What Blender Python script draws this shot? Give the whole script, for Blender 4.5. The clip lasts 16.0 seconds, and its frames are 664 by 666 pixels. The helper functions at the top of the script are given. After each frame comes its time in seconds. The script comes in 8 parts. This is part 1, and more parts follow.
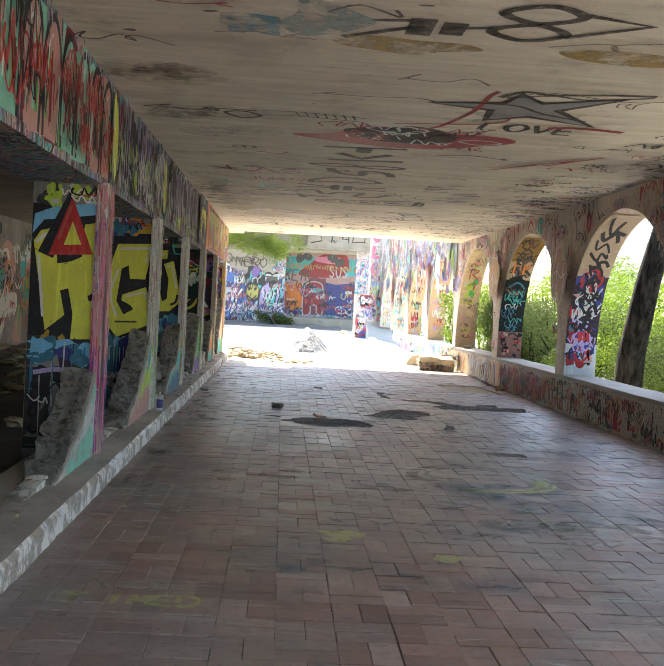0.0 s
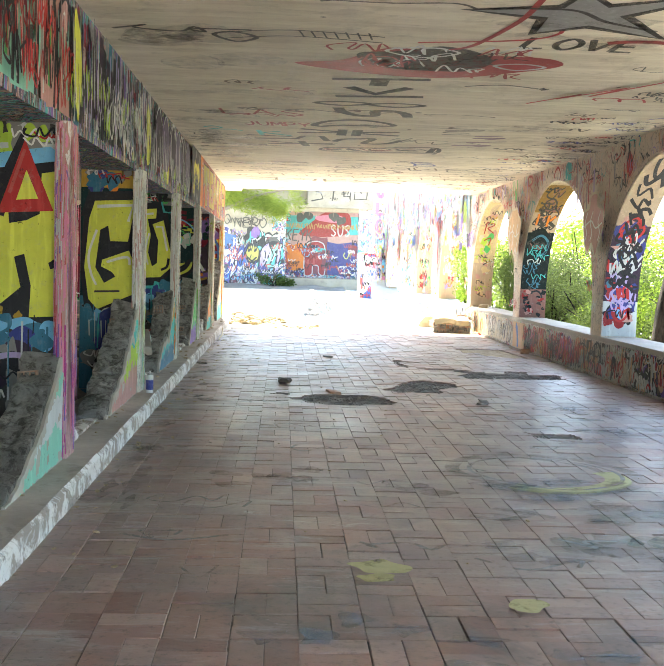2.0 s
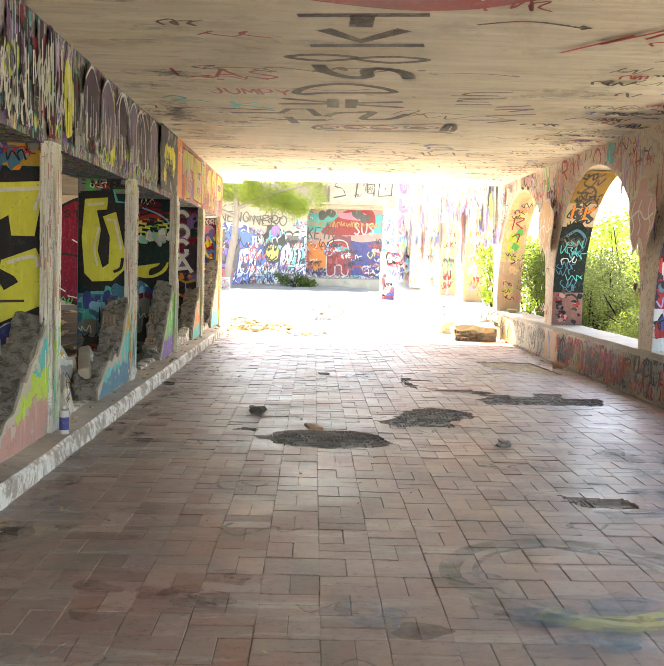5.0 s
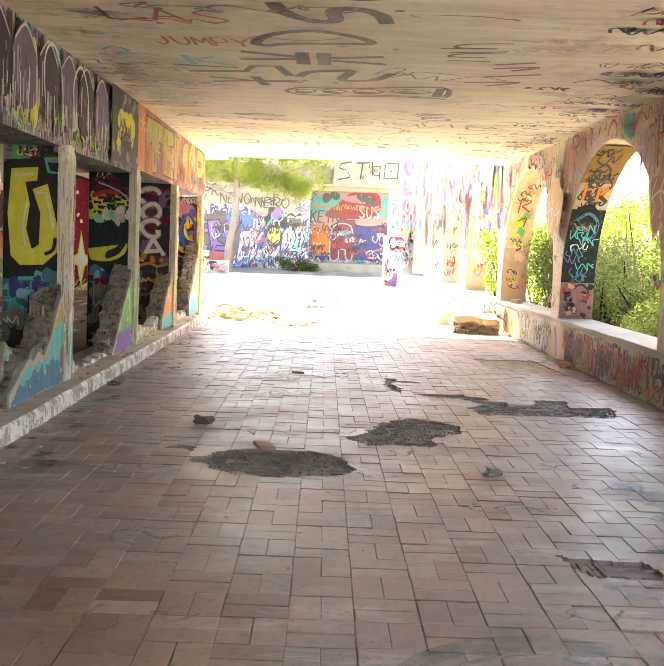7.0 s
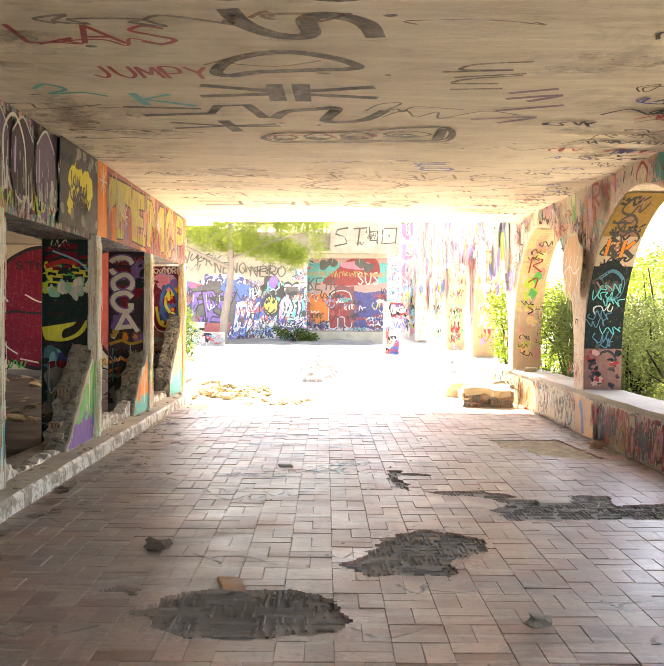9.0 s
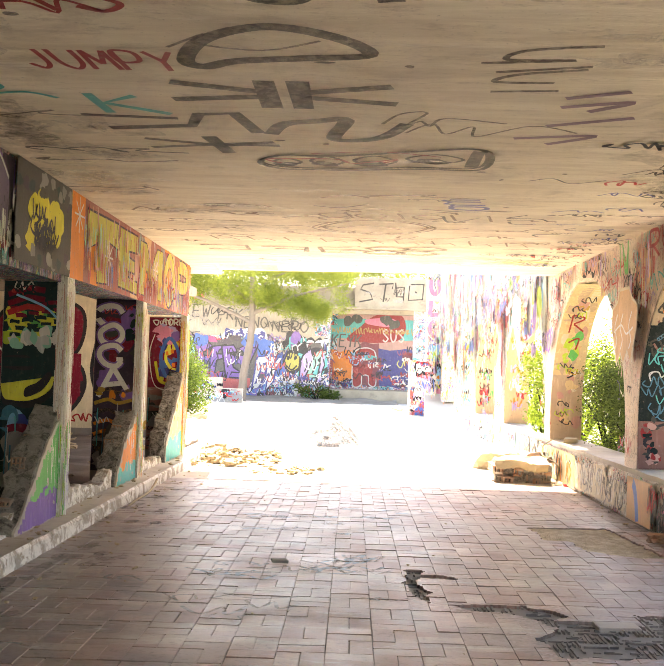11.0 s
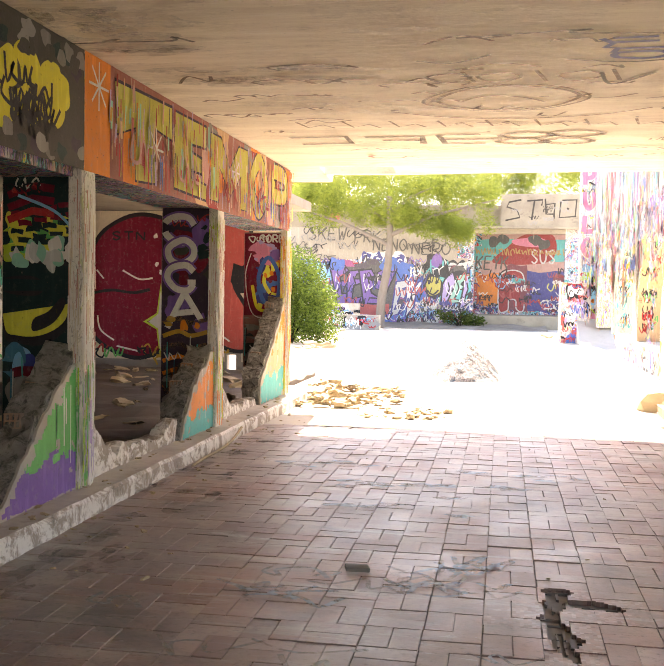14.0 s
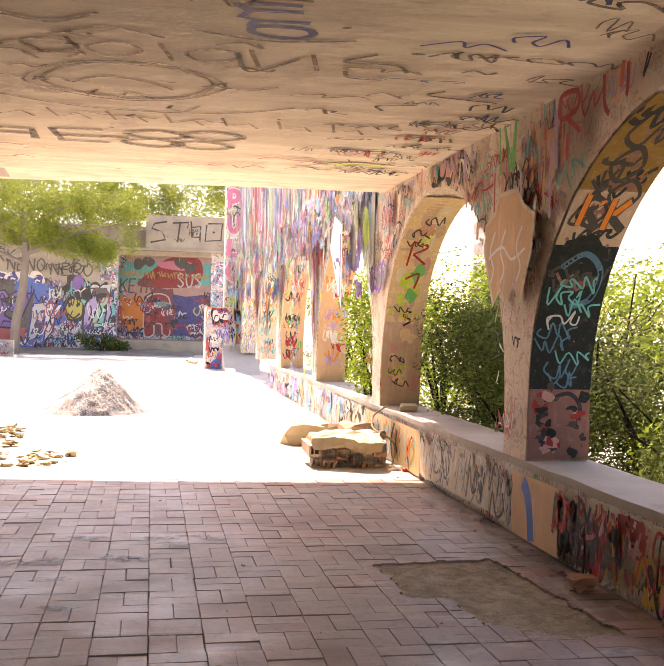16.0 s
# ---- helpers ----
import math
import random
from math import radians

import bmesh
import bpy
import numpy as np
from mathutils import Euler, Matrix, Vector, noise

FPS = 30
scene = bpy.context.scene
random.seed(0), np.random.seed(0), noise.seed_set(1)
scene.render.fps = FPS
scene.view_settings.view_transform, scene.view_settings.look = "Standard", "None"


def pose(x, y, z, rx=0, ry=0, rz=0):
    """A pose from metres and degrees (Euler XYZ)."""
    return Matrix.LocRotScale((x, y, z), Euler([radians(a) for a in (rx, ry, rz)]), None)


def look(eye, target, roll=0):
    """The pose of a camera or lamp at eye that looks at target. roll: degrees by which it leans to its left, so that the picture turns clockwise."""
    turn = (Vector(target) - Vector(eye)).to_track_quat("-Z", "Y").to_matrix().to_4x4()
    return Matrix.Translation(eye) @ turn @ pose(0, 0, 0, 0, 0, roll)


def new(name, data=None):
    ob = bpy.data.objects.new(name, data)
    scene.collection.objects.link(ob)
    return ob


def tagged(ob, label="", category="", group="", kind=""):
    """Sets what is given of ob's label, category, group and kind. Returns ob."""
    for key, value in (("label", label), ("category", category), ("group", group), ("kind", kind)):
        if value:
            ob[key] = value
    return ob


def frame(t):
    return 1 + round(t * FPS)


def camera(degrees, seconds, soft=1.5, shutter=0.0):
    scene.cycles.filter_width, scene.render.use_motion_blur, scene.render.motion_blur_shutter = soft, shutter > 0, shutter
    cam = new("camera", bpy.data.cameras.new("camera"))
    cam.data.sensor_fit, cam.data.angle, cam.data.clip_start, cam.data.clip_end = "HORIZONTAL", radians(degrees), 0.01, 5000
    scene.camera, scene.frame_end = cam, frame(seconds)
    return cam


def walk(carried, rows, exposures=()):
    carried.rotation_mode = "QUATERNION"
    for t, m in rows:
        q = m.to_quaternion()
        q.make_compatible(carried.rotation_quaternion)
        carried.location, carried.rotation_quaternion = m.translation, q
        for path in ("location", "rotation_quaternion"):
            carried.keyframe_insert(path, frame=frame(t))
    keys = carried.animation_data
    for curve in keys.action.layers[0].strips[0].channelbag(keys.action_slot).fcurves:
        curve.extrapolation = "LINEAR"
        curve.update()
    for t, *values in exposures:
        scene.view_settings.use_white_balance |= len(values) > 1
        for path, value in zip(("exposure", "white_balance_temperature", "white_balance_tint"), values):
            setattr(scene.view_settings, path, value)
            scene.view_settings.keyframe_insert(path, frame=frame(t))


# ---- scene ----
cam = camera(37.0, 16.0, soft=1.0)
PATH = [
    (0, (1.327, -1.708, 1.351), (1.43, 0.289, 1.293), 3.2),
    (0.5, (1.308, -1.278, 1.337), (1.44, 0.717, 1.261), 2.1),
    (1, (1.272, -0.904, 1.34), (1.451, 1.085, 1.223), 1.5),
    (1.5, (1.287, -0.559, 1.337), (1.409, 1.431, 1.179), 1.8),
    (2, (1.277, -0.263, 1.354), (1.38, 1.73, 1.215), 1.7),
    (2.5, (1.323, 0.093, 1.359), (1.421, 2.088, 1.244), 1.2),
    (3, (1.407, 0.438, 1.367), (1.49, 2.432, 1.241), 1.9),
    (3.5, (1.449, 0.809, 1.366), (1.555, 2.802, 1.235), 1.5),
    (3.7, (1.47, 0.937, 1.359), (1.568, 2.93, 1.23), 1.1),
    (5.8, (2.011, 2.514, 1.381), (2.028, 4.507, 1.22), 1.9),
    (6, (2.039, 2.638, 1.375), (2.056, 4.631, 1.208), 1.8),
    (6.5, (2.094, 2.983, 1.369), (2.119, 4.975, 1.191), 2.0),
    (7, (2.2, 3.377, 1.382), (2.221, 5.369, 1.208), 2.2),
    (7.5, (2.252, 3.783, 1.387), (2.327, 5.774, 1.207), 1.6),
    (8, (2.305, 4.157, 1.388), (2.386, 6.152, 1.26), 1.2),
    (8.5, (2.329, 4.557, 1.406), (2.372, 6.556, 1.354), 0.8),
    (9, (2.314, 4.946, 1.41), (2.327, 6.945, 1.371), 0.5),
    (9.2, (2.336, 5.125, 1.412), (2.336, 7.125, 1.388), 0.9),
    (11.5, (2.523, 6.933, 1.455), (2.447, 8.93, 1.541), 2.2),
    (12, (2.612, 7.375, 1.456), (2.459, 9.368, 1.547), 2.0),
    (12.5, (2.65, 7.759, 1.471), (2.476, 9.75, 1.546), 1.0),
    (13, (2.683, 8.175, 1.452), (2.417, 10.157, 1.484), 0.4),
    (13.5, (2.684, 8.636, 1.407), (2.366, 10.609, 1.335), 0.7),
    (14, (2.66, 8.978, 1.427), (2.323, 10.948, 1.345), 1.0),
    (14.5, (2.699, 9.359, 1.443), (2.377, 11.332, 1.406), 1.3),
    (15, (2.705, 9.683, 1.438), (2.589, 11.68, 1.413), 0.9),
    (15.5, (2.774, 10.035, 1.438), (2.86, 12.033, 1.419), 1.4),
    (16, (2.845, 10.332, 1.436), (3.202, 12.3, 1.417), 1.4),
]
EXPOSURES = [(0, 2.4, 6700, 10), (0.5, 2.85, 6700, 6), (1.5, 3.22, 6700, 4), (3.5, 3.38, 7400, 8), (7, 3.36, 8400, 17), (9, 3.26, 8500, 18), (12.5, 2.92, 8400, 21), (14.5, 2.64, 8400, 25), (15.2, 2.36, 8500, 28), (16, 1.97, 8800, 34)]
walk(cam, [(t, look(eye, target, roll)) for t, eye, target, roll in PATH], EXPOSURES)

# ---- light ----
SUN_FROM = Vector((-0.26, 2.35, 2.95)).normalized()
world = bpy.data.worlds.new("sky")
scene.world = world
world.use_nodes = True
wn = world.node_tree
sky = wn.nodes.new("ShaderNodeTexSky")
sky.sky_type, sky.sun_disc = "NISHITA", False
sky.sun_elevation = math.asin(SUN_FROM.z)
sky.sun_rotation = math.atan2(SUN_FROM.x, SUN_FROM.y)
wn.links.new(sky.outputs[0], wn.nodes["Background"].inputs[0])
wn.nodes["Background"].inputs[1].default_value = 0.15
sun = new("sun", bpy.data.lights.new("sun", "SUN"))
sun.data.energy, sun.data.angle, sun.data.color = 5.0, radians(0.5), (1.0, 0.95, 0.86)
sun.matrix_world = look(SUN_FROM * 30, (0, 0, 0))


# ---- materials ----
class Nodes:
    """Small wrapper that builds a node material."""

    def __init__(self, name, rough=0.8, metal=0.0):
        self.m = bpy.data.materials.new(name)
        self.m.use_nodes = True
        self.t = self.m.node_tree
        self.b = self.t.nodes["Principled BSDF"]
        self.b.inputs["Roughness"].default_value = rough
        self.b.inputs["Metallic"].default_value = metal
        self.geo = self.t.nodes.new("ShaderNodeNewGeometry")
        self.pos = self.geo.outputs["Position"]

    def scaled(self, s):
        n = self.t.nodes.new("ShaderNodeMapping")
        n.inputs["Scale"].default_value = s
        self.t.links.new(self.pos, n.inputs["Vector"])
        return n.outputs[0]

    def noise(self, scale, detail=4, rough=0.6, stretch=None, warp=0.0):
        n = self.t.nodes.new("ShaderNodeTexNoise")
        n.inputs["Scale"].default_value, n.inputs["Detail"].default_value = scale, detail
        n.inputs["Roughness"].default_value, n.inputs["Distortion"].default_value = rough, warp
        self.t.links.new(self.scaled(stretch) if stretch else self.pos, n.inputs["Vector"])
        return n

    def voronoi(self, scale, stretch=None, feature="F1"):
        n = self.t.nodes.new("ShaderNodeTexVoronoi")
        n.feature = feature
        n.inputs["Scale"].default_value = scale
        self.t.links.new(self.scaled(stretch) if stretch else self.pos, n.inputs["Vector"])
        return n

    def ramp(self, fac, stops, hard=False):
        n = self.t.nodes.new("ShaderNodeValToRGB")
        e = n.color_ramp.elements
        while len(e) < len(stops):
            e.new(0.5)
        if hard:
            n.color_ramp.interpolation = "CONSTANT"
        for k, (p, c) in enumerate(stops):
            e[k].position = p
            e[k].color = (*((c, c, c) if isinstance(c, (int, float)) else c), 1)
        self.t.links.new(fac, n.inputs[0])
        return n.outputs[0]

    def mix(self, fac, a, b, mode="MIX"):
        n = self.t.nodes.new("ShaderNodeMix")
        n.data_type, n.blend_type = "RGBA", mode
        for sock, v in ((n.inputs[0], fac), (n.inputs[6], a), (n.inputs[7], b)):
            if isinstance(v, (int, float)):
                sock.default_value = v
            elif isinstance(v, tuple):
                sock.default_value = (*v, 1)
            else:
                self.t.links.new(v, sock)
        return n.outputs[2]

    def out(self, colour, bump=None, strength=0.3, dist=0.01, rough=None):
        if isinstance(colour, tuple):
            self.b.inputs["Base Color"].default_value = (*colour, 1)
        else:
            self.t.links.new(colour, self.b.inputs["Base Color"])
        if bump is not None:
            n = self.t.nodes.new("ShaderNodeBump")
            n.inputs["Strength"].default_value, n.inputs["Distance"].default_value = strength, dist
            self.t.links.new(bump, n.inputs["Height"])
            self.t.links.new(n.outputs[0], self.b.inputs["Normal"])
        if rough is not None:
            self.t.links.new(rough, self.b.inputs["Roughness"])
        return self.m


def plaster(name, base, dark, stain=(0.12, 0.1, 0.08), grain=30.0, amount=0.5, rough=0.85):
    n = Nodes(name, rough)
    big, fine = n.noise(0.9, 5, 0.65), n.noise(grain, 4)
    c = n.mix(n.ramp(big.outputs[0], [(0.35, 0.0), (0.7, 1.0)]), base, dark)
    c = n.mix(n.ramp(n.noise(3.1, 6, 0.7, warp=0.6).outputs[0], [(0.56, 0.0), (0.74, amount)]), c, stain)
    c = n.mix(n.ramp(fine.outputs[0], [(0.3, 0.25), (0.7, 0.0)]), c, dark)
    return n.out(c, fine.outputs[0], 0.35, 0.006)


def sprayed(name, colours, scale=2.2, stretch=(1, 1, 0.35), ground=(0.6, 0.56, 0.5), line=0.55, cover=0.75, rough=0.7):
    """Layers of old spray paint: patches of many colours, drips, black and white strokes, bare plaster between."""
    n = Nodes(name, rough)
    warp = n.noise(1.7, 3, 0.6, warp=1.2)
    cells = n.noise(scale, 3, 0.55, stretch=stretch, warp=1.6)
    k = len(colours)
    c = n.ramp(cells.outputs[0], [(0.25 + 0.5 * i / k, col) for i, col in enumerate(colours)], hard=True)
    other = n.noise(scale * 2.3, 4, 0.6, stretch=stretch, warp=2.2)
    c2 = n.ramp(other.outputs[0], [(0.28 + 0.44 * i / k, colours[(i * 5 + 2) % k]) for i in range(k)], hard=True)
    c = n.mix(n.ramp(warp.outputs[0], [(0.44, 0.0), (0.56, 1.0)]), c, c2)
    c = n.mix(n.ramp(n.noise(1.1, 4).outputs[0], [(cover - 0.3, 0.0), (cover - 0.2, 1.0)]), c, ground)
    strokes = n.noise(scale * 1.6, 2, 0.5, stretch=(stretch[0] * 1.3, stretch[1] * 1.3, stretch[2] * 1.6), warp=2.8)
    c = n.mix(n.ramp(strokes.outputs[0], [(0.47, 0.0), (0.485, line), (0.51, line), (0.525, 0.0)]), c, (0.02, 0.02, 0.025))
    pale = n.noise(scale * 2.1, 2, 0.5, stretch=stretch, warp=3.2)
    c = n.mix(n.ramp(pale.outputs[0], [(0.575, 0.0), (0.585, line), (0.6, line), (0.61, 0.0)]), c, (0.75, 0.74, 0.7))
    drips = n.noise(26, 2, 0.5, stretch=(1, 1, 0.06))
    c = n.mix(n.ramp(drips.outputs[0], [(0.55, 0.0), (0.72, 0.45)]), c, (0.5, 0.48, 0.44))
    grain = n.noise(40, 4)
    c = n.mix(n.ramp(n.noise(5, 6, 0.7).outputs[0], [(0.58, 0.0), (0.75, 0.6)]), c, (0.1, 0.09, 0.08))
    return n.out(c, grain.outputs[0], 0.4, 0.006)


def paint(name, colour, wear=0.35, under=(0.35, 0.33, 0.3), rough=0.6):
    n = Nodes(name, rough)
    n.b.inputs["Specular IOR Level"].default_value = 0.25
    dark = max(colour) < 0.08
    wear, lift = (wear * 0.3, 0.008) if dark else (wear, 0.04)
    f = n.noise(14, 7, 0.75)
    c = n.mix(n.ramp(n.noise(3.0, 5, 0.7, warp=0.5).outputs[0], [(0.3, 0.5), (0.65, 0.0)]), colour, tuple(v * 0.65 for v in colour))
    c = n.mix(n.ramp(n.noise(22, 3, 0.6, stretch=(1, 1, 0.12)).outputs[0], [(0.54, 0.0), (0.7, 0.4)]), c, tuple(min(1.0, v * 1.4 + lift) for v in colour))
    c = n.mix(n.ramp(f.outputs[0], [(0.54, 0.0), (0.74, wear)]), c, under)
    c = n.mix(n.ramp(n.noise(6, 7, 0.8).outputs[0], [(0.6, 0.0), (0.75, 0.5)]), c, (0.05, 0.045, 0.04))
    a = n.ramp(n.noise(30, 6, 0.75).outputs[0], [(0.62, 1.0), (0.7, 0.25)])
    n.t.links.new(a, n.b.inputs["Alpha"])
    return n.out(c, n.noise(45, 4).outputs[0], 0.35, 0.006)


PAL = dict(red=(0.5, 0.04, 0.04), orange=(0.8, 0.24, 0.03), yellow=(0.75, 0.66, 0.06), lime=(0.45, 0.62, 0.07), green=(0.1, 0.46, 0.12),
           teal=(0.07, 0.45, 0.44), blue=(0.06, 0.16, 0.5), sky=(0.2, 0.5, 0.75), purple=(0.22, 0.12, 0.4), pink=(0.72, 0.25, 0.38),
           white=(0.75, 0.73, 0.69), chalkwhite=(0.8, 0.79, 0.76), black=(0.025, 0.025, 0.03), grey=(0.3, 0.29, 0.28), rose=(0.55, 0.3, 0.26), cream=(0.66, 0.58, 0.44))


def pal(text):
    return [PAL[c] for c in text.split()]


M = {}
n = Nodes("ceiling_plaster", 0.8)
boards = n.noise(2.2, 6, 0.65, stretch=(0.35, 2.6, 1), warp=0.4)
c = n.mix(n.ramp(boards.outputs[0], [(0.36, 0.0), (0.66, 1.0)]), (0.86, 0.78, 0.63), (0.64, 0.55, 0.42))
c = n.mix(n.ramp(n.noise(1.1, 6, 0.7, warp=0.7).outputs[0], [(0.53, 0.0), (0.68, 0.6)]), c, (0.4, 0.33, 0.25))
c = n.mix(n.ramp(n.noise(6, 8, 0.78, stretch=(0.6, 1.6, 1)).outputs[0], [(0.55, 0.0), (0.7, 0.5)]), c, (0.26, 0.2, 0.14))
c = n.mix(n.ramp(n.noise(3.5, 8, 0.8, stretch=(0.3, 2.2, 1), warp=0.6).outputs[0], [(0.56, 0.0), (0.66, 0.5)]), c, (0.9, 0.85, 0.76))
c = n.mix(n.ramp(n.noise(38, 5).outputs[0], [(0.62, 0.0), (0.75, 0.45)]), c, (0.15, 0.12, 0.09))
M["ceiling"] = n.out(c, n.noise(12, 6, 0.7, stretch=(0.5, 1.5, 1)).outputs[0], 0.5, 0.012)
M["concrete"] = plaster("worn_concrete", (0.54, 0.49, 0.42), (0.36, 0.32, 0.27))
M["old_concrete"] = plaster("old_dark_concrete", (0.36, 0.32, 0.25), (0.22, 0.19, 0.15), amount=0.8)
M["kerb"] = plaster("kerb_concrete", (0.58, 0.53, 0.46), (0.3, 0.26, 0.22), (0.08, 0.07, 0.06), 22, 0.85)
M["sand"] = plaster("pale_yard_ground", (0.56, 0.52, 0.46), (0.47, 0.44, 0.38), (0.36, 0.33, 0.28), 12, 0.5)
M["rubble"] = plaster("pale_rubble", (0.47, 0.39, 0.26), (0.32, 0.25, 0.15), (0.2, 0.15, 0.1), 18)
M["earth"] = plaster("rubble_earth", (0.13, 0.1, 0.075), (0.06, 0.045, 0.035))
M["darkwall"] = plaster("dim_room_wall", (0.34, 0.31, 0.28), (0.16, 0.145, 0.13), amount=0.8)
n = Nodes("flaking_white_paint", 0.75)
c = n.mix(n.ramp(n.noise(5, 7, 0.75, warp=0.5).outputs[0], [(0.46, 0.0), (0.54, 1.0)]), (0.74, 0.72, 0.68), (0.34, 0.29, 0.24))
c = n.mix(n.ramp(n.noise(14, 6, 0.75).outputs[0], [(0.56, 0.0), (0.68, 0.8)]), c, (0.1, 0.085, 0.07))
M["kerb_face"] = n.out(c, n.noise(9, 6, 0.7).outputs[0], 0.5, 0.01)
M["arch"] = sprayed("arcade_graffiti", pal("rose cream white pink cream red rose cream teal white cream orange"), 1.9, (1, 1, 0.7), (0.7, 0.58, 0.47), 0.4, 0.66)
M["parapet"] = sprayed("parapet_graffiti", pal("grey black white red cream rose black pink white grey green orange"), 4.5, (1, 1, 0.35), (0.64, 0.58, 0.5), 0.7, 0.72)
M["beam"] = sprayed("beam_graffiti", pal("purple black grey purple teal black rose grey purple yellow black"), 2.6, (1, 1, 0.3), (0.14, 0.12, 0.13), 0.6, 0.9)
M["column"] = sprayed("column_graffiti", pal("cream white white cream white lime white chalkwhite cream rose"), 6, (1, 1, 0.25), (0.74, 0.71, 0.66), 0.5, 0.75)
M["column_rose"] = sprayed("magenta_column_paint", pal("rose pink rose white rose pink purple rose"), 6, (1, 1, 0.2), (0.5, 0.3, 0.3), 0.35, 0.8)
M["yard"] = sprayed("courtyard_graffiti", pal("white pink sky lime white yellow purple white orange teal white red blue white"), 2.2, (1, 1, 0.3), (0.5, 0.48, 0.45), 0.6, 0.8)
M["far"] = sprayed("far_wall_graffiti", pal("blue white purple red teal black sky orange white pink blue grey"), 1.6, (1, 1, 0.8), (0.5, 0.46, 0.4), 0.8, 0.85)


# ---- mesh helpers ----
def box(bm, x0, x1, y0, y1, z0, z1, rough=0.0, rnd=random):
    vs = [bm.verts.new((x + rnd.uniform(-rough, rough), y + rnd.uniform(-rough, rough), z + rnd.uniform(-rough, rough)))
          for x in (x0, x1) for y in (y0, y1) for z in (z0, z1)]
    for f in ((0, 1, 3, 2), (4, 6, 7, 5), (0, 4, 5, 1), (2, 3, 7, 6), (0, 2, 6, 4), (1, 5, 7, 3)):
        bm.faces.new([vs[i] for i in f])
    return vs


def prism(bm, outline, place, depth):
    """Extrudes a flat outline: place(u, v, w) gives the point at depth w."""
    a = [bm.verts.new(place(u, v, 0.0)) for u, v in outline]
    b = [bm.verts.new(place(u, v, depth)) for u, v in outline]
    bm.faces.new(a)
    bm.faces.new(b[::-1])
    for i in range(len(a)):
        j = (i + 1) % len(a)
        bm.faces.new((a[i], b[i], b[j], a[j]))


def mesh(name, bm, material, smooth=False, bevel=0.0):
    if bevel:
        bmesh.ops.bevel(bm, geom=list(bm.edges), offset=bevel, segments=2, affect="EDGES", clamp_overlap=True)
    bmesh.ops.recalc_face_normals(bm, faces=bm.faces)
    me = bpy.data.meshes.new(name)
    bm.to_mesh(me)
    bm.free()
    me.materials.append(material)
    if smooth:
        me.polygons.foreach_set("use_smooth", [True] * len(me.polygons))
    return me


def part(name, bm, material, parent=None, label="", smooth=False, bevel=0.0):
    ob = new(name, mesh(name, bm, material, smooth, bevel))
    ob.parent = parent
    if label:
        tagged(ob, label)
    return ob


def thing(name, label, category, group="", kind="", at=(0, 0, 0)):
    ob = new(name)
    ob.location = at
    return tagged(ob, label, category, group, kind)


def chipped(bm, cuts, amount, seed, scale=6.0):
    """Subdivides a mesh and roughens it, for worn masonry."""
    bmesh.ops.subdivide_edges(bm, edges=list(bm.edges), cuts=cuts, use_grid_fill=True)
    for v in bm.verts:
        v.co += noise.noise_vector(v.co * scale + Vector((seed, 0, 0))) * amount
    return bm


CEIL, SILL, WALL_X, THICK = 2.95, 0.51, 5.42, 0.46
COLS = [-0.14, 2.93, 6.0, 9.08, 12.15, 15.22, 18.29, 21.36]
PERIOD, JAMB = 4.48, 16.87          # arcade spacing, near edge of one pier
PIER, SPRING, RISE = 0.44, 0.95, 1.77
HALF = (PERIOD - PIER) / 2


# ---- structure ----
def arch_z(y):
    """Height of the arcade's opening over the floor at y; 0 inside a pier."""
    u = (y - JAMB) % PERIOD
    if u < PIER:
        return 0.0
    v = (u - PIER - HALF) / HALF
    return SPRING + RISE * math.sqrt(max(0.0, 1 - v * v))


def arcade(name, y0, y1, top, material, label):
    """A wall with elliptical arches over a sill, between y0 and y1."""
    bm = bmesh.new()
    ys = set([y0, y1])
    k = math.floor((y0 - JAMB) / PERIOD) - 1
    while JAMB + k * PERIOD < y1 + PERIOD:
        a = JAMB + k * PERIOD
        ys |= {a, a + PIER}
        for i in range(1, 32):
            ys.add(a + PIER + HALF * (1 - math.cos(math.pi * i / 32)))
        k += 1
    ys = sorted(y for y in ys if y0 <= y <= y1)
    x0, x1 = WALL_X, WALL_X + THICK
    for a, b in zip(ys, ys[1:]):
        mid = arch_z((a + b) / 2)
        if mid == 0.0:
            za = zb = SILL
        else:
            za, zb = max(SPRING, arch_z(a)), max(SPRING, arch_z(b))
        n = 8
        rows = []
        for y, z in ((a, za), (b, zb)):
            rows.append([(y, z + (top - z) * i / n) for i in range(n + 1)])
        for x in (x0, x1):
            for i in range(n):
                q = [rows[0][i], rows[1][i], rows[1][i + 1], rows[0][i + 1]]
                bm.faces.new([bm.verts.new((x, *p)) for p in q])
        bm.faces.new([bm.verts.new(p) for p in ((x0, a, za), (x1, a, za), (x1, b, zb), (x0, b, zb))])
    # straight jambs between the sill and the springing
    k = math.floor((y0 - JAMB) / PERIOD) - 1
    while JAMB + k * PERIOD < y1:
        a = JAMB + k * PERIOD
        for y in (a, a + PIER):
            if y0 <= y <= y1:
                bm.faces.new([bm.verts.new(p) for p in ((x0, y, SILL), (x1, y, SILL), (x1, y, SPRING), (x0, y, SPRING))])
        k += 1
    bmesh.ops.remove_doubles(bm, verts=bm.verts, dist=0.002)
    for v in bm.verts:
        v.co.x += 0.012 * noise.noise(v.co * 1.7)
    ob = part(name, bm, material)
    return tagged(ob, label, "wall", kind="structure")




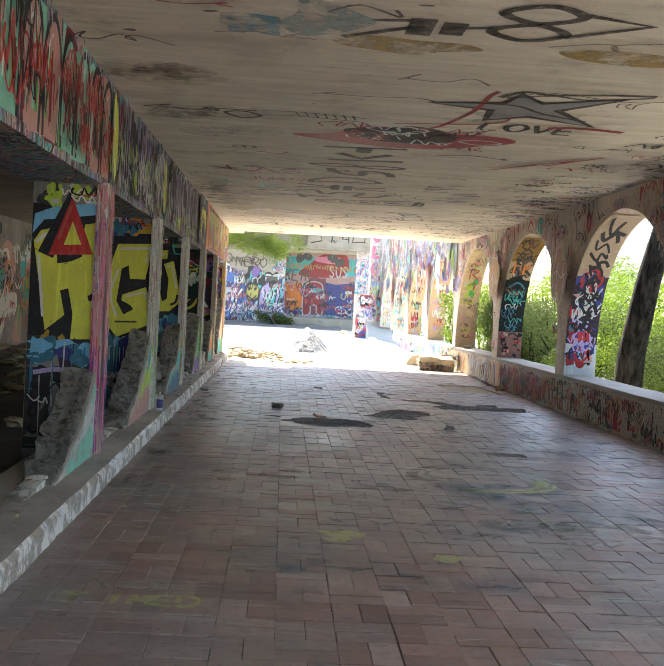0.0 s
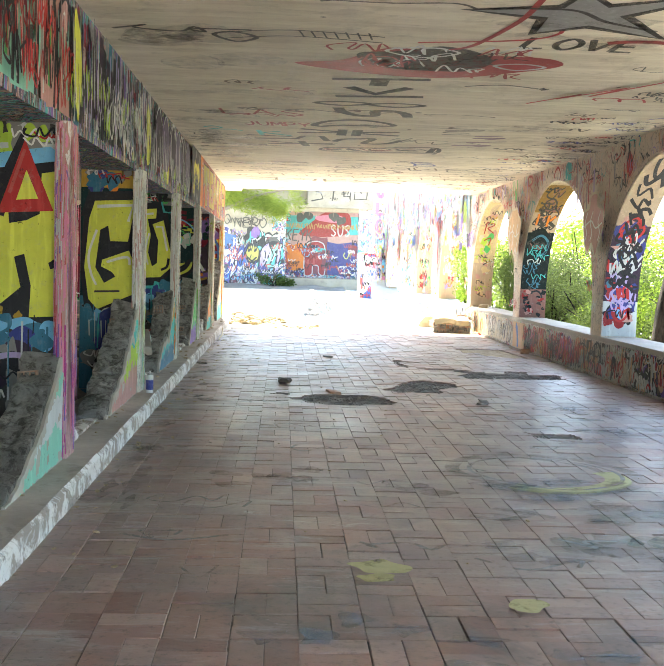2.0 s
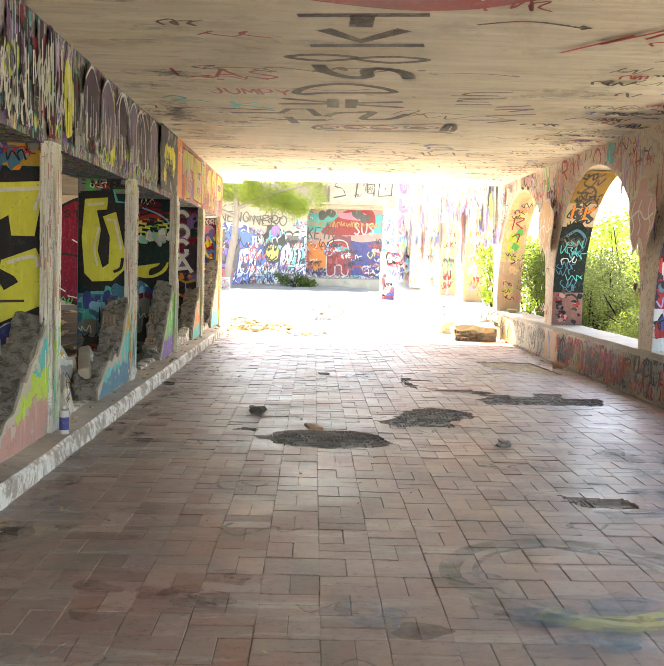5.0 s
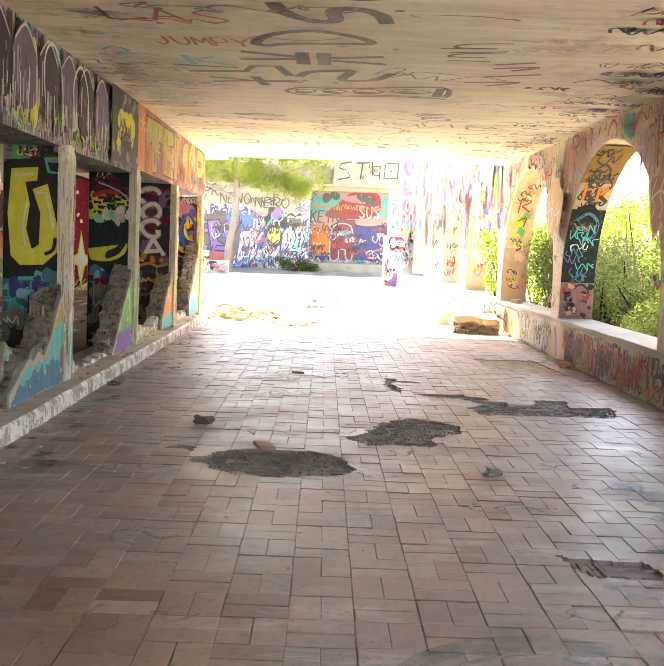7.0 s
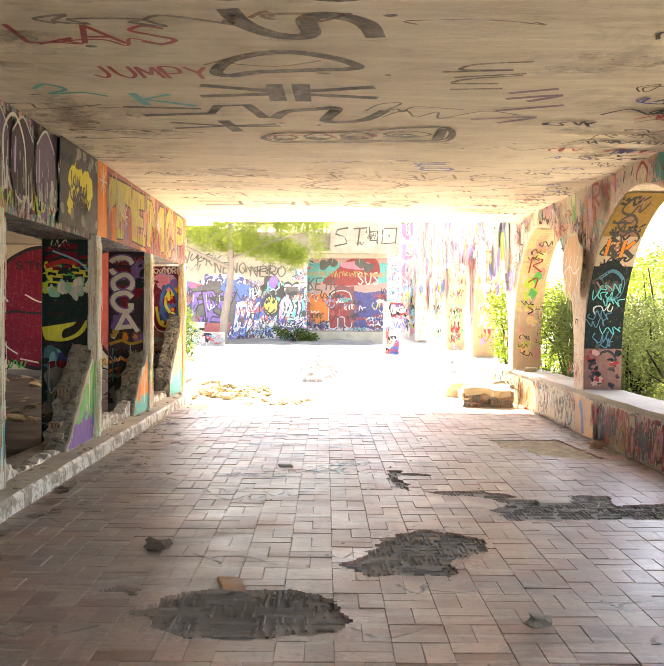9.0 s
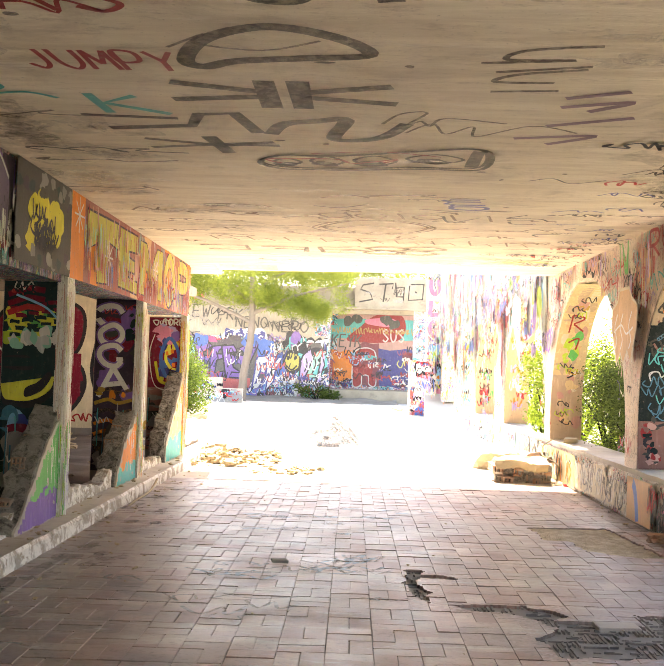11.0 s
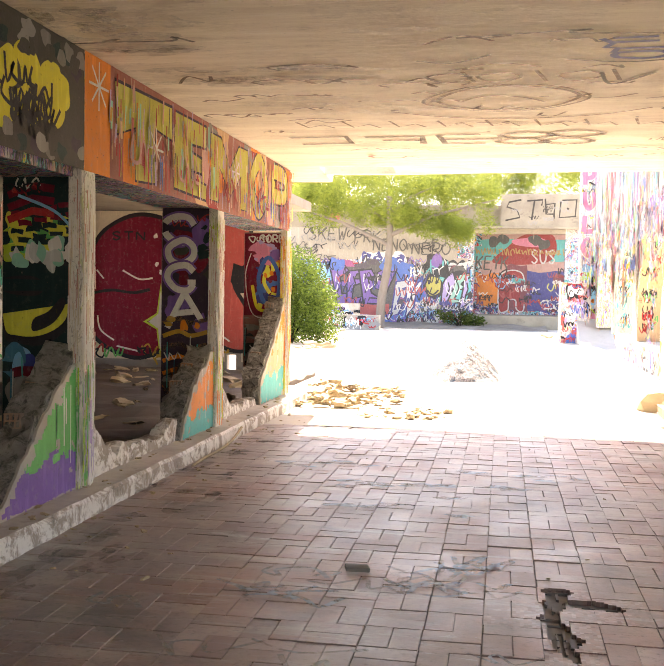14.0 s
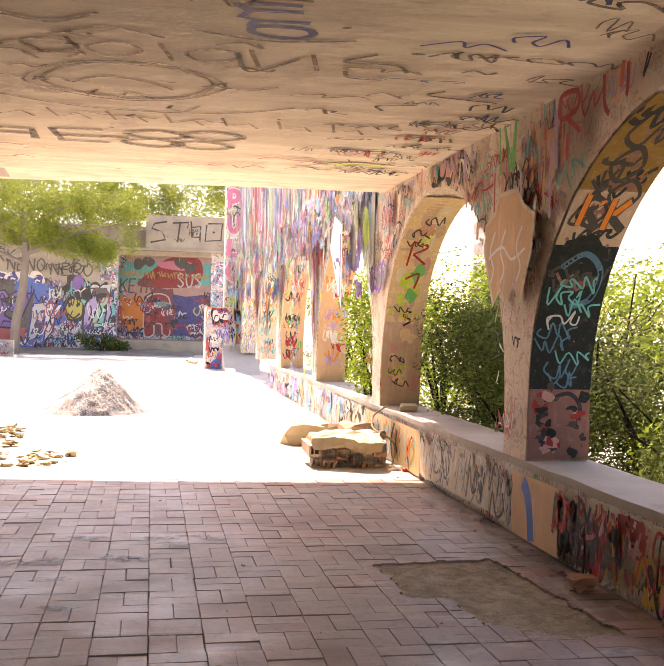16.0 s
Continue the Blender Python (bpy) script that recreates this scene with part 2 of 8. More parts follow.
wall_right = arcade("wall_right", -6.5, 21.74, CEIL + 0.3, M["arch"], "plastered arcade wall with elliptical arches covered in faded graffiti")
wall_yard = arcade("wall_courtyard", 21.74, 40.6, 6.6, M["yard"], "tall sunlit arcade wall covered in bright streaked graffiti")


def parapet_wall(name, y0, y1, material, label):
    bm = bmesh.new()
    n = int((y1 - y0) / 0.35)
    for i in range(n):
        a, b = y0 + (y1 - y0) * i / n, y0 + (y1 - y0) * (i + 1) / n
        box(bm, WALL_X - 0.012, WALL_X + THICK + 0.02, a, b, -0.05, SILL - 0.05)
    bmesh.ops.remove_doubles(bm, verts=bm.verts, dist=0.001)
    ob = part(name, bm, material)
    bm = bmesh.new()
    for i in range(n):
        a, b = y0 + (y1 - y0) * i / n, y0 + (y1 - y0) * (i + 1) / n
        box(bm, WALL_X - 0.016, WALL_X + THICK + 0.03, a, b, SILL - 0.05, SILL + 0.004)
    bmesh.ops.remove_doubles(bm, verts=bm.verts, dist=0.001)
    for v in bm.verts:
        v.co += noise.noise_vector(v.co * 4) * 0.009
    part("sill", bm, M["concrete"], ob, "chipped concrete sill")
    return tagged(ob, label, "parapet", kind="structure")


PARAPET_OB = parapet_wall("parapet_arcade", -6.5, 21.74, M["parapet"], "low plastered parapet under the arches covered in graffiti tags")
PARAPET_YARD_OB = parapet_wall("parapet_courtyard", 21.74, 32.2, M["yard"], "low sunlit parapet with pastel paint along the courtyard")

# roof slab with its underside, broken notch at the courtyard end
bm = bmesh.new()
# ends unseen at y -3, left open there to light the near faces
for piece in ([(-0.3, -3.0), (-0.3, 20.95), (5.9, 20.95), (5.9, -3.0)], [(-0.3, 20.95), (-0.3, 22.6), (0.3, 22.6), (0.42, 20.95)],
              [(1.32, 20.95), (1.28, 21.78), (2.5, 21.62), (3.9, 21.5), (5.9, 21.4), (5.9, 20.95)], [(0.33, 21.62), (0.32, 21.78), (1.28, 21.78), (1.29, 21.62)]):
    prism(bm, piece, lambda u, v, w: (u, v, CEIL + w), 0.1 if len(piece) == 4 and piece[0][1] > 21.5 else 0.28)
ceiling = tagged(part("ceiling", bm, M["ceiling"]), "stained cream concrete ceiling slab scrawled with painted letters", "ceiling", kind="structure")

# long beam over the columns
bm = bmesh.new()
for a, b in zip([-6.5] + COLS, COLS + [21.42]):
    n = 6
    for i in range(n):
        box(bm, -0.6, -0.06, a + (b - a) * i / n, a + (b - a) * (i + 1) / n, 2.14 if a < 15.0 else 2.2, CEIL)
bmesh.ops.remove_doubles(bm, verts=bm.verts, dist=0.001)
for v in bm.verts:
    if v.co.z < 2.5:
        v.co.z += 0.012 * noise.noise(v.co * 3)
beam = tagged(part("beam", bm, M["beam"]), "deep concrete beam painted with dark purple and grey graffiti", "beam", kind="structure")

# kerb along the columns
bm = bmesh.new()
kerb_steps = 240
profile = [(-0.45, -0.05), (-0.45, 0.125), (-0.1, 0.13), (0.145, 0.128), (0.165, 0.105), (0.17, -0.05)]
rows = []
for i in range(kerb_steps + 1):
    y = -6.5 + 28.9 * i / kerb_steps
    chip = 0.035 * max(0.0, noise.noise(Vector((y * 3.1, 0, 2))) - 0.2)
    rows.append([bm.verts.new((x + 0.012 * noise.noise(Vector((y * 2.2, x, 5))) - (chip if x > 0.1 and z > 0 else 0), y, z - (chip if x > 0.1 and z > 0 else 0) + (0.008 * noise.noise(Vector((y * 4, x * 3, 9))) if z > 0 else 0))) for x, z in profile])
for a, b in zip(rows, rows[1:]):
    for i in range(len(profile) - 1):
        bm.faces.new((a[i], b[i], b[i + 1], a[i + 1])).material_index = 1 if i >= 3 else 0
KERB_OB = part("kerb", bm, M["kerb"])
KERB_OB.data.materials.append(M["kerb_face"])
tagged(KERB_OB, "worn low concrete kerb with flaking white paint", "kerb", kind="structure")

# dim side rooms
ROOM_X, ROOM_END = -4.5, 25.5
bm = bmesh.new()
for y0, y1, z0, z1 in ((-6.5, 24.75, -0.1, 2.82), (25.3, ROOM_END + 0.2, -0.1, 2.82), (24.75, 25.3, 2.5, 2.82), (24.75, 25.3, -0.1, 0.3)):
    box(bm, ROOM_X - 0.2, ROOM_X, y0, y1, z0, z1)
for i in range(16):
    z = 0.3 + 0.1375 * i
    w = 0.06 + 0.1 * abs(noise.noise(Vector((z * 3, 1, 2)))) * 2
    box(bm, ROOM_X - 0.19, ROOM_X - 0.01, 24.74, 24.75 + w, z, z + 0.1375)
    box(bm, ROOM_X - 0.19, ROOM_X - 0.01, 25.3 - w * 0.8, 25.31, z, z + 0.1375)
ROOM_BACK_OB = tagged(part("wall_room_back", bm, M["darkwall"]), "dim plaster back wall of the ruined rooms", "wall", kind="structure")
bm = bmesh.new()
# added out of view: full height keeps the rooms dark, low part admits light
box(bm, ROOM_X - 0.2, -0.06, -6.7, -6.5, -0.1, 2.8)
box(bm, -0.06, WALL_X + THICK, -6.7, -6.5, -0.1, 1.1)
tagged(part("wall_start", bm, M["darkwall"]), "unseen plaster wall behind the start, low in the corridor to let light in", "wall", kind="structure")
bm = bmesh.new()
# runs on unseen behind the start, closing the rooms against light
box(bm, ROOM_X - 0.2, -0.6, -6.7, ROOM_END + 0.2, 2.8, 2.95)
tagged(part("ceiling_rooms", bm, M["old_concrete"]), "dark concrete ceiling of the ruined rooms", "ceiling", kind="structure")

bm = bmesh.new()
box(bm, ROOM_X, -0.44, -6.5, ROOM_END, -0.05, 0.012)
bmesh.ops.subdivide_edges(bm, edges=[e for e in bm.edges if abs(e.verts[0].co.y - e.verts[1].co.y) > 5], cuts=120)
bmesh.ops.subdivide_edges(bm, edges=[e for e in bm.edges if abs(e.verts[0].co.x - e.verts[1].co.x) > 2 and min(e.verts[0].co.z, e.verts[1].co.z) > 0], cuts=14, use_grid_fill=True)
for v in bm.verts:
    if v.co.z > 0:
        v.co.z += 0.05 + 0.06 * noise.noise(v.co * 1.7) + 0.03 * noise.noise(v.co * 6)
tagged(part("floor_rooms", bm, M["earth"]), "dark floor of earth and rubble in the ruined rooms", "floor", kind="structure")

# ground: one sheet to the horizon
bm = bmesh.new()
box(bm, -900, 900, -900, 900, -0.4, -0.055)
tagged(part("ground", bm, M["sand"]), "pale dry ground reaching to the horizon", "ground", kind="structure")
bm = bmesh.new()
box(bm, -0.3, WALL_X + 0.02, -6.5, 19.56, -0.06, -0.022)
M["mortar"] = plaster("mortar_bed", (0.32, 0.29, 0.26), (0.15, 0.135, 0.12), grain=14)
tagged(part("floor_bed", bm, M["mortar"]), "grey ridged mortar bed under missing tiles", "floor", kind="structure")


bm = bmesh.new()
box(bm, -30, WALL_X - 0.02, 19.352, 51.5, -0.05, 0.0)
tagged(part("yard_slab", bm, M["sand"]), "pale sunlit concrete ground of the courtyard", "ground", kind="structure")

# far building across the courtyard
far = thing("far_building", "two-storey ruined building with graffiti walls and an open bay", "building", at=(0, 52.5, 0))
def at_far(name, x0, x1, y0, y1, z0, z1, material, label=""):
    bm = bmesh.new()
    box(bm, x0, x1, y0, y1, z0, z1)
    return part(name, bm, material, far, label)
FAR_WALL_OB = at_far("wall", -13.0, 1.4, 0.0, 0.4, -0.1, 4.3, M["far"])
at_far("upper_wall", -13.0, 2.5, 0.02, 0.4, 4.3, 5.15, M["old_concrete"])
at_far("pier", 5.25, 6.4, 0.0, 0.4, -0.1, 4.3, M["far"])
BAY_OB = at_far("bay_wall", 1.0, 6.4, 2.6, 2.9, -0.1, 4.3, M["far"])
at_far("lintel", 1.4, 5.25, 0.0, 0.4, 4.08, 4.38, M["old_concrete"])
at_far("step", 1.0, 5.6, -0.5, 2.6, -0.1, 0.55, M["old_concrete"])
at_far("ledge", 1.0, 6.4, -0.42, 0.0, 4.28, 4.38, M["old_concrete"])
for i in range(5):
    at_far("board_line", -13.0, 2.5, -0.012, 0.02, 4.36 + 0.17 * i, 4.4 + 0.17 * i, M["old_concrete"])
for x in (1.42, 2.6, 3.9):
    at_far("hanging_bar", x, x + 0.03, 0.1, 0.13, 3.86, 4.08, M["old_concrete"])
BALCONY_OB = at_far("balcony_front", 2.5, 6.4, -0.35, -0.1, 4.38, 5.75, M["old_concrete"])
at_far("roof", -13.0, 6.4, 0.0, 6.0, 5.15, 5.3, M["old_concrete"])
at_far("back", -13.0, 6.4, 5.8, 6.0, -0.1, 5.15, M["old_concrete"])

# end pier and pedestal
bm = bmesh.new()
box(bm, 4.97, 6.1, 40.4, 41.0, -0.1, 6.6)
END_PIER_OB = tagged(part("end_pier", bm, M["yard"]), "tall pier painted with pink bubble letters", "pier", kind="structure")
bm = bmesh.new()
box(bm, 4.4, 5.3, 39.9, 40.9, -0.1, 1.85)
PEDESTAL_OB = tagged(part("pedestal", bm, M["yard"], bevel=0.03), "painted masonry pedestal at the courtyard corner", "pedestal")

# columns and stub walls
STUB_OBS, COLUMN_OBS = {}, {}
for k, y in enumerate(COLS):
    bm = bmesh.new()
    box(bm, -0.085, 0.0, y - 0.25, y - 0.04, 0.1, 2.15 if y < 15.0 else 2.21)
    chipped(bm, 7, 0.007, k)
    COLUMN_OBS[k] = tagged(part("column", bm, M["column_rose"] if k == 2 else M["column"]), "slender square column with pink and magenta paint" if k == 2 else "slender square plaster column with streaked pale paint", "column", "columns along the rooms")
    bm = bmesh.new()
    box(bm, -0.56, -0.045, y - 0.215, y - 0.07, -0.05, 2.16)
    STUB_OBS[k] = tagged(part("stub_wall", bm, M["darkwall"]), "short partition wall painted with graffiti beside a column", "wall", "stub walls beside the columns")
# end wall of the rooms, with a hole broken through near its foot
bm = bmesh.new()
for x0, x1, z0, z1 in ((-7.0, -2.0, -0.1, 2.8), (-1.84, -1.0, -0.1, 2.8), (-2.0, -1.84, 0.32, 2.8), (-2.0, -1.84, -0.1, 0.06)):
    box(bm, x0, x1, ROOM_END, ROOM_END + 0.18, z0, z1)
ROOM_END_OB = tagged(part("wall_room_end", bm, M["darkwall"]), "pale end wall with a huge painted red mouth", "wall", kind="structure")


# ---- spray paint ----
from mathutils.geometry import tessellate_polygon


def inside(x, y, poly):
    hit = False
    for (xa, ya), (xb, yb) in zip(poly, poly[1:] + poly[:1]):
        if (ya > y) != (yb > y) and x < xa + (y - ya) / (yb - ya) * (xb - xa):
            hit = not hit
    return hit


def smooth_line(pts, closed=False, n=6):
    if len(pts) < 3:
        return [tuple(p) for p in pts]
    out, m = [], len(pts)
    for i in range(m if closed else m - 1):
        if closed:
            p = [pts[(i + k) % m] for k in (-1, 0, 1, 2)]
        else:
            p = [pts[max(0, i - 1)], pts[i], pts[i + 1], pts[min(m - 1, i + 2)]]
        for s in range(n):
            t = s / n
            out.append(tuple(0.5 * (2 * b + (c - a) * t + (2 * a - 5 * b + 4 * c - d) * t * t + (3 * b - a - 3 * c + d) * t ** 3)
                             for a, b, c, d in zip(*p)))
    if not closed:
        out.append(tuple(pts[-1]))
    return out


class Painter:
    """Collects flat strokes and fills of paint on one surface; place(u, v, off) gives the point at off from it."""

    def __init__(self, place, ok=None, gap=0.002, faded=0.0):
        self.place, self.ok, self.off, self.faded = place, ok, gap, faded
        self.verts, self.faces, self.slots, self.names = [], [], [], []

    def slot(self, colour):
        if colour not in self.names:
            self.names.append(colour)
        return self.names.index(colour)

    def add(self, quads, colour):
        self.off += 0.00004
        k = self.slot(colour)
        for q in quads:
            if self.ok and not all(self.ok(*p) for p in q):
                continue
            i = len(self.verts)
            self.verts += [self.place(u, v, self.off) for u, v in q]
            self.faces.append(tuple(range(i, i + len(q))))
            self.slots.append(k)

    def stroke(self, pts, width, colour, closed=False, n=6, sharp=False, rag=0.12):
        line = [tuple(p) for p in pts] if sharp else smooth_line(pts, closed, n)
        if closed:
            line = line + line[:1] if sharp else line + [line[0]]
        sides = []
        for i, (u, v) in enumerate(line):
            a, b = line[max(0, i - 1)], line[min(len(line) - 1, i + 1)]
            if closed and i in (0, len(line) - 1):
                a, b = line[-2], line[1]
            d = math.hypot(b[0] - a[0], b[1] - a[1]) or 1e-6
            w = width / 2 * (1 + rag * noise.noise(Vector((u * 3.0, v * 3.0, self.off * 900))))
            nx, ny = -(b[1] - a[1]) / d * w, (b[0] - a[0]) / d * w
            sides.append(((u + nx, v + ny), (u - nx, v - ny)))
        self.add([(p[0], q[0], q[1], p[1]) for p, q in zip(sides, sides[1:])], colour)

    def fill(self, pts, colour, smooth=True, n=5):
        line = smooth_line(pts, True, n) if smooth else list(pts)
        tris = tessellate_polygon([[Vector((u, v, 0)) for u, v in line]])
        self.add([tuple(line[i] for i in t) for t in tris], colour)

    def rect(self, u0, v0, u1, v1, colour, rag=0.0, rnd=random, nu=1, nv=1):
        us = [u0 + (u1 - u0) * i / nu for i in range(nu + 1)]
        vs = [v0 + (v1 - v0) * i / nv for i in range(nv + 1)]
        g = [[(u + rnd.uniform(-rag, rag), v + rnd.uniform(-rag, rag)) for v in vs] for u in us]
        self.add([(g[i][j], g[i + 1][j], g[i + 1][j + 1], g[i][j + 1]) for i in range(nu) for j in range(nv)], colour)

    def blob(self, u, v, w, h, colour, rnd, lobes=9, wobble=0.28):
        pts = []
        for i in range(lobes):
            a = 2 * math.pi * i / lobes
            r = 1 + rnd.uniform(-wobble, wobble)
            pts.append((u + w / 2 * r * math.cos(a), v + h / 2 * r * math.sin(a)))
        self.fill(pts, colour)
        return pts

    def squiggle(self, u, v, w, h, colour, width, rnd, turns=7):
        """An illegible tag: a looping zigzag line."""
        pts, up = [], 1
        for i in range(turns):
            pts.append((u + w * (i / (turns - 1) - 0.5) + rnd.uniform(-0.12, 0.12) * w, v + up * h * rnd.uniform(0.15, 0.5)))
            if rnd.random() < 0.3:
                pts.append((pts[-1][0] - 0.1 * w, v - up * h * 0.1))
            up = -up
        self.stroke(pts, width, colour, n=4)

    def drips(self, u, v, w, count, length, colour, rnd, width=0.012):
        for _ in range(count):
            x = u + rnd.uniform(-0.5, 0.5) * w
            self.stroke([(x, v + rnd.uniform(0, 0.1)), (x + rnd.uniform(-0.01, 0.01), v - length * rnd.uniform(0.2, 1))], width * rnd.uniform(0.6, 1.4), colour, sharp=True)

    def piece(self, u, v, w, h, rnd, colours):
        """A piece of bubble lettering: outlined blobs with highlights and no readable letters."""
        k = max(2, int(w / h * 2.2))
        edge, body, shine = colours
        for i in range(k):
            cu, cv = u + w * ((i + 0.5) / k - 0.5), v + rnd.uniform(-0.08, 0.08) * h
            bw, bh = w / k * 1.15, h * rnd.uniform(0.75, 1.0)
            self.blob(cu, cv, bw * 1.18, bh * 1.12, edge, rnd)
            self.blob(cu, cv, bw * 0.92, bh * 0.9, body, rnd)
            self.stroke([(cu - bw * 0.2, cv - bh * 0.2), (cu - bw * 0.05, cv + bh * 0.1), (cu + bw * 0.2, cv + bh * 0.05)], h * 0.07, edge)
            self.stroke([(cu - bw * 0.28, cv + bh * 0.25), (cu, cv + bh * 0.32)], h * 0.04, shine)

    def cover(self, u0, v0, u1, v1, rnd, palette, density=1.0, size=0.5, tags=1.0, line=0.02):
        """Years of overlapping paint on a stretch of wall."""
        area = abs((u1 - u0) * (v1 - v0))
        for _ in range(int(area / size ** 2 * 1.3 * density)):
            u, v, s = rnd.uniform(u0, u1), rnd.uniform(v0, v1), size * rnd.uniform(0.4, 1.2)
            kind = rnd.random()
            c = rnd.choice(palette)
            if kind < 0.45:
                self.blob(u, v, s, s * rnd.uniform(0.7, 1.8), c, rnd)
                self.drips(u, v - s * 0.3, s * 0.8, 3, s * 1.2, c, rnd, line * 0.7)
            elif kind < 0.7:
                self.piece(u, v, s * 2.2, s, rnd, (rnd.choice(["black", "white", "purple"]), c, "white"))
            else:
                self.drips(u, v, s, 7, s * 2.2, c, rnd, line * 1.3)
        for _ in range(int(area / size ** 2 * 2.0 * tags)):
            s = size * rnd.uniform(0.4, 1.1)
            self.squiggle(rnd.uniform(u0, u1), rnd.uniform(v0, v1), s, s * rnd.uniform(0.35, 0.8),
                          rnd.choice(["black", "black", "black", "white", "red", *palette]), line * rnd.uniform(0.6, 1.3), rnd, rnd.randint(4, 9))

    def word(self, text, u, v, w, h, width, colour, du=1.0, slant=0.0, sharp=True):
        x = u
        for ch in text:
            for pts, closed in GLYPHS.get(ch, ()):
                self.stroke([(x + (p + slant * q) * w, v + q * h) for p, q in pts], width, colour, closed, sharp=not closed and len(pts) < 4)
            x += w * 1.28 * du

    def done(self, parent, label, name="graffiti"):
        me = bpy.data.meshes.new(name)
        me.from_pydata(self.verts, [], self.faces)
        for c in self.names:
            me.materials.append(paint_of(c, self.faded))
        me.polygons.foreach_set("material_index", self.slots)
        ob = new(name, me)
        ob.parent = parent
        if parent is not None:
            bpy.context.view_layer.update()
            ob.matrix_parent_inverse = parent.matrix_world.inverted()
        return tagged(ob, label)


def line_of(*p):
    return (list(p), False)


def ring(*p):
    return (list(p), True)


GLYPHS = {
    "A": [line_of((0, 0), (0.5, 1)), line_of((0.5, 1), (1, 0)), line_of((0.2, 0.38), (0.8, 0.38))],
    "B": [line_of((0, 0), (0, 1)), ring((0, 0.55), (0.8, 0.6), (0.8, 0.95), (0, 1)), ring((0, 0), (0.95, 0.05), (0.95, 0.5), (0, 0.52))],
    "C": [line_of((0.95, 0.85), (0.55, 1), (0.1, 0.75), (0.08, 0.25), (0.5, 0), (0.95, 0.18))],
    "D": [ring((0, 0), (0.7, 0.08), (1, 0.5), (0.7, 0.92), (0, 1))],
    "E": [line_of((0, 0), (0, 1)), line_of((0, 1), (0.9, 1)), line_of((0, 0.5), (0.75, 0.5)), line_of((0, 0), (0.9, 0))],
    "I": [line_of((0.5, 0), (0.5, 1))],
    "J": [line_of((0.8, 1), (0.8, 0.3), (0.45, 0), (0.05, 0.25))],
    "K": [line_of((0, 0), (0, 1)), line_of((0, 0.45), (0.9, 1)), line_of((0.3, 0.6), (0.95, 0))],
    "L": [line_of((0.1, 1), (0, 0)), line_of((0, 0), (0.9, 0.05))],
    "M": [line_of((0, 0), (0.1, 1)), line_of((0.1, 1), (0.5, 0.3)), line_of((0.5, 0.3), (0.9, 1)), line_of((0.9, 1), (1, 0))],
    "N": [line_of((0, 0), (0, 1)), line_of((0, 1), (0.9, 0)), line_of((0.9, 0), (0.9, 1))],
    "O": [ring((0.5, 0), (0.95, 0.3), (0.95, 0.7), (0.5, 1), (0.05, 0.7), (0.05, 0.3))],
    "P": [line_of((0.05, 0), (0.05, 1)), ring((0.05, 1), (0.8, 0.95), (0.8, 0.5), (0.05, 0.45))],
    "R": [line_of((0.05, 0), (0.05, 1)), ring((0.05, 1), (0.8, 0.95), (0.8, 0.55), (0.05, 0.48)), line_of((0.3, 0.48), (0.95, 0))],
    "S": [line_of((0.9, 0.85), (0.5, 1), (0.1, 0.75), (0.5, 0.5), (0.9, 0.25), (0.5, 0), (0.08, 0.15))],
    "T": [line_of((0.5, 0), (0.5, 1)), line_of((0, 1), (1, 1))],
    "U": [line_of((0.05, 1), (0.1, 0.3), (0.5, 0), (0.9, 0.3), (0.95, 1))],
    "V": [line_of((0, 1), (0.5, 0)), line_of((0.5, 0), (1, 1))],
    "W": [line_of((0, 1), (0.25, 0)), line_of((0.25, 0), (0.5, 0.7)), line_of((0.5, 0.7), (0.75, 0)), line_of((0.75, 0), (1, 1))],
    "Y": [line_of((0, 1), (0.5, 0.5)), line_of((1, 1), (0.5, 0.5)), line_of((0.5, 0.5), (0.5, 0))],
    "8": [ring((0.5, 0.5), (0.95, 0.25), (0.5, 0), (0.05, 0.25)), ring((0.5, 0.5), (0.9, 0.75), (0.5, 1), (0.1, 0.75))],
}
PAL.update(tag=(0.05, 0.04, 0.032), ghost=(0.12, 0.09, 0.065), brown=(0.2, 0.11, 0.06), dred=(0.35, 0.03, 0.03), navy=(0.05, 0.06, 0.25), mint=(0.25, 0.58, 0.45),
           dteal=(0.007, 0.03, 0.033), plum=(0.05, 0.03, 0.055), wine=(0.2, 0.008, 0.03), coral=(0.5, 0.1, 0.09), magenta=(0.42, 0.05, 0.22),
           chalk=(0.55, 0.57, 0.56), lilac=(0.45, 0.35, 0.6), ochre=(0.5, 0.3, 0.05), dblue=(0.05, 0.18, 0.27), acid=(0.63, 0.63, 0.12), peach=(0.66, 0.42, 0.24), soot=(0.06, 0.055, 0.05))
PAL.update(violetdust=(0.25, 0.16, 0.2))
PAL.update(lavender=(0.15, 0.11, 0.19), dullacid=(0.52, 0.49, 0.1), brickred=(0.36, 0.13, 0.1), wornblue=(0.1, 0.3, 0.42), wornochre=(0.5, 0.32, 0.06), wornchalk=(0.4, 0.48, 0.48), wornsoot=(0.27, 0.2, 0.14))
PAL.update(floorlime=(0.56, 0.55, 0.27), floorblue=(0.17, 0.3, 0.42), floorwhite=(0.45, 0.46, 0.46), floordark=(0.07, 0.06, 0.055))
PAINTS = {}


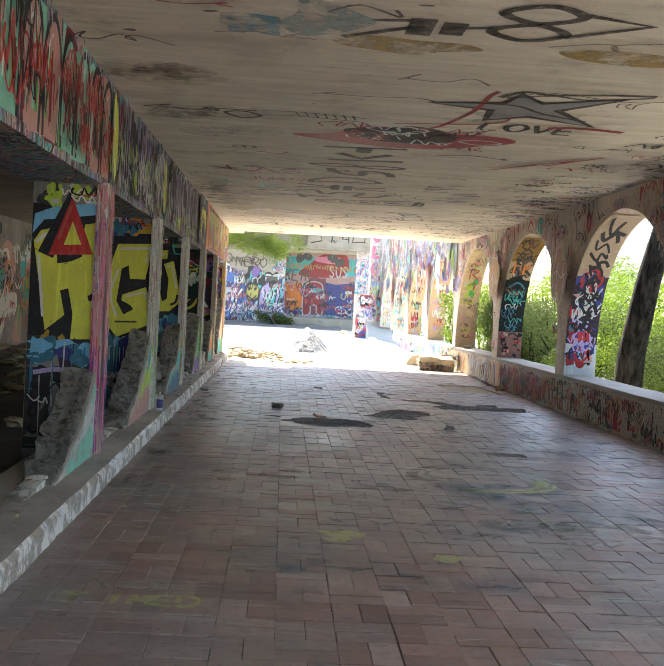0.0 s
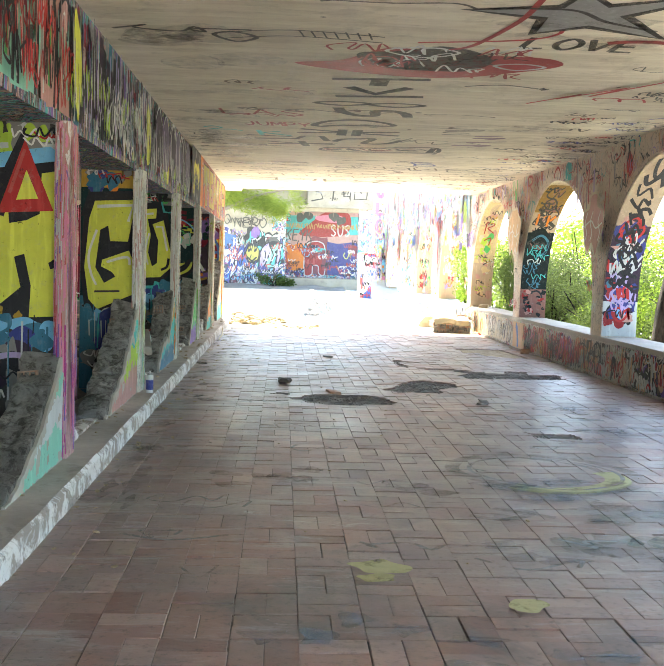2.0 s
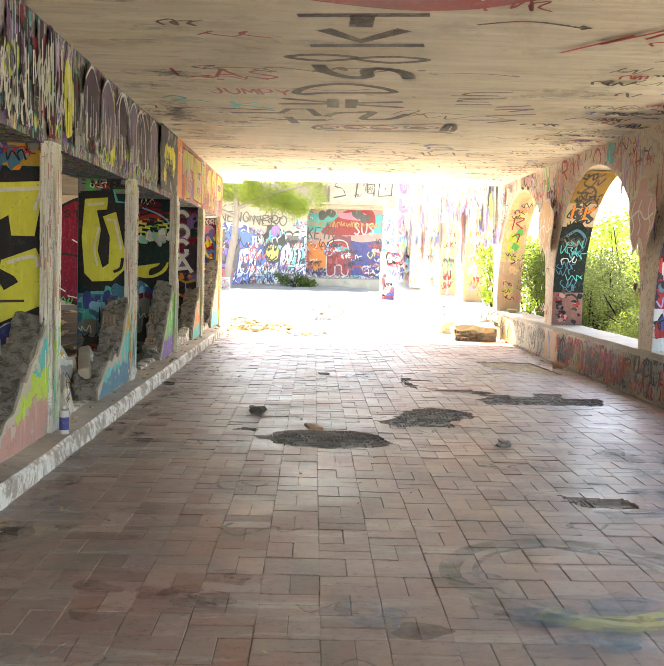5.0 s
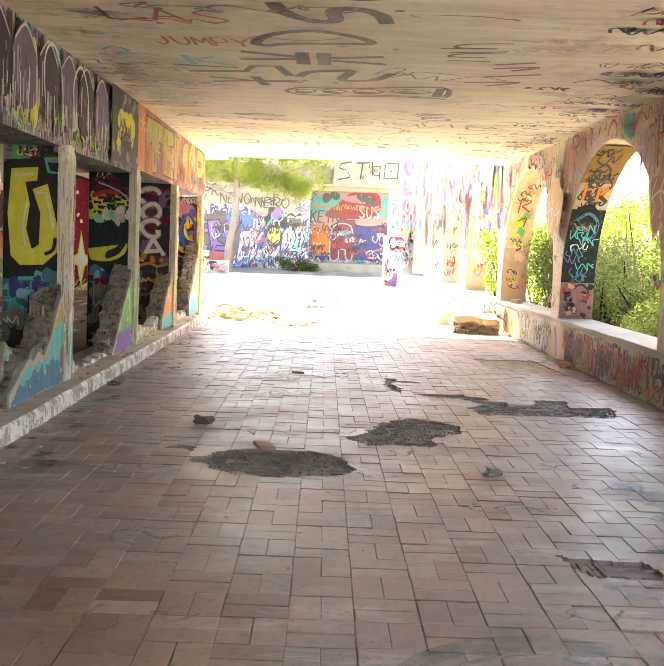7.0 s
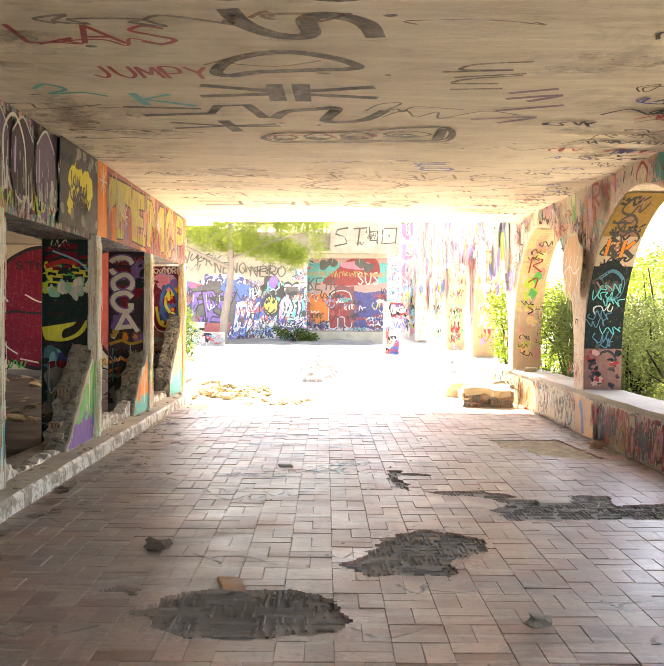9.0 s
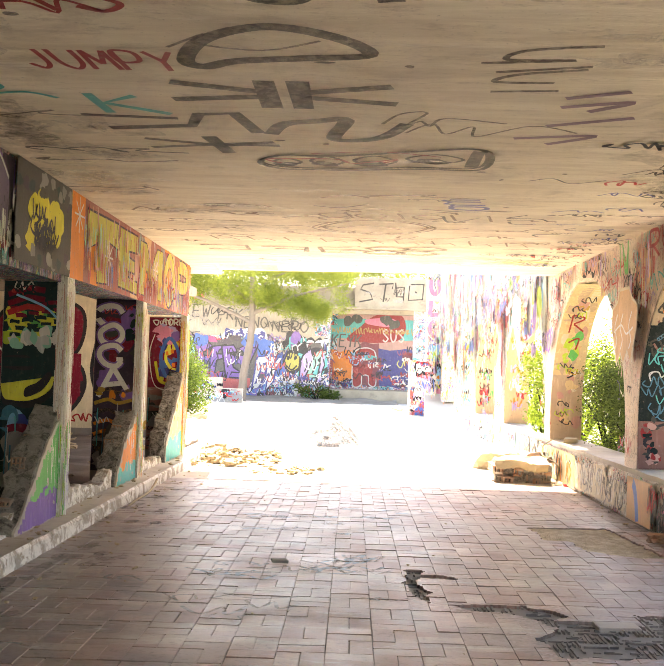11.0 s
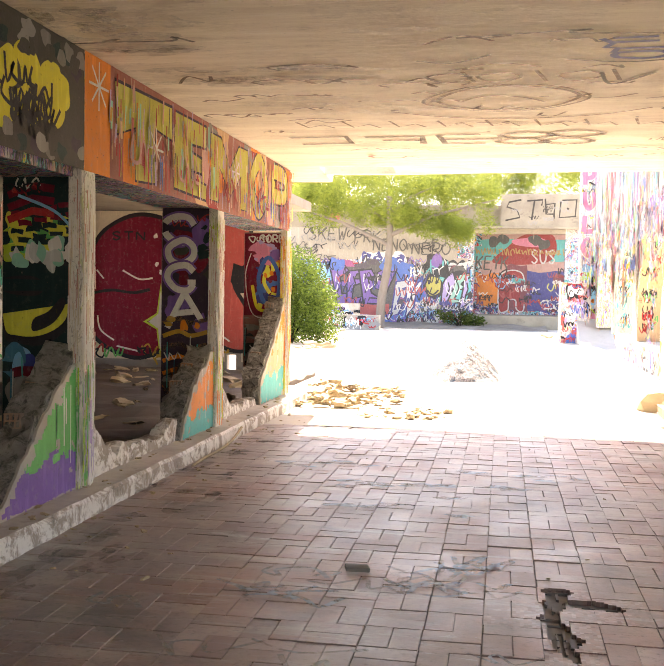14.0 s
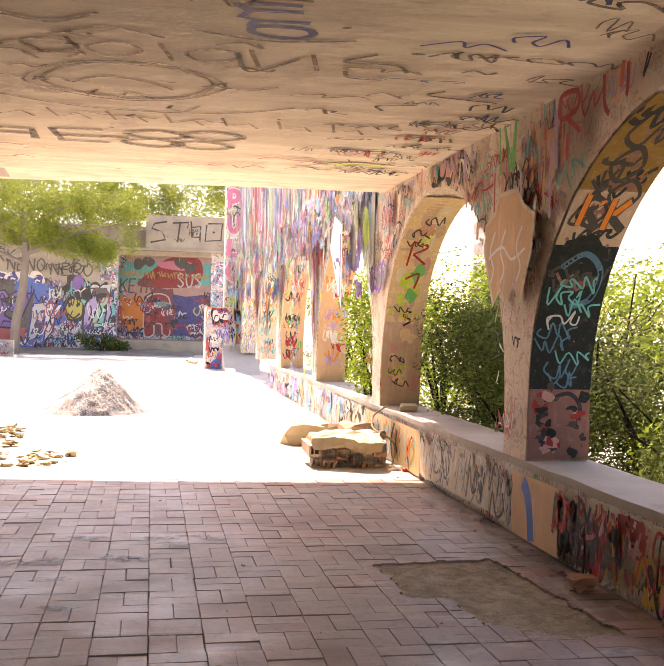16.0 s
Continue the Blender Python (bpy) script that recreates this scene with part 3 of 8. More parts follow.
def patchy(name, colour, most, scale=7.0):
    """Worn paint through which the surface below shows."""
    n = Nodes(name, 0.6)
    a = n.ramp(n.noise(scale, 7, 0.75, warp=0.4).outputs[0], [(0.3, 0.0), (0.48, most)] if "lime" in name else [(0.38, 0.0), (0.62, most)])
    n.t.links.new(a, n.b.inputs["Alpha"])
    return n.out(n.mix(n.ramp(n.noise(20, 4).outputs[0], [(0.3, 0.0), (0.7, 0.5)]), colour, tuple(v * 0.7 for v in colour)))


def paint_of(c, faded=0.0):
    # faded mixes in grey: haze over the far walls put into paint colour
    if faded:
        key = "hazed_" + c
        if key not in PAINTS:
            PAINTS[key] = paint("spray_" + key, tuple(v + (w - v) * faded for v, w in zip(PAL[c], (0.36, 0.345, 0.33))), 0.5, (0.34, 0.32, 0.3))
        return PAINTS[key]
    if c not in PAINTS:
        if c.startswith("floor"):
            PAINTS[c] = patchy("spray_" + c, PAL[c], 0.88 if c == "floorlime" else 0.75 if c in ("floorwhite", "floorsky") else 0.45, 5.0)
        elif c.startswith("worn"):
            PAINTS[c] = patchy("spray_" + c, PAL[c], 0.3 if c == "wornsoot" else 0.9, 9.0 if c == "wornsoot" else 4.0)
        elif c in ("tag", "ghost", "brown"):
            n = Nodes("spray_" + c, 0.7)
            a = n.ramp(n.noise(16, 6, 0.75).outputs[0], [(0.3, 0.95), (0.72, 0.55 if c == "tag" else 0.35)])
            n.t.links.new(a, n.b.inputs["Alpha"])
            PAINTS[c] = n.out(PAL[c])
        else:
            PAINTS[c] = paint("spray_" + c, PAL[c], 0.4, (0.36, 0.34, 0.32))
    return PAINTS[c]


# ceiling paint
P = Painter(lambda u, v, o: (u, v, CEIL - o))
rc = random.Random(5)
P.stroke([(1.8, 10.0), (1.86, 10.25), (2.0, 10.45), (2.15, 10.5), (2.22, 10.42), (2.2, 10.2), (2.26, 10.1), (2.4, 10.12), (2.52, 10.25), (2.58, 10.5)], 0.12, "tag")
P.stroke([(1.6, 11.32), (1.74, 11.0), (2.04, 10.82), (2.35, 10.95), (2.5, 11.18), (2.2, 11.25), (1.85, 11.32), (1.68, 11.42)], 0.09, "tag", True)
for s in (-1, 1):
    c = 2.04 + 0.09 * s
    P.stroke([(c, 11.64), (c + 0.01, 12.18)], 0.12, "tag", sharp=True)
    P.stroke([(c, 11.86), (c + 0.5 * s, 11.7)], 0.09, "tag", sharp=True)
    P.stroke([(c, 11.94), (c + 0.54 * s, 12.04)], 0.09, "tag", sharp=True)
P.stroke([(0.78, 12.43), (1.36, 12.47)], 0.06, "tag", sharp=True)
P.stroke([(0.88, 12.75), (1.42, 12.64), (1.5, 12.36), (1.72, 12.32), (1.82, 12.8)], 0.09, "tag", sharp=True)
P.stroke([(1.04, 13.02), (1.5, 13.16), (1.93, 13.14)], 0.06, "tag", sharp=True)
P.stroke([(1.04, 13.28), (1.5, 13.15), (1.9, 13.05)], 0.06, "tag", sharp=True)
P.stroke([(1.48, 12.92), (1.56, 13.4)], 0.1, "tag", sharp=True)
P.stroke([(1.9, 12.82), (2.0, 12.55), (2.2, 12.46), (2.38, 12.42), (2.3, 12.9), (2.5, 12.92), (2.64, 12.78), (2.75, 12.47)], 0.1, "tag")
P.stroke([(1.76, 13.65), (1.9, 13.45), (2.2, 13.42), (2.5, 13.35), (2.83, 13.22), (3.28, 13.12), (3.33, 13.7), (2.9, 13.74), (2.4, 13.83), (1.92, 13.84)], 0.03, "tag", True)
for u, v, w, h in ((1.95, 13.65, 0.2, 0.22), (2.24, 13.6, 0.24, 0.3), (2.58, 13.55, 0.3, 0.32), (3.0, 13.45, 0.4, 0.3)):
    P.stroke([(u - w / 2, v), (u, v - h / 2), (u + w / 2, v), (u, v + h / 2)], 0.03, "tag", True)
    P.blob(u - 0.02, v + 0.08, w * 0.8, h * 0.55, "tag", rc)
    P.blob(u, v + 0.06, w * 0.25, h * 0.14, "cream", rc)
for pts in ([(3.04, 11.26), (3.48, 11.19), (3.16, 11.2), (3.23, 11.06), (3.56, 10.98)], [(3.13, 11.4), (3.58, 11.28)], [(3.57, 11.33), (3.25, 11.43), (3.15, 11.56), (3.45, 11.56)], [(3.15, 11.74), (3.5, 11.7)]):
    P.stroke(pts, 0.035, "ghost")
for pts in ([(3.57, 11.84), (3.88, 11.69)], [(3.58, 12.02), (3.94, 11.89), (3.75, 12.1)], [(3.58, 12.44), (4.04, 12.21)], [(3.44, 12.77), (3.92, 12.66), (3.67, 12.91)]):
    P.stroke(pts, 0.06, "violetdust")
P.stroke([(2.6, 12.49), (2.7, 12.24), (2.85, 12.2), (2.75, 12.49), (2.83, 12.4), (2.89, 12.51), (2.97, 12.32), (3.34, 12.41)], 0.022, "ghost")
P.stroke([(2.75, 12.7), (2.9, 12.45), (3.0, 12.7), (3.15, 12.5), (3.2, 12.75), (3.5, 12.45), (3.8, 12.6)], 0.02, "ghost")
# older letters towards the start
P.stroke([(1.66, 8.42), (2.5, 8.3)], 0.09, "tag", sharp=True)
P.rect(2.0, 8.36, 2.16, 8.68, "ghost")
P.stroke([(1.83, 8.78), (2.1, 9.1), (2.38, 8.72)], 0.13, "tag", sharp=True)
P.stroke([(1.74, 9.3), (2.56, 9.17)], 0.1, "tag", sharp=True)
for c in (1.83, 2.37):
    P.stroke([(c - 0.27, 9.72), (c, 9.6), (c + 0.27, 9.68), (c, 9.83)], 0.07, "tag", True)
P.fill([(1.33, 7.79), (1.77, 8.05), (2.3, 8.2), (2.7, 8.15), (3.0, 7.95), (3.4, 7.55), (3.28, 7.29), (2.88, 7.24), (2.5, 7.3), (2.04, 7.1), (1.7, 7.6)], "dred")
P.blob(2.3, 7.5, 0.9, 0.9, "tag", rc)
for _ in range(16):
    P.squiggle(rc.uniform(1.8, 3.1), rc.uniform(7.0, 8.0), 0.4, 0.35, rc.choice(["white", "white", "tag", "dred"]), 0.022, rc)
P.stroke([(2.0, 7.2), (2.3, 7.05), (2.55, 7.2), (2.3, 7.4)], 0.03, "white", True)
P.stroke([(2.9, 7.6), (3.1, 7.5), (3.3, 7.6), (3.1, 7.75)], 0.035, "chalk", True)
P.stroke([(2.2, 6.9), (2.9, 6.7), (3.1, 6.45), (3.0, 6.2)], 0.035, "red")
star = [(2.37, 5.95), (2.92, 5.78), (2.98, 5.45), (3.2, 5.72), (3.75, 5.4), (3.38, 5.95), (3.82, 6.5), (3.22, 6.25), (2.92, 6.5), (2.88, 6.08)]
P.fill(star, "grey", smooth=False)
P.stroke(star, 0.09, "tag", True, sharp=True)
P.stroke([(2.85, 5.6), (2.98, 5.38), (3.2, 5.42), (3.6, 5.3), (3.9, 5.25)], 0.06, "tag")
P.stroke([(2.8, 5.41), (2.77, 5.63), (2.76, 6.17), (2.61, 6.9), (2.46, 7.1)], 0.045, "dred")
P.stroke([(3.5, 6.68), (3.75, 6.6), (4.14, 6.66)], 0.09, "dred")
for v in (6.68, 6.86):
    P.stroke([(0.8, v + 0.16), (1.3, v), (1.95, v + 0.1)], 0.022, "tag")
for i in range(7):
    P.stroke([(1.35 + 0.08 * i, 6.68), (1.39 + 0.08 * i, 6.88)], 0.014, "tag", sharp=True)
P.stroke([(0.75, 6.9), (0.9, 6.8), (1.05, 6.95), (0.9, 7.1)], 0.04, "tag", True)
P.stroke([(2.5, 5.9), (3.0, 5.85), (3.3, 6.1), (3.7, 6.3)], 0.04, "tag")
P.stroke([(3.9, 5.3), (3.5, 5.5), (3.2, 5.45), (2.9, 5.6)], 0.04, "tag")
Q = Painter(lambda u, v, o: (u, 6.95 - v, CEIL - o), gap=0.003)
Q.word("LOVE", 2.95, 0.0, 0.17, 0.34, 0.05, "tag")
Q.word("LAS", 0.6, -3.72, 0.24, 0.36, 0.035, "dred", 1.05, -0.2)
Q.word("JUMPY", 0.8, -4.55, 0.13, 0.3, 0.03, "dred", 0.95, -0.2)
P.stroke([(0.28, 11.85), (0.4, 11.7), (0.5, 11.85), (0.35, 12.0), (0.6, 11.95), (0.75, 12.06)], 0.035, "teal")
for pts in ([(0.94, 11.95), (0.98, 12.36)], [(1.2, 11.98), (0.99, 12.14), (1.34, 12.36)]):
    P.stroke(pts, 0.06, "teal", sharp=True)
P.stroke([(1.54, 3.9), (2.04, 3.8)], 0.05, "tag", sharp=True)
P.stroke([(1.6, 4.24), (2.04, 3.9)], 0.06, "tag", sharp=True)
P.rect(1.95, 3.76, 2.1, 4.1, "tag")
P.stroke([(2.14, 3.93), (2.42, 3.85)], 0.05, "tag", sharp=True)
P.rect(2.14, 3.8, 2.28, 4.05, "tag")
for c in (3.55, 3.9):
    P.stroke([(2.42, c), (2.64, c - 0.16), (2.85, c), (2.64, c + 0.16)], 0.07, "tag", True)
P.stroke([(2.85, 3.5), (3.25, 3.62), (2.85, 3.95)], 0.06, "tag", sharp=True)
P.rect(0.9, 3.9, 1.22, 4.3, "wornblue", 0.03, rc, 4, 4)
P.blob(2.0, 4.35, 0.8, 0.34, "wornochre", rc)
P.blob(1.5, 3.9, 0.5, 0.7, "wornchalk", rc)
P.blob(3.4, 4.3, 0.9, 0.35, "wornochre", rc)
for x, y, w, h in ((0.5, 13.2, 0.9, 0.9), (0.3, 12.6, 0.6, 1.0), (0.4, 5.5, 0.9, 1.2), (0.7, 7.5, 1.0, 1.4), (0.9, 17.0, 1.4, 0.5), (0.6, 16.0, 1.2, 0.4), (4.6, 14.0, 1.0, 1.4)):
    for _ in range(5):
        P.blob(x + rc.gauss(0, w / 3), y + rc.gauss(0, h / 3), w * 0.6, h * 0.4, "wornsoot", rc)
# later letters
W = Painter(lambda u, v, o: (u, 15.5 - v, CEIL - o), gap=0.003)
for pts in ([(3.2, 15.07), (3.28, 15.18), (3.24, 15.28), (3.32, 15.3), (3.3, 15.42)], [(3.26, 15.06), (3.52, 15.04)], [(3.26, 15.16), (3.54, 15.14)], [(3.3, 15.32), (3.6, 15.3)]):
    W.stroke([(u, 15.5 - v) for u, v in pts], 0.045, "navy", sharp=True)
W.stroke([(u, 15.5 - v) for u, v in ((3.34, 15.42), (3.58, 15.4), (3.64, 15.5), (3.54, 15.58), (3.34, 15.54))], 0.05, "navy", True)
P.stroke([(2.12, 16.85), (2.35, 16.45), (2.67, 16.34), (3.0, 16.45), (3.2, 16.75), (3.0, 17.15), (2.65, 17.28), (2.3, 17.15)], 0.035, "brown", True)
P.stroke([(2.0, 16.9), (2.3, 16.42), (2.67, 16.28), (3.05, 16.4), (3.28, 16.8), (3.02, 17.2), (2.62, 17.34), (2.25, 17.2)], 0.025, "brown", True)
P.stroke([(2.3, 16.9), (2.5, 16.7), (2.75, 16.75), (2.95, 16.95)], 0.03, "brown")
P.stroke([(1.7, 17.3), (2.2, 17.6), (2.8, 17.68), (3.4, 17.55), (3.8, 17.25)], 0.03, "brown")
for u0 in (2.1, 2.45, 3.0):
    P.stroke([(u0, 16.0), (u0 + 0.2, 15.9), (u0 + 0.3, 16.05), (u0 + 0.12, 16.2)], 0.03, "brown", True)
for u0 in (2.35, 2.85, 3.35, 3.7):
    P.stroke([(u0, 15.85), (u0 + 0.08, 16.2)], 0.03, "brown", sharp=True)
for i in range(9):
    u0 = 0.8 + i * 0.42
    P.stroke([(u0, 17.75), (u0 + 0.06, 18.05), (u0 + 0.22, 17.9), (u0 + 0.3, 18.08)], 0.028, "brown", sharp=True)
for _ in range(36):
    P.squiggle(rc.uniform(0.3, 4.9), rc.uniform(15.6, 18.3), rc.uniform(0.2, 0.6), rc.uniform(0.08, 0.25), "brown", 0.026, rc, rc.randint(3, 5))
for pts in ([(0.55, 18.62), (1.12, 18.58), (1.12, 19.0), (0.6, 19.04)], [(1.3, 18.62), (1.86, 18.62), (1.84, 19.06)], [(1.45, 18.82), (1.84, 18.84)], [(2.42, 18.5), (2.02, 18.54), (2.06, 19.08), (2.46, 19.06)], [(2.04, 18.82), (2.62, 18.8)]):
    P.stroke(pts, 0.08, "ghost", sharp=True)
for cu_, cv_ in ((2.85, 18.6), (2.82, 18.98), (3.3, 18.52), (3.24, 18.98)):
    P.stroke([(cu_ - 0.25, cv_), (cu_, cv_ - 0.19), (cu_ + 0.25, cv_), (cu_, cv_ + 0.19)], 0.07, "ghost", True)
for pts in ([(2.07, 15.5), (2.3, 15.58), (2.55, 15.37)], [(3.03, 15.54), (3.44, 15.64), (3.88, 15.52)], [(4.05, 15.75), (3.9, 15.95), (4.2, 15.95), (4.31, 16.1)], [(3.94, 16.15), (4.0, 16.3), (4.2, 16.3)], [(4.66, 16.48), (4.6, 16.62), (5.09, 16.71)], [(4.6, 16.92), (4.34, 17.0), (4.4, 17.15)], [(3.28, 15.92), (3.39, 16.32), (3.64, 15.96)]):
    P.stroke(pts, 0.03, "tag", n=8)
P.rect(3.22, 13.14, 3.32, 13.66, "tag", 0.01, rc, 1, 3)
P.stroke([(1.75, 13.66), (1.9, 13.42), (2.2, 13.4), (2.5, 13.33), (2.83, 13.2), (3.3, 13.1), (3.36, 13.72), (2.9, 13.76), (2.4, 13.86), (1.9, 13.86)], 0.045, "tag", True)
# damp stains and peeled spots
for x, y, w, h in ((0.45, 12.9, 0.9, 1.3), (0.3, 14.3, 0.7, 0.8), (0.8, 14.9, 1.2, 0.5), (0.5, 10.6, 0.8, 0.8), (1.0, 15.8, 1.4, 0.5), (1.1, 9.2, 0.8, 0.6), (4.0, 11.0, 0.9, 0.5), (3.6, 6.6, 0.9, 0.5)):
    for _ in range(7):
        P.blob(x + rc.gauss(0, w / 2.6), y + rc.gauss(0, h / 2.6), w * 0.5, h * 0.35, "wornsoot", rc, 11, 0.45)
# scattered scrawls, denser along the arcade side
for _ in range(140):
    y = rc.uniform(3.5, 20.0)
    x = 5.3 - abs(rc.gauss(0, 0.55))
    if x > 3.5:
        P.squiggle(x, y, rc.uniform(0.15, 0.55), rc.uniform(0.1, 0.3), rc.choice(["tag", "tag", "tag", "black", "red", "navy", "brown", "ghost"]), rc.uniform(0.012, 0.028), rc, rc.randint(4, 9))
for _ in range(26):
    P.squiggle(rc.uniform(0.2, 3.6), rc.uniform(3.0, 15.5), rc.uniform(0.3, 1.1), rc.uniform(0.08, 0.3), rc.choice(["ghost", "ghost", "tag", "brown", "dred"]), rc.uniform(0.014, 0.034), rc, rc.randint(3, 7))
for _ in range(40):
    P.blob(rc.uniform(0.2, 5.2), rc.uniform(3.0, 20.5), rc.uniform(0.03, 0.1), rc.uniform(0.02, 0.06), rc.choice(["tag", "ghost"]), rc, 6)
P.stroke([(4.4, 19.6), (4.7, 19.45), (5.0, 19.55)], 0.06, "lime")
for _ in range(7):
    P.squiggle(rc.uniform(1.0, 4.8), rc.uniform(19.2, 20.4), 0.6, 0.2, rc.choice(["coral", "peach", "brown"]), 0.022, rc, 5)
P.stroke([(3.55, 9.2), (3.9, 8.6), (3.75, 8.9), (4.2, 8.2), (4.0, 8.7), (4.4, 7.9)], 0.035, "red", sharp=True)
for n, (c, t) in enumerate(((P, "black, brown and red spray-painted letters and scrawls"), (Q, "hand-written red and black words"), (W, "dark blue painted letters"))):
    c.done(ceiling, t)


# ---- paint on stub walls, beam, columns ----
STUBS = {}
PAL.update(grime=(0.24, 0.23, 0.22), dclay=(0.25, 0.12, 0.1), acid=(0.72, 0.71, 0.1))
def stub_painter(k):
    y = COLS[k] - 0.215
    return Painter(lambda u, v, o: (u, y - o, v), ok=lambda u, v: -0.56 <= u <= -0.045 and 0.0 <= v <= 2.79)


def base_coat(Pn, rnd, low="dblue", mid="teal"):
    Pn.rect(-0.555, 0.15, -0.05, 1.05, low, 0.0, rnd, 6, 8)
    Pn.rect(-0.555, 1.0, -0.05, 2.1, mid, 0.0, rnd, 6, 8)


rs = random.Random(11)


def within(pts):
    """Keeps an outline inside a stub wall's face."""
    return [(min(-0.05, max(-0.555, u)), v) for u, v in pts]


def mist(Pn, u0, v0, u1, v1, colours, count, rnd, size=0.12):
    """Soft overlapping patches of sprayed colour."""
    for _ in range(count):
        Pn.blob(rnd.uniform(u0, u1), rnd.uniform(v0, v1), size * rnd.uniform(0.5, 1.3), size * rnd.uniform(0.5, 1.5), rnd.choice(colours), rnd, 9, 0.35)


# yellow letters across the stub walls
s = stub_painter(2)
base_coat(s, rs, "soot", "black")
s.rect(-0.555, 1.98, -0.05, 2.15, "grime", 0, rs, 5, 3)
mist(s, -0.53, 2.0, -0.07, 2.12, ["lime", "chalk", "grime", "soot"], 20, rs, 0.08)
s.fill(within([(-0.56, 1.7), (-0.54, 1.9), (-0.4, 1.96), (-0.12, 2.0), (-0.05, 1.95), (-0.05, 1.84), (-0.5, 1.78)]), "sky", smooth=False)
s.fill(within([(-0.56, 1.75), (-0.47, 1.86), (-0.05, 1.92), (-0.05, 0.92), (-0.42, 0.96), (-0.5, 1.2)]), "black", smooth=False)
s.fill(within([(-0.54, 1.7), (-0.49, 1.78), (-0.38, 1.81), (-0.36, 1.54), (-0.26, 1.56), (-0.18, 1.6), (-0.17, 1.84), (-0.06, 1.86), (-0.055, 1.3), (-0.05, 0.99), (-0.24, 0.98), (-0.23, 1.17), (-0.27, 1.36), (-0.33, 1.34), (-0.29, 1.16), (-0.43, 1.04), (-0.48, 1.34)]), "acid", smooth=False)
s.stroke([(-0.52, 1.69), (-0.46, 1.75), (-0.4, 1.74)], 0.025, "white")
s.stroke([(-0.085, 1.8), (-0.08, 1.1)], 0.022, "white", sharp=True)
s.stroke([(-0.5, 1.6), (-0.45, 1.14)], 0.022, "white", sharp=True)
mist(s, -0.5, 0.93, -0.08, 1.12, ["ochre"], 6, rs, 0.05)
s.blob(-0.1, 1.3, 0.05, 0.05, "black", rs)
s.stroke([(-0.45, 1.6), (-0.27, 2.06), (-0.09, 1.62), (-0.45, 1.6)], 0.12, "black", sharp=True)
s.fill([(-0.27, 2.04), (-0.43, 1.6), (-0.1, 1.62)], "red", smooth=False)
s.fill([(-0.26, 1.86), (-0.32, 1.68), (-0.19, 1.69)], "acid", smooth=False)
s.stroke([(-0.27, 1.98), (-0.36, 1.72)], 0.02, "coral", sharp=True)
mist(s, -0.53, 0.78, -0.08, 0.95, ["navy", "dblue", "sky"], 16, rs, 0.14)
mist(s, -0.53, 0.2, -0.1, 0.75, ["soot", "black", "plum", "grime"], 22, rs, 0.2)
s.stroke([(-0.5, 0.72), (-0.3, 0.75), (-0.2, 0.66), (-0.3, 0.6)], 0.035, "lilac")
for v in (0.3, 0.42, 0.55):
    s.squiggle(-0.45, v, 0.1, 0.12, "black", 0.03, rs, 4)
STUBS[2] = s
s = stub_painter(3)
base_coat(s, rs, "dblue", "dteal")
s.rect(-0.555, 1.98, -0.05, 2.15, "ochre", 0, rs, 5, 3)
mist(s, -0.53, 2.0, -0.07, 2.13, ["orange", "grime", "ochre", "brown"], 14, rs, 0.1)
mist(s, -0.45, 1.97, -0.2, 2.08, ["dblue", "navy"], 8, rs, 0.14)
G_OUT = [(-0.53, 1.72), (-0.47, 1.94), (-0.04, 1.96), (-0.08, 1.55), (-0.05, 1.3), (-0.05, 0.96), (-0.4, 0.8), (-0.52, 0.92), (-0.56, 1.26)]
s.stroke(within(G_OUT), 0.13, "sky", True, sharp=True)
s.stroke(within(G_OUT), 0.05, "black", True, sharp=True)
s.fill(within(G_OUT), "black", smooth=False)
s.fill(within([(-0.43, 1.86), (-0.06, 1.88), (-0.13, 1.5), (-0.29, 1.5), (-0.31, 1.64), (-0.38, 1.6), (-0.42, 1.26), (-0.34, 1.12), (-0.24, 1.18), (-0.27, 1.22), (-0.37, 1.27), (-0.36, 1.33), (-0.12, 1.42), (-0.06, 1.27), (-0.09, 1.21), (-0.06, 1.03), (-0.4, 0.88), (-0.48, 0.97), (-0.52, 1.26), (-0.48, 1.7)]), "acid", smooth=False)
s.stroke([(-0.41, 1.81), (-0.09, 1.83), (-0.13, 1.68)], 0.028, "white", sharp=True)
s.stroke([(-0.32, 1.31), (-0.14, 1.36), (-0.11, 1.29)], 0.024, "white")
s.stroke([(-0.41, 1.6), (-0.48, 1.38), (-0.46, 1.21), (-0.41, 1.1)], 0.022, "white")
s.stroke([(-0.43, 1.04), (-0.2, 1.05)], 0.018, "soot", sharp=True)
mist(s, -0.53, 0.55, -0.08, 0.82, ["sky", "dblue", "navy", "chalk"], 18, rs, 0.16)
mist(s, -0.53, 0.2, -0.1, 0.5, ["grime", "dblue", "soot"], 18, rs, 0.2)
STUBS[3] = s
s = stub_painter(4)
base_coat(s, rs, "dblue", "dteal")
s.rect(-0.555, 2.0, -0.05, 2.15, "grime", 0, rs, 5, 3)
mist(s, -0.53, 2.02, -0.07, 2.12, ["soot", "dteal", "green"], 14, rs, 0.09)
U_OUT = [(-0.53, 2.0), (-0.22, 2.02), (-0.2, 1.9), (-0.13, 1.9), (-0.05, 1.5), (-0.04, 1.22), (-0.2, 1.05), (-0.42, 1.04), (-0.54, 1.14), (-0.56, 1.56)]
s.stroke(within(U_OUT), 0.1, "teal", True, sharp=True)
s.stroke(within(U_OUT), 0.04, "black", True, sharp=True)
s.fill(within(U_OUT), "black", smooth=False)
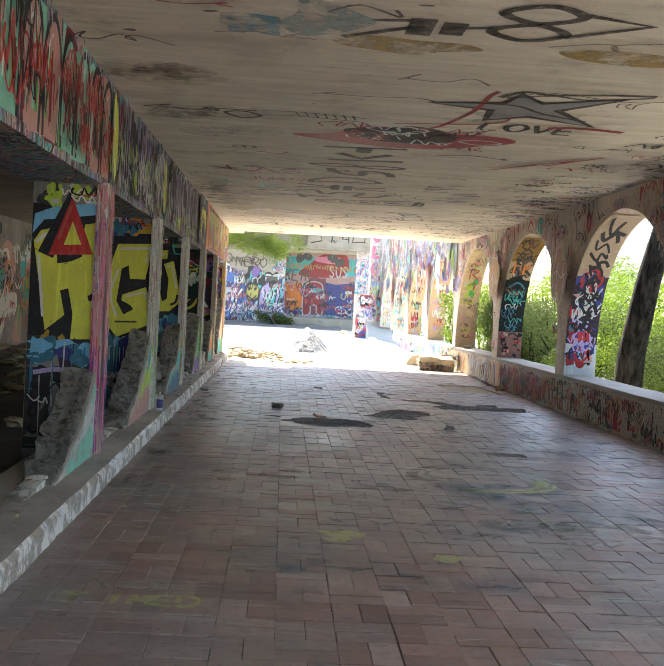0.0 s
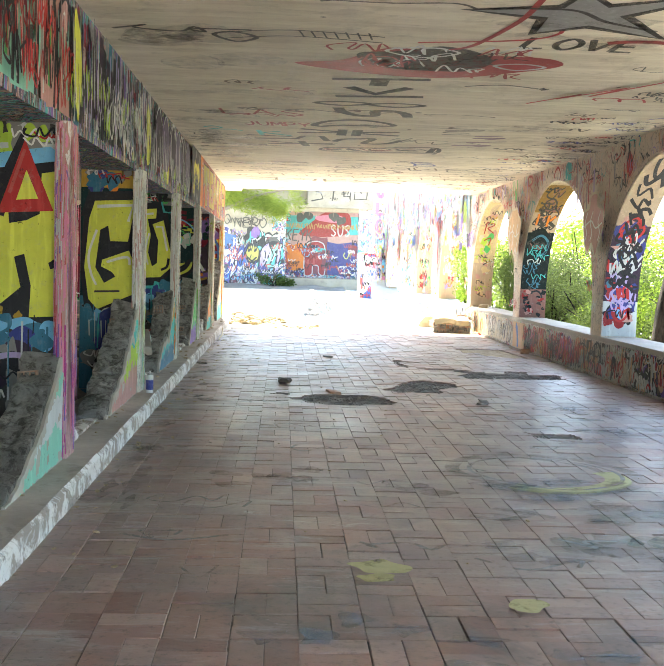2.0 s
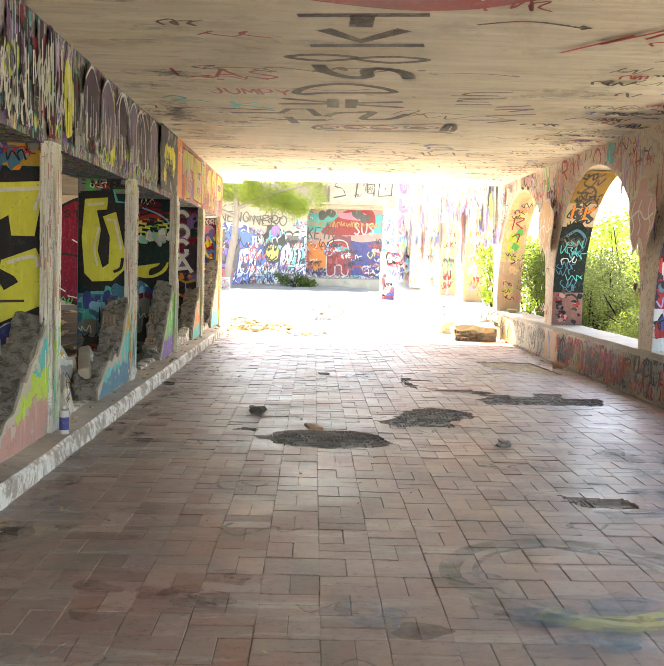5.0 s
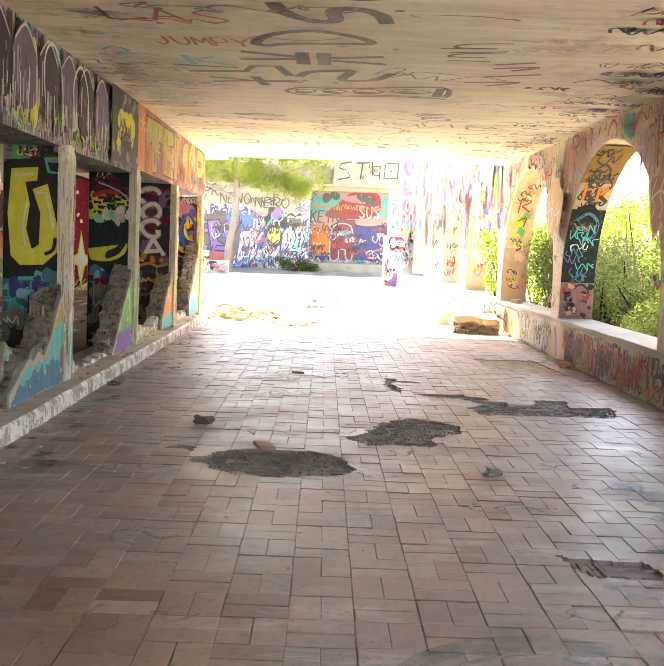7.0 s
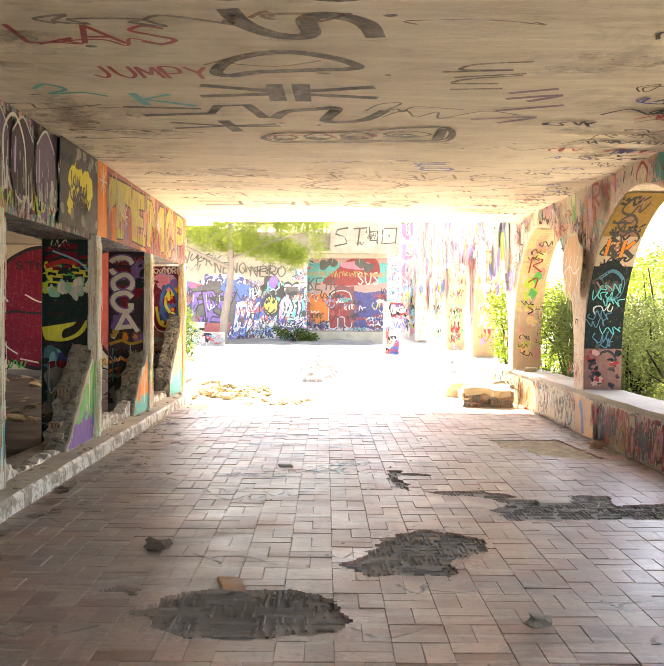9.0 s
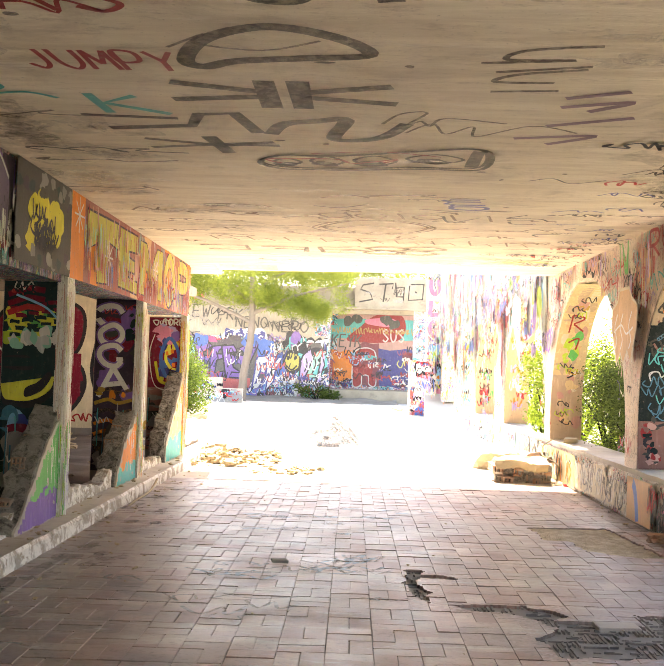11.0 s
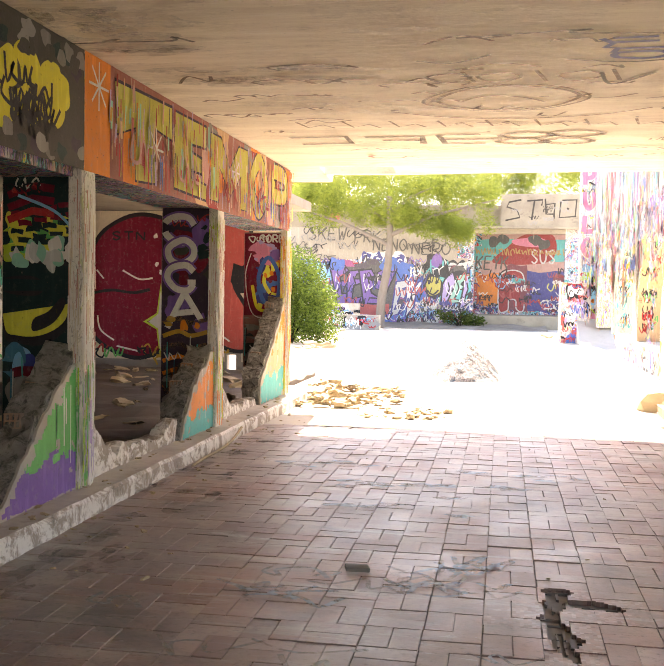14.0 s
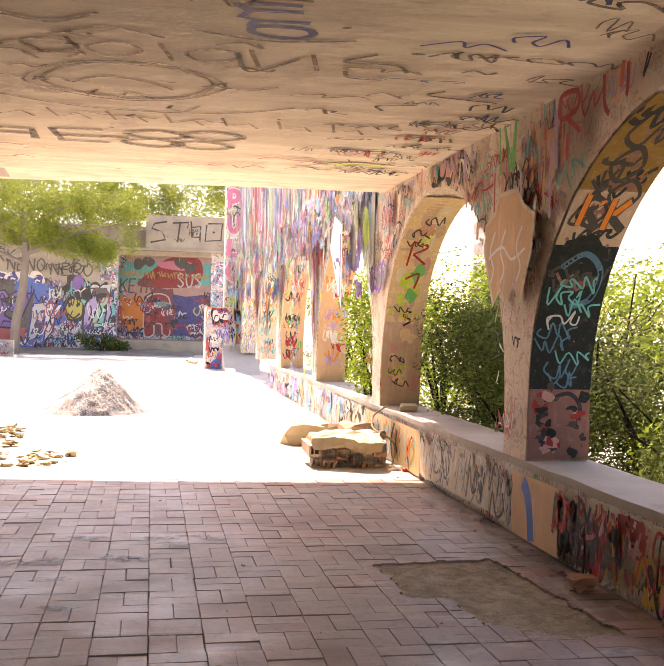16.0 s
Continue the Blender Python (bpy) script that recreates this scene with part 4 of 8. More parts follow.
s.fill(within([(-0.49, 1.94), (-0.26, 1.96), (-0.27, 1.84), (-0.37, 1.83), (-0.33, 1.64), (-0.36, 1.43), (-0.31, 1.26), (-0.25, 1.3), (-0.24, 1.57), (-0.31, 1.77), (-0.18, 1.82), (-0.07, 1.36), (-0.07, 1.26), (-0.21, 1.13), (-0.41, 1.12), (-0.49, 1.2), (-0.52, 1.56)]), "acid", smooth=False)
s.stroke([(-0.46, 1.88), (-0.3, 1.9)], 0.025, "white", sharp=True)
s.stroke([(-0.27, 1.74), (-0.19, 1.74), (-0.13, 1.45)], 0.025, "white", sharp=True)
s.stroke([(-0.35, 1.66), (-0.39, 1.45), (-0.36, 1.28)], 0.02, "white")
s.stroke([(-0.2, 1.22), (-0.13, 1.26), (-0.11, 1.36)], 0.03, "black")
s.word("NWS", -0.42, 2.05, 0.07, 0.08, 0.018, "black")
mist(s, -0.53, 0.75, -0.08, 1.02, ["sky", "dblue", "navy", "teal"], 16, rs, 0.15)
mist(s, -0.53, 0.2, -0.1, 0.7, ["grime", "dblue", "soot", "grime"], 22, rs, 0.2)
STUBS[4] = s
s = stub_painter(5)
s.rect(-0.555, 0.1, -0.05, 2.15, "dteal", 0, rs, 6, 12)
s.fill(within([(-0.54, 1.68), (-0.3, 1.76), (-0.1, 1.66), (-0.06, 1.4), (-0.08, 1.2), (-0.25, 1.06), (-0.45, 1.06), (-0.55, 1.14)]), "black")
s.fill(within([(-0.545, 1.62), (-0.3, 1.7), (-0.13, 1.6), (-0.1, 1.4), (-0.12, 1.22), (-0.27, 1.12), (-0.45, 1.11), (-0.545, 1.18)]), "acid")
s.fill(within([(-0.55, 1.48), (-0.36, 1.5), (-0.27, 1.45), (-0.3, 1.38), (-0.42, 1.37), (-0.55, 1.4)]), "black")
s.fill([(-0.34, 1.14), (-0.2, 1.2), (-0.12, 1.32), (-0.15, 1.36), (-0.24, 1.27), (-0.34, 1.22)], "black")
mist(s, -0.5, 1.66, -0.1, 1.86, ["acid", "lime", "green", "dteal"], 26, rs, 0.14)
for r in range(5):
    for c in range(4):
        u, v = -0.5 + 0.11 * c + 0.05 * (r % 2), 1.66 + 0.055 * r + 0.02 * c
        s.rect(u, v, min(-0.06, u + 0.09), v + 0.035, "dteal" if r < 3 else "wine", 0.008, rs, 2, 2)
for v in (1.92, 2.0, 2.08):
    s.stroke([(-0.52, v - 0.06), (-0.35, v), (-0.2, v - 0.02)], 0.05, rs.choice(["red", "wine", "dred"]), sharp=True)
mist(s, -0.5, 1.58, -0.08, 1.7, ["chalk", "white", "mint"], 16, rs, 0.1)
s.stroke([(-0.45, 2.02), (-0.2, 1.92), (-0.07, 1.8)], 0.02, "sky")
mist(s, -0.53, 0.82, -0.08, 1.02, ["sky", "dblue", "navy"], 16, rs, 0.16)
s.blob(-0.4, 0.86, 0.2, 0.13, "wine", rs)
s.blob(-0.47, 0.8, 0.1, 0.1, "black", rs)
mist(s, -0.53, 0.15, -0.1, 0.75, ["grime", "soot", "grey"], 22, rs, 0.22)
STUBS[5] = s
s = stub_painter(6)
s.rect(-0.555, 0.2, -0.05, 2.4, "plum", 0, rs, 6, 10)
mist(s, -0.5, 1.1, -0.1, 2.1, ["plum", "purple", "soot", "wine"], 20, rs, 0.2)
COCA = [[(-0.24, 2.04), (-0.3, 2.11), (-0.42, 2.12), (-0.53, 2.06), (-0.52, 1.96), (-0.42, 1.88), (-0.33, 1.88)],
        [(-0.35, 1.9), (-0.25, 1.84), (-0.25, 1.74), (-0.36, 1.67), (-0.47, 1.71), (-0.49, 1.82)],
        [(-0.24, 1.6), (-0.32, 1.66), (-0.46, 1.63), (-0.5, 1.54), (-0.42, 1.44), (-0.3, 1.42), (-0.24, 1.48)]]
for pts, closed in zip(COCA, (False, True, False)):
    s.stroke(pts, 0.1, "purple", closed)
    s.stroke(pts, 0.062, "chalkwhite", closed)
s.stroke([(-0.3, 1.5), (-0.22, 1.5)], 0.05, "chalkwhite", sharp=True)
for pts in ([(-0.5, 1.06), (-0.33, 1.4)], [(-0.33, 1.4), (-0.16, 1.14)], [(-0.42, 1.2), (-0.24, 1.22)]):
    s.stroke(pts, 0.06, "chalkwhite", sharp=True)
mist(s, -0.16, 1.7, -0.07, 2.02, ["green", "dteal"], 7, rs, 0.08)
for i in range(7):
    v = 0.38 + i * 0.12
    s.stroke([(-0.54, v), (-0.38, v + 0.05), (-0.26, v + 0.01), (-0.1, v + 0.05)], 0.04, rs.choice(["ochre", "orange", "brown"]))
mist(s, -0.5, 1.05, -0.2, 1.18, ["orange", "ochre"], 5, rs, 0.07)
mist(s, -0.5, 0.2, -0.1, 0.7, ["soot", "brown", "grime"], 12, rs, 0.18)
STUBS[6] = s
s = stub_painter(7)
s.rect(-0.555, 1.1, -0.05, 2.15, "wine", 0, rs, 6, 8)
s.word("CORE", -0.36, 2.04, 0.065, 0.09, 0.02, "white")
s.stroke([(-0.47, 2.05), (-0.5, 2.1), (-0.46, 2.11), (-0.42, 2.1), (-0.44, 2.04)], 0.016, "white", True)
mist(s, -0.4, 1.8, -0.12, 1.98, ["lilac", "pink", "purple"], 16, rs, 0.16)
mist(s, -0.36, 1.2, -0.12, 1.8, ["navy", "blue", "orange", "acid"], 18, rs, 0.12)
s.stroke([(-0.25, 1.85), (-0.37, 1.6), (-0.3, 1.3), (-0.14, 1.3), (-0.11, 1.62)], 0.05, "blue", True)
s.stroke([(-0.25, 1.75), (-0.3, 1.55), (-0.22, 1.4)], 0.045, "acid")
s.stroke([(-0.45, 1.5), (-0.38, 1.22), (-0.2, 1.18), (-0.1, 1.24)], 0.04, "yellow")
for u, v in ((-0.2, 1.65), (-0.28, 1.62), (-0.18, 1.45)):
    s.blob(u, v, 0.05, 0.06, rs.choice(["orange", "pink"]), rs)
s.rect(-0.555, 0.2, -0.05, 1.12, "dclay", 0, rs, 6, 6)
mist(s, -0.5, 0.3, -0.1, 1.05, ["soot", "brown", "grime"], 14, rs, 0.2)
s.stroke([(-0.47, 1.9), (-0.54, 1.6), (-0.45, 1.15), (-0.2, 1.08)], 0.014, "white")
STUBS[7] = s
for k, s in STUBS.items():
    # bare grey plaster and drips under the letters, small tags between them
    for _ in range(10):
        s.blob(rs.uniform(-0.5, -0.1), rs.uniform(0.15, 0.55), 0.24, 0.3, rs.choice(["grime", "grime", "soot"]), rs, 9, 0.4)
    for _ in range(12):
        u, v = rs.uniform(-0.55, -0.06), rs.uniform(0.7, 1.0)
        s.stroke([(u, v), (u + rs.uniform(-0.01, 0.01), v - rs.uniform(0.1, 0.45))], rs.uniform(0.005, 0.014), rs.choice(["black", "teal", "chalk", "dblue"]), sharp=True)
    for _ in range(7):
        s.squiggle(rs.uniform(-0.48, -0.12), rs.choice([rs.uniform(0.3, 0.85), rs.uniform(2.02, 2.12)]), 0.16, 0.08, rs.choice(["black", "white", "red"]), 0.012, rs, 6)
for k, s in STUBS.items():
    s.done(STUB_OBS[k], "spray-painted lettering")

# beam paint along the corridor
B = Painter(lambda u, v, o: (-0.06 + o, u, v), ok=lambda u, v: 2.175 <= v <= CEIL - 0.002 and u < 21.4)
rb = random.Random(21)
for _ in range(18):
    u = rb.uniform(2.6, 5.8)
    B.blob(u, rb.uniform(2.3, 2.8), 0.5, 0.7, rb.choice(["mint", "rose", "rose", "green", "wine", "rose"]), rb)
for i in range(8):
    u = 2.6 + i * 0.44
    arch = [(u, 2.2), (u - 0.02, 2.7), (u + 0.18, 2.9), (u + 0.36, 2.7), (u + 0.34, 2.2)]
    B.fill(arch, rb.choice(["mint", "rose", "rose", "coral", "mint"]))
    for _ in range(3):
        B.stroke([(u + rb.uniform(0.05, 0.28), 2.7), (u + rb.uniform(0.05, 0.28), 2.3)], 0.05, rb.choice(["rose", "green", "mint", "wine"]))
    B.stroke(arch, 0.05, "black")
    B.stroke([(u + 0.07, 2.35), (u + 0.07, 2.7), (u + 0.16, 2.8)], 0.022, "white")
    B.squiggle(u + 0.2, 2.45, 0.22, 0.3, "dred", 0.025, rb, 5)
for _ in range(520):
    u, v = rb.uniform(5.9, 13.7), rb.uniform(2.3, 2.95)
    B.stroke([(u, v), (u + rb.uniform(-0.03, 0.03), v - rb.uniform(0.1, 0.5))], rb.uniform(0.02, 0.14), rb.choice(["plum", "plum", "purple", "black", "soot", "grey", "dblue", "wine", "plum", "black"]), sharp=True)
for _ in range(60):
    B.squiggle(rb.uniform(6, 13.6), rb.uniform(2.2, 2.6), rb.uniform(0.2, 0.5), 0.25, rb.choice(["white", "black", "chalk", "black", "lime"]), 0.025, rb, rb.randint(5, 9))
for u in (6.1, 9.4, 11.0):
    B.blob(u, 2.55, 0.25, 0.6, "acid", rb)
for _ in range(34):
    B.drips(rb.uniform(6, 13.6), rb.uniform(2.4, 2.9), 0.5, 4, 0.5, rb.choice(["chalk", "lilac", "black", "white"]), rb, 0.016)
for i in range(6):
    u = 9.9 + i * 0.62
    hump = [(u, 2.35), (u - 0.02, 2.75), (u + 0.24, 2.9), (u + 0.5, 2.75), (u + 0.48, 2.35)]
    B.fill(hump, "lavender" if i % 2 else "plum")
    B.stroke(hump[1:4], 0.022, "chalk")
    B.stroke([(u + 0.06, 2.72), (u + 0.05, 2.45)], 0.03, "lilac", sharp=True)
    B.drips(u + 0.25, 2.42, 0.5, 6, 0.22, rb.choice(["white", "soot", "chalk"]), rb, 0.02)
B.stroke([(11.3, 2.3), (11.25, 2.75), (11.5, 2.9), (11.75, 2.7), (11.8, 2.25)], 0.03, "white")
B.stroke([(12.2, 2.3), (12.15, 2.7), (12.4, 2.88), (12.65, 2.7), (12.7, 2.3)], 0.03, "white")
for _ in range(170):
    u, v = rb.uniform(2.4, 6.0), rb.uniform(2.3, 2.95)
    B.stroke([(u, v), (u + rb.uniform(-0.02, 0.02), v - rb.uniform(0.08, 0.4))], rb.uniform(0.008, 0.035), rb.choice(["soot", "rose", "chalk", "wine", "mint", "black", "grey"]), sharp=True)
for _ in range(26):
    B.squiggle(rb.uniform(2.6, 5.8), rb.uniform(2.3, 2.8), 0.35, 0.3, rb.choice(["dred", "black", "red"]), 0.02, rb)
for _ in range(420):
    u, v = rb.uniform(5.9, 13.7), rb.uniform(2.22, 2.7)
    B.stroke([(u, v), (u + rb.uniform(-0.01, 0.01), v - rb.uniform(0.04, 0.25))], rb.uniform(0.006, 0.02), rb.choice(["white", "chalk", "chalk", "lilac", "soot", "grey", "black"]), sharp=True)
B.rect(13.6, 2.18, 15.0, 2.94, "soot", 0, rb, 8, 5)
for u, v in ((13.98, 2.4), (14.0, 2.62), (14.2, 2.45), (14.25, 2.68), (14.4, 2.5), (14.5, 2.66), (14.6, 2.5), (14.66, 2.62)):
    B.blob(u, v, 0.3, 0.24, "yellow", rb)
for _ in range(40):
    B.blob(rb.uniform(13.65, 15.1), rb.choice([rb.uniform(2.2, 2.34), rb.uniform(2.76, 2.9)]), 0.14, 0.1, rb.choice(["grime", "soot", "plum", "soot", "dteal", "grey"]), rb)
for _ in range(9):
    B.squiggle(rb.uniform(13.95, 14.65), rb.uniform(2.35, 2.65), 0.3, 0.22, "black", 0.025, rb)
B.rect(15.0, 2.18, 15.42, 2.94, "orange", 0, rb, 3, 5)
B.rect(15.42, 2.18, 21.4, 2.94, "brickred", 0, rb, 30, 5)
for _ in range(30):
    B.blob(rb.uniform(15.5, 22.3), rb.uniform(2.3, 2.85), 0.4, 0.5, rb.choice(["orange", "orange", "dred", "grime", "peach", "rose"]), rb)
LETTERS = [[(15.5, 2.85), (16.69, 2.88), (16.7, 2.63), (16.3, 2.66), (16.3, 2.24), (15.9, 2.22), (15.89, 2.6), (15.54, 2.5)],
           [(16.77, 2.87), (17.63, 2.88), (17.63, 2.7), (17.2, 2.68), (17.2, 2.6), (17.5, 2.58), (17.5, 2.46), (17.2, 2.46), (17.2, 2.38), (17.64, 2.36), (17.64, 2.24), (16.76, 2.26)],
           [(17.78, 2.26), (17.78, 2.86), (18.1, 2.86), (18.42, 2.6), (18.75, 2.87), (19.1, 2.88), (19.12, 2.26), (18.85, 2.26), (18.85, 2.6), (18.45, 2.36), (18.05, 2.6), (18.03, 2.26)]]
for pts in LETTERS:
    B.stroke(pts, 0.045, "plum", True, sharp=True)
    B.fill(pts, "dullacid", smooth=False)
for pts, closed in (([(19.6, 2.84), (19.28, 2.56), (19.6, 2.3), (19.95, 2.56)], True), ([(20.3, 2.26), (20.3, 2.82)], False), ([(20.3, 2.82), (20.9, 2.8), (20.9, 2.58), (20.35, 2.54)], False), ([(20.5, 2.54), (21.1, 2.24)], False)):
    B.stroke(pts, 0.22, "plum", closed)
    B.stroke(pts, 0.17, "dullacid", closed)
for _ in range(90):
    u, v = rb.uniform(15.4, 22.4), rb.uniform(2.35, 2.95)
    B.stroke([(u, v), (u + rb.uniform(-0.02, 0.02), v - rb.uniform(0.08, 0.3))], rb.uniform(0.008, 0.025), rb.choice(["orange", "peach", "lilac", "acid", "dred", "soot"]), sharp=True)
for _ in range(170):
    u, v = rb.uniform(15.4, 21.3), rb.uniform(2.3, 2.95)
    B.stroke([(u, v), (u + rb.uniform(-0.02, 0.02), v - rb.uniform(0.06, 0.3))], rb.uniform(0.006, 0.022), rb.choice(["peach", "cream", "rose", "orange", "rose", "chalk", "dred", "lilac"]), sharp=True)
for u, v in ((15.2, 2.75), (16.3, 2.5), (18.6, 2.6)):
    for i in range(8):
        a = i * math.pi / 4
        B.stroke([(u, v), (u + 0.16 * math.cos(a), v + 0.16 * math.sin(a))], 0.018, "white", sharp=True)
for _ in range(190):
    u, v = rb.uniform(15.4, 21.3), rb.uniform(2.25, 2.93)
    B.stroke([(u, v), (u + rb.uniform(-0.02, 0.02), v - rb.uniform(0.06, 0.26))], rb.uniform(0.008, 0.04), rb.choice(["rose", "coral", "lilac", "peach", "dred", "grey", "ochre", "mint"]), sharp=True)
for u in (16.1, 17.1, 18.3, 19.7, 20.9):
    B.squiggle(u, 2.4, 0.5, 0.3, rb.choice(["rose", "dred", "peach"]), 0.03, rb, 6)
for _ in range(14):
    B.drips(rb.uniform(15.4, 21.3), 2.4, 0.5, 4, 0.25, rb.choice(["blue", "white", "red", "acid"]), rb, 0.018)
B.done(beam, "painted letters and drips, dark purple turning to yellow and orange")

# big painted mouth on the end wall of the rooms
L = Painter(lambda u, v, o: (u, ROOM_END - o, v), ok=lambda u, v: -4.5 <= u <= -1.02 and 0.05 <= v <= 2.78 and not (-2.01 < u < -1.83 and v < 0.33))
rl = random.Random(31)
L.rect(-4.5, 0.2, -1.02, 2.78, "cream", 0, rl, 24, 14)
top_lip = [(-4.42, 1.62), (-4.46, 2.0), (-4.22, 2.42), (-3.67, 2.68), (-3.1, 2.6), (-2.75, 2.35), (-2.85, 1.7), (-3.4, 1.38), (-4.0, 1.36)]
low_lip = [(-4.46, 1.2), (-4.47, 0.72), (-4.12, 0.4), (-3.57, 0.26), (-3.0, 0.5), (-2.7, 1.0), (-2.85, 1.4), (-3.4, 1.4), (-4.1, 1.38)]
corner_lip = [(-2.3, 2.6), (-1.68, 2.52), (-1.66, 1.97), (-1.93, 1.57), (-1.6, 0.95), (-1.6, 0.5), (-1.86, 0.42), (-2.2, 0.6), (-2.5, 1.2), (-2.4, 2.0)]
for pts, colour in ((low_lip, "wine"), (top_lip, "wine"), (corner_lip, "coral")):
    L.stroke(pts, 0.14, "black", True)
    L.fill(pts, colour)
L.rect(-4.43, 0.8, -2.75, 1.62, "wine", 0, rl, 6, 3)
L.stroke([(-4.46, 1.34), (-4.1, 1.4), (-3.7, 1.36), (-3.4, 1.42)], 0.05, "black")
L.fill([(-1.9, 1.9), (-1.62, 1.8), (-1.6, 1.4), (-1.78, 1.38), (-1.95, 1.58)], "black", smooth=False)
for pts in ([(-3.9, 1.75), (-3.6, 1.6), (-3.35, 1.62)], [(-4.38, 1.75), (-4.25, 1.6)], [(-4.36, 0.95), (-4.3, 0.7), (-4.05, 0.52)], [(-4.0, 0.42), (-3.6, 0.34)], [(-2.2, 0.72), (-1.95, 0.55)]):
    L.stroke(pts, 0.03, "white")
for u, v in ((-3.28, 1.86), (-3.2, 1.72), (-3.3, 2.35)):
    L.blob(u, v, 0.07, 0.08, "white", rl)
L.stroke([(-3.2, 1.5), (-3.24, 1.0), (-3.48, 0.86), (-3.24, 0.74), (-3.2, 0.25), (-3.14, 0.74), (-2.95, 0.86), (-3.14, 1.0)], 0.07, "lime", True, sharp=True)
L.fill([(-3.2, 1.4), (-3.24, 1.0), (-3.42, 0.86), (-3.24, 0.74), (-3.2, 0.35), (-3.14, 0.74), (-3.0, 0.86), (-3.14, 1.0)], "chalk", smooth=False)
L.word("STN", -4.1, 2.28, 0.16, 0.14, 0.03, "black", 1.1)
for _ in range(12):
    L.squiggle(rl.uniform(-4.4, -1.2), rl.uniform(0.2, 0.4), 0.4, 0.2, rl.choice(["black", "ochre", "green", "dred"]), 0.03, rl)
L.done(ROOM_END_OB, "huge dark red mouth with black outline")

# scrawls on the rooms' back wall
K = Painter(lambda u, v, o: (ROOM_X + o, u, v), ok=lambda u, v: 0.1 < v < 2.78 and not (24.7 < u < 25.35))
for _ in range(40):
    u = rl.uniform(8, 25)
    K.blob(u, rl.uniform(0.8, 2.0), 1.1, 1.1, rl.choice(["cream", "white", "grey", "rose", "teal", "white"]), rl)
K.cover(8, 0.3, 25.3, 2.6, rl, ["white", "teal", "orange", "rose", "black", "green"], 0.7, 0.7, 1.4, 0.035)
K.done(ROOM_BACK_OB, "black, white and teal graffiti")

# streaks of paint down the columns
for k, y in enumerate(COLS):
    if k < 2:
        continue
    rk = random.Random(700 + k)
    low = {2: ["magenta", "pink", "purple"], 3: ["lime", "mint", "chalk"], 4: ["orange", "mint", "teal"], 5: ["lime", "lilac", "green"], 6: ["mint", "orange", "lime"], 7: ["orange", "peach", "yellow"]}[k]
    high = ["rose", "pink", "pink", "coral", "chalk"] if k == 2 else ["rose", "cream", "white", "chalkwhite", "chalkwhite"] if k < 7 else ["orange", "yellow", "peach"]
    for face in (0, 1):
        if face == 0:
            c = Painter(lambda u, v, o: (0.009 + o, y - 0.15 + u, v), ok=lambda u, v: -0.1 < u < 0.1 and 0.12 < v < 2.13)
        else:
            c = Painter(lambda u, v, o: (-0.042 + u * 0.36, y - 0.259 - o, v), ok=lambda u, v: -0.115 < u < 0.115 and 0.12 < v < 2.13)
        for _ in range(240):
            v = rk.uniform(0.2, 2.3)
            u = rk.uniform(-0.11, 0.11)
            c.stroke([(u, v), (u + rk.uniform(-0.012, 0.012), v - rk.uniform(0.05, 0.35))], rk.uniform(0.005, 0.026), rk.choice((low if k == 2 else low + ["white"]) if v < 0.95 else high + ["rose" if k == 2 else "white"]), sharp=True)
        c.done(COLUMN_OBS[k], "runs of old paint", "paint_runs")


# ---- paint on the arcade ----
def wall_free(u, v):
    return arch_z(u) < v or arch_z(u) == 0.0


R = Painter(lambda u, v, o: (WALL_X - 0.013 - o, u, v), ok=lambda u, v: SILL + 0.01 < v < CEIL - 0.01 and wall_free(u, v))
rr = random.Random(41)
R.cover(2.0, 2.2, 21.7, 2.93, rr, ["rose", "coral", "grey", "teal", "cream", "rose", "red", "lilac", "peach"], 0.35, 0.45, 2.2, 0.018)
R.cover(2.0, 0.7, 21.7, 2.3, rr, ["rose", "cream", "grey", "white"], 0.25, 0.3, 0.5, 0.016)
for _ in range(260):
    u, v = rr.uniform(4, 21.7), rr.uniform(2.0, 2.93)
    R.stroke([(u, v), (u + rr.uniform(-0.03, 0.03), v - rr.uniform(0.1, 0.5))], rr.uniform(0.01, 0.06), rr.choice(["rose", "coral", "grey", "cream", "lilac", "dred", "peach", "chalk"]), sharp=True)
for _ in range(6):
    R.stroke([(17.1 + rr.uniform(-0.2, 0.2), 2.9), (17.1 + rr.uniform(-0.2, 0.2), 2.55)], 0.03, "green", sharp=True)
for _ in range(30):
    u = rr.uniform(18.3, 18.8)
    R.stroke([(u, 2.85), (u, 2.3)], 0.04, rr.choice(["lilac", "magenta", "rose"]), sharp=True)
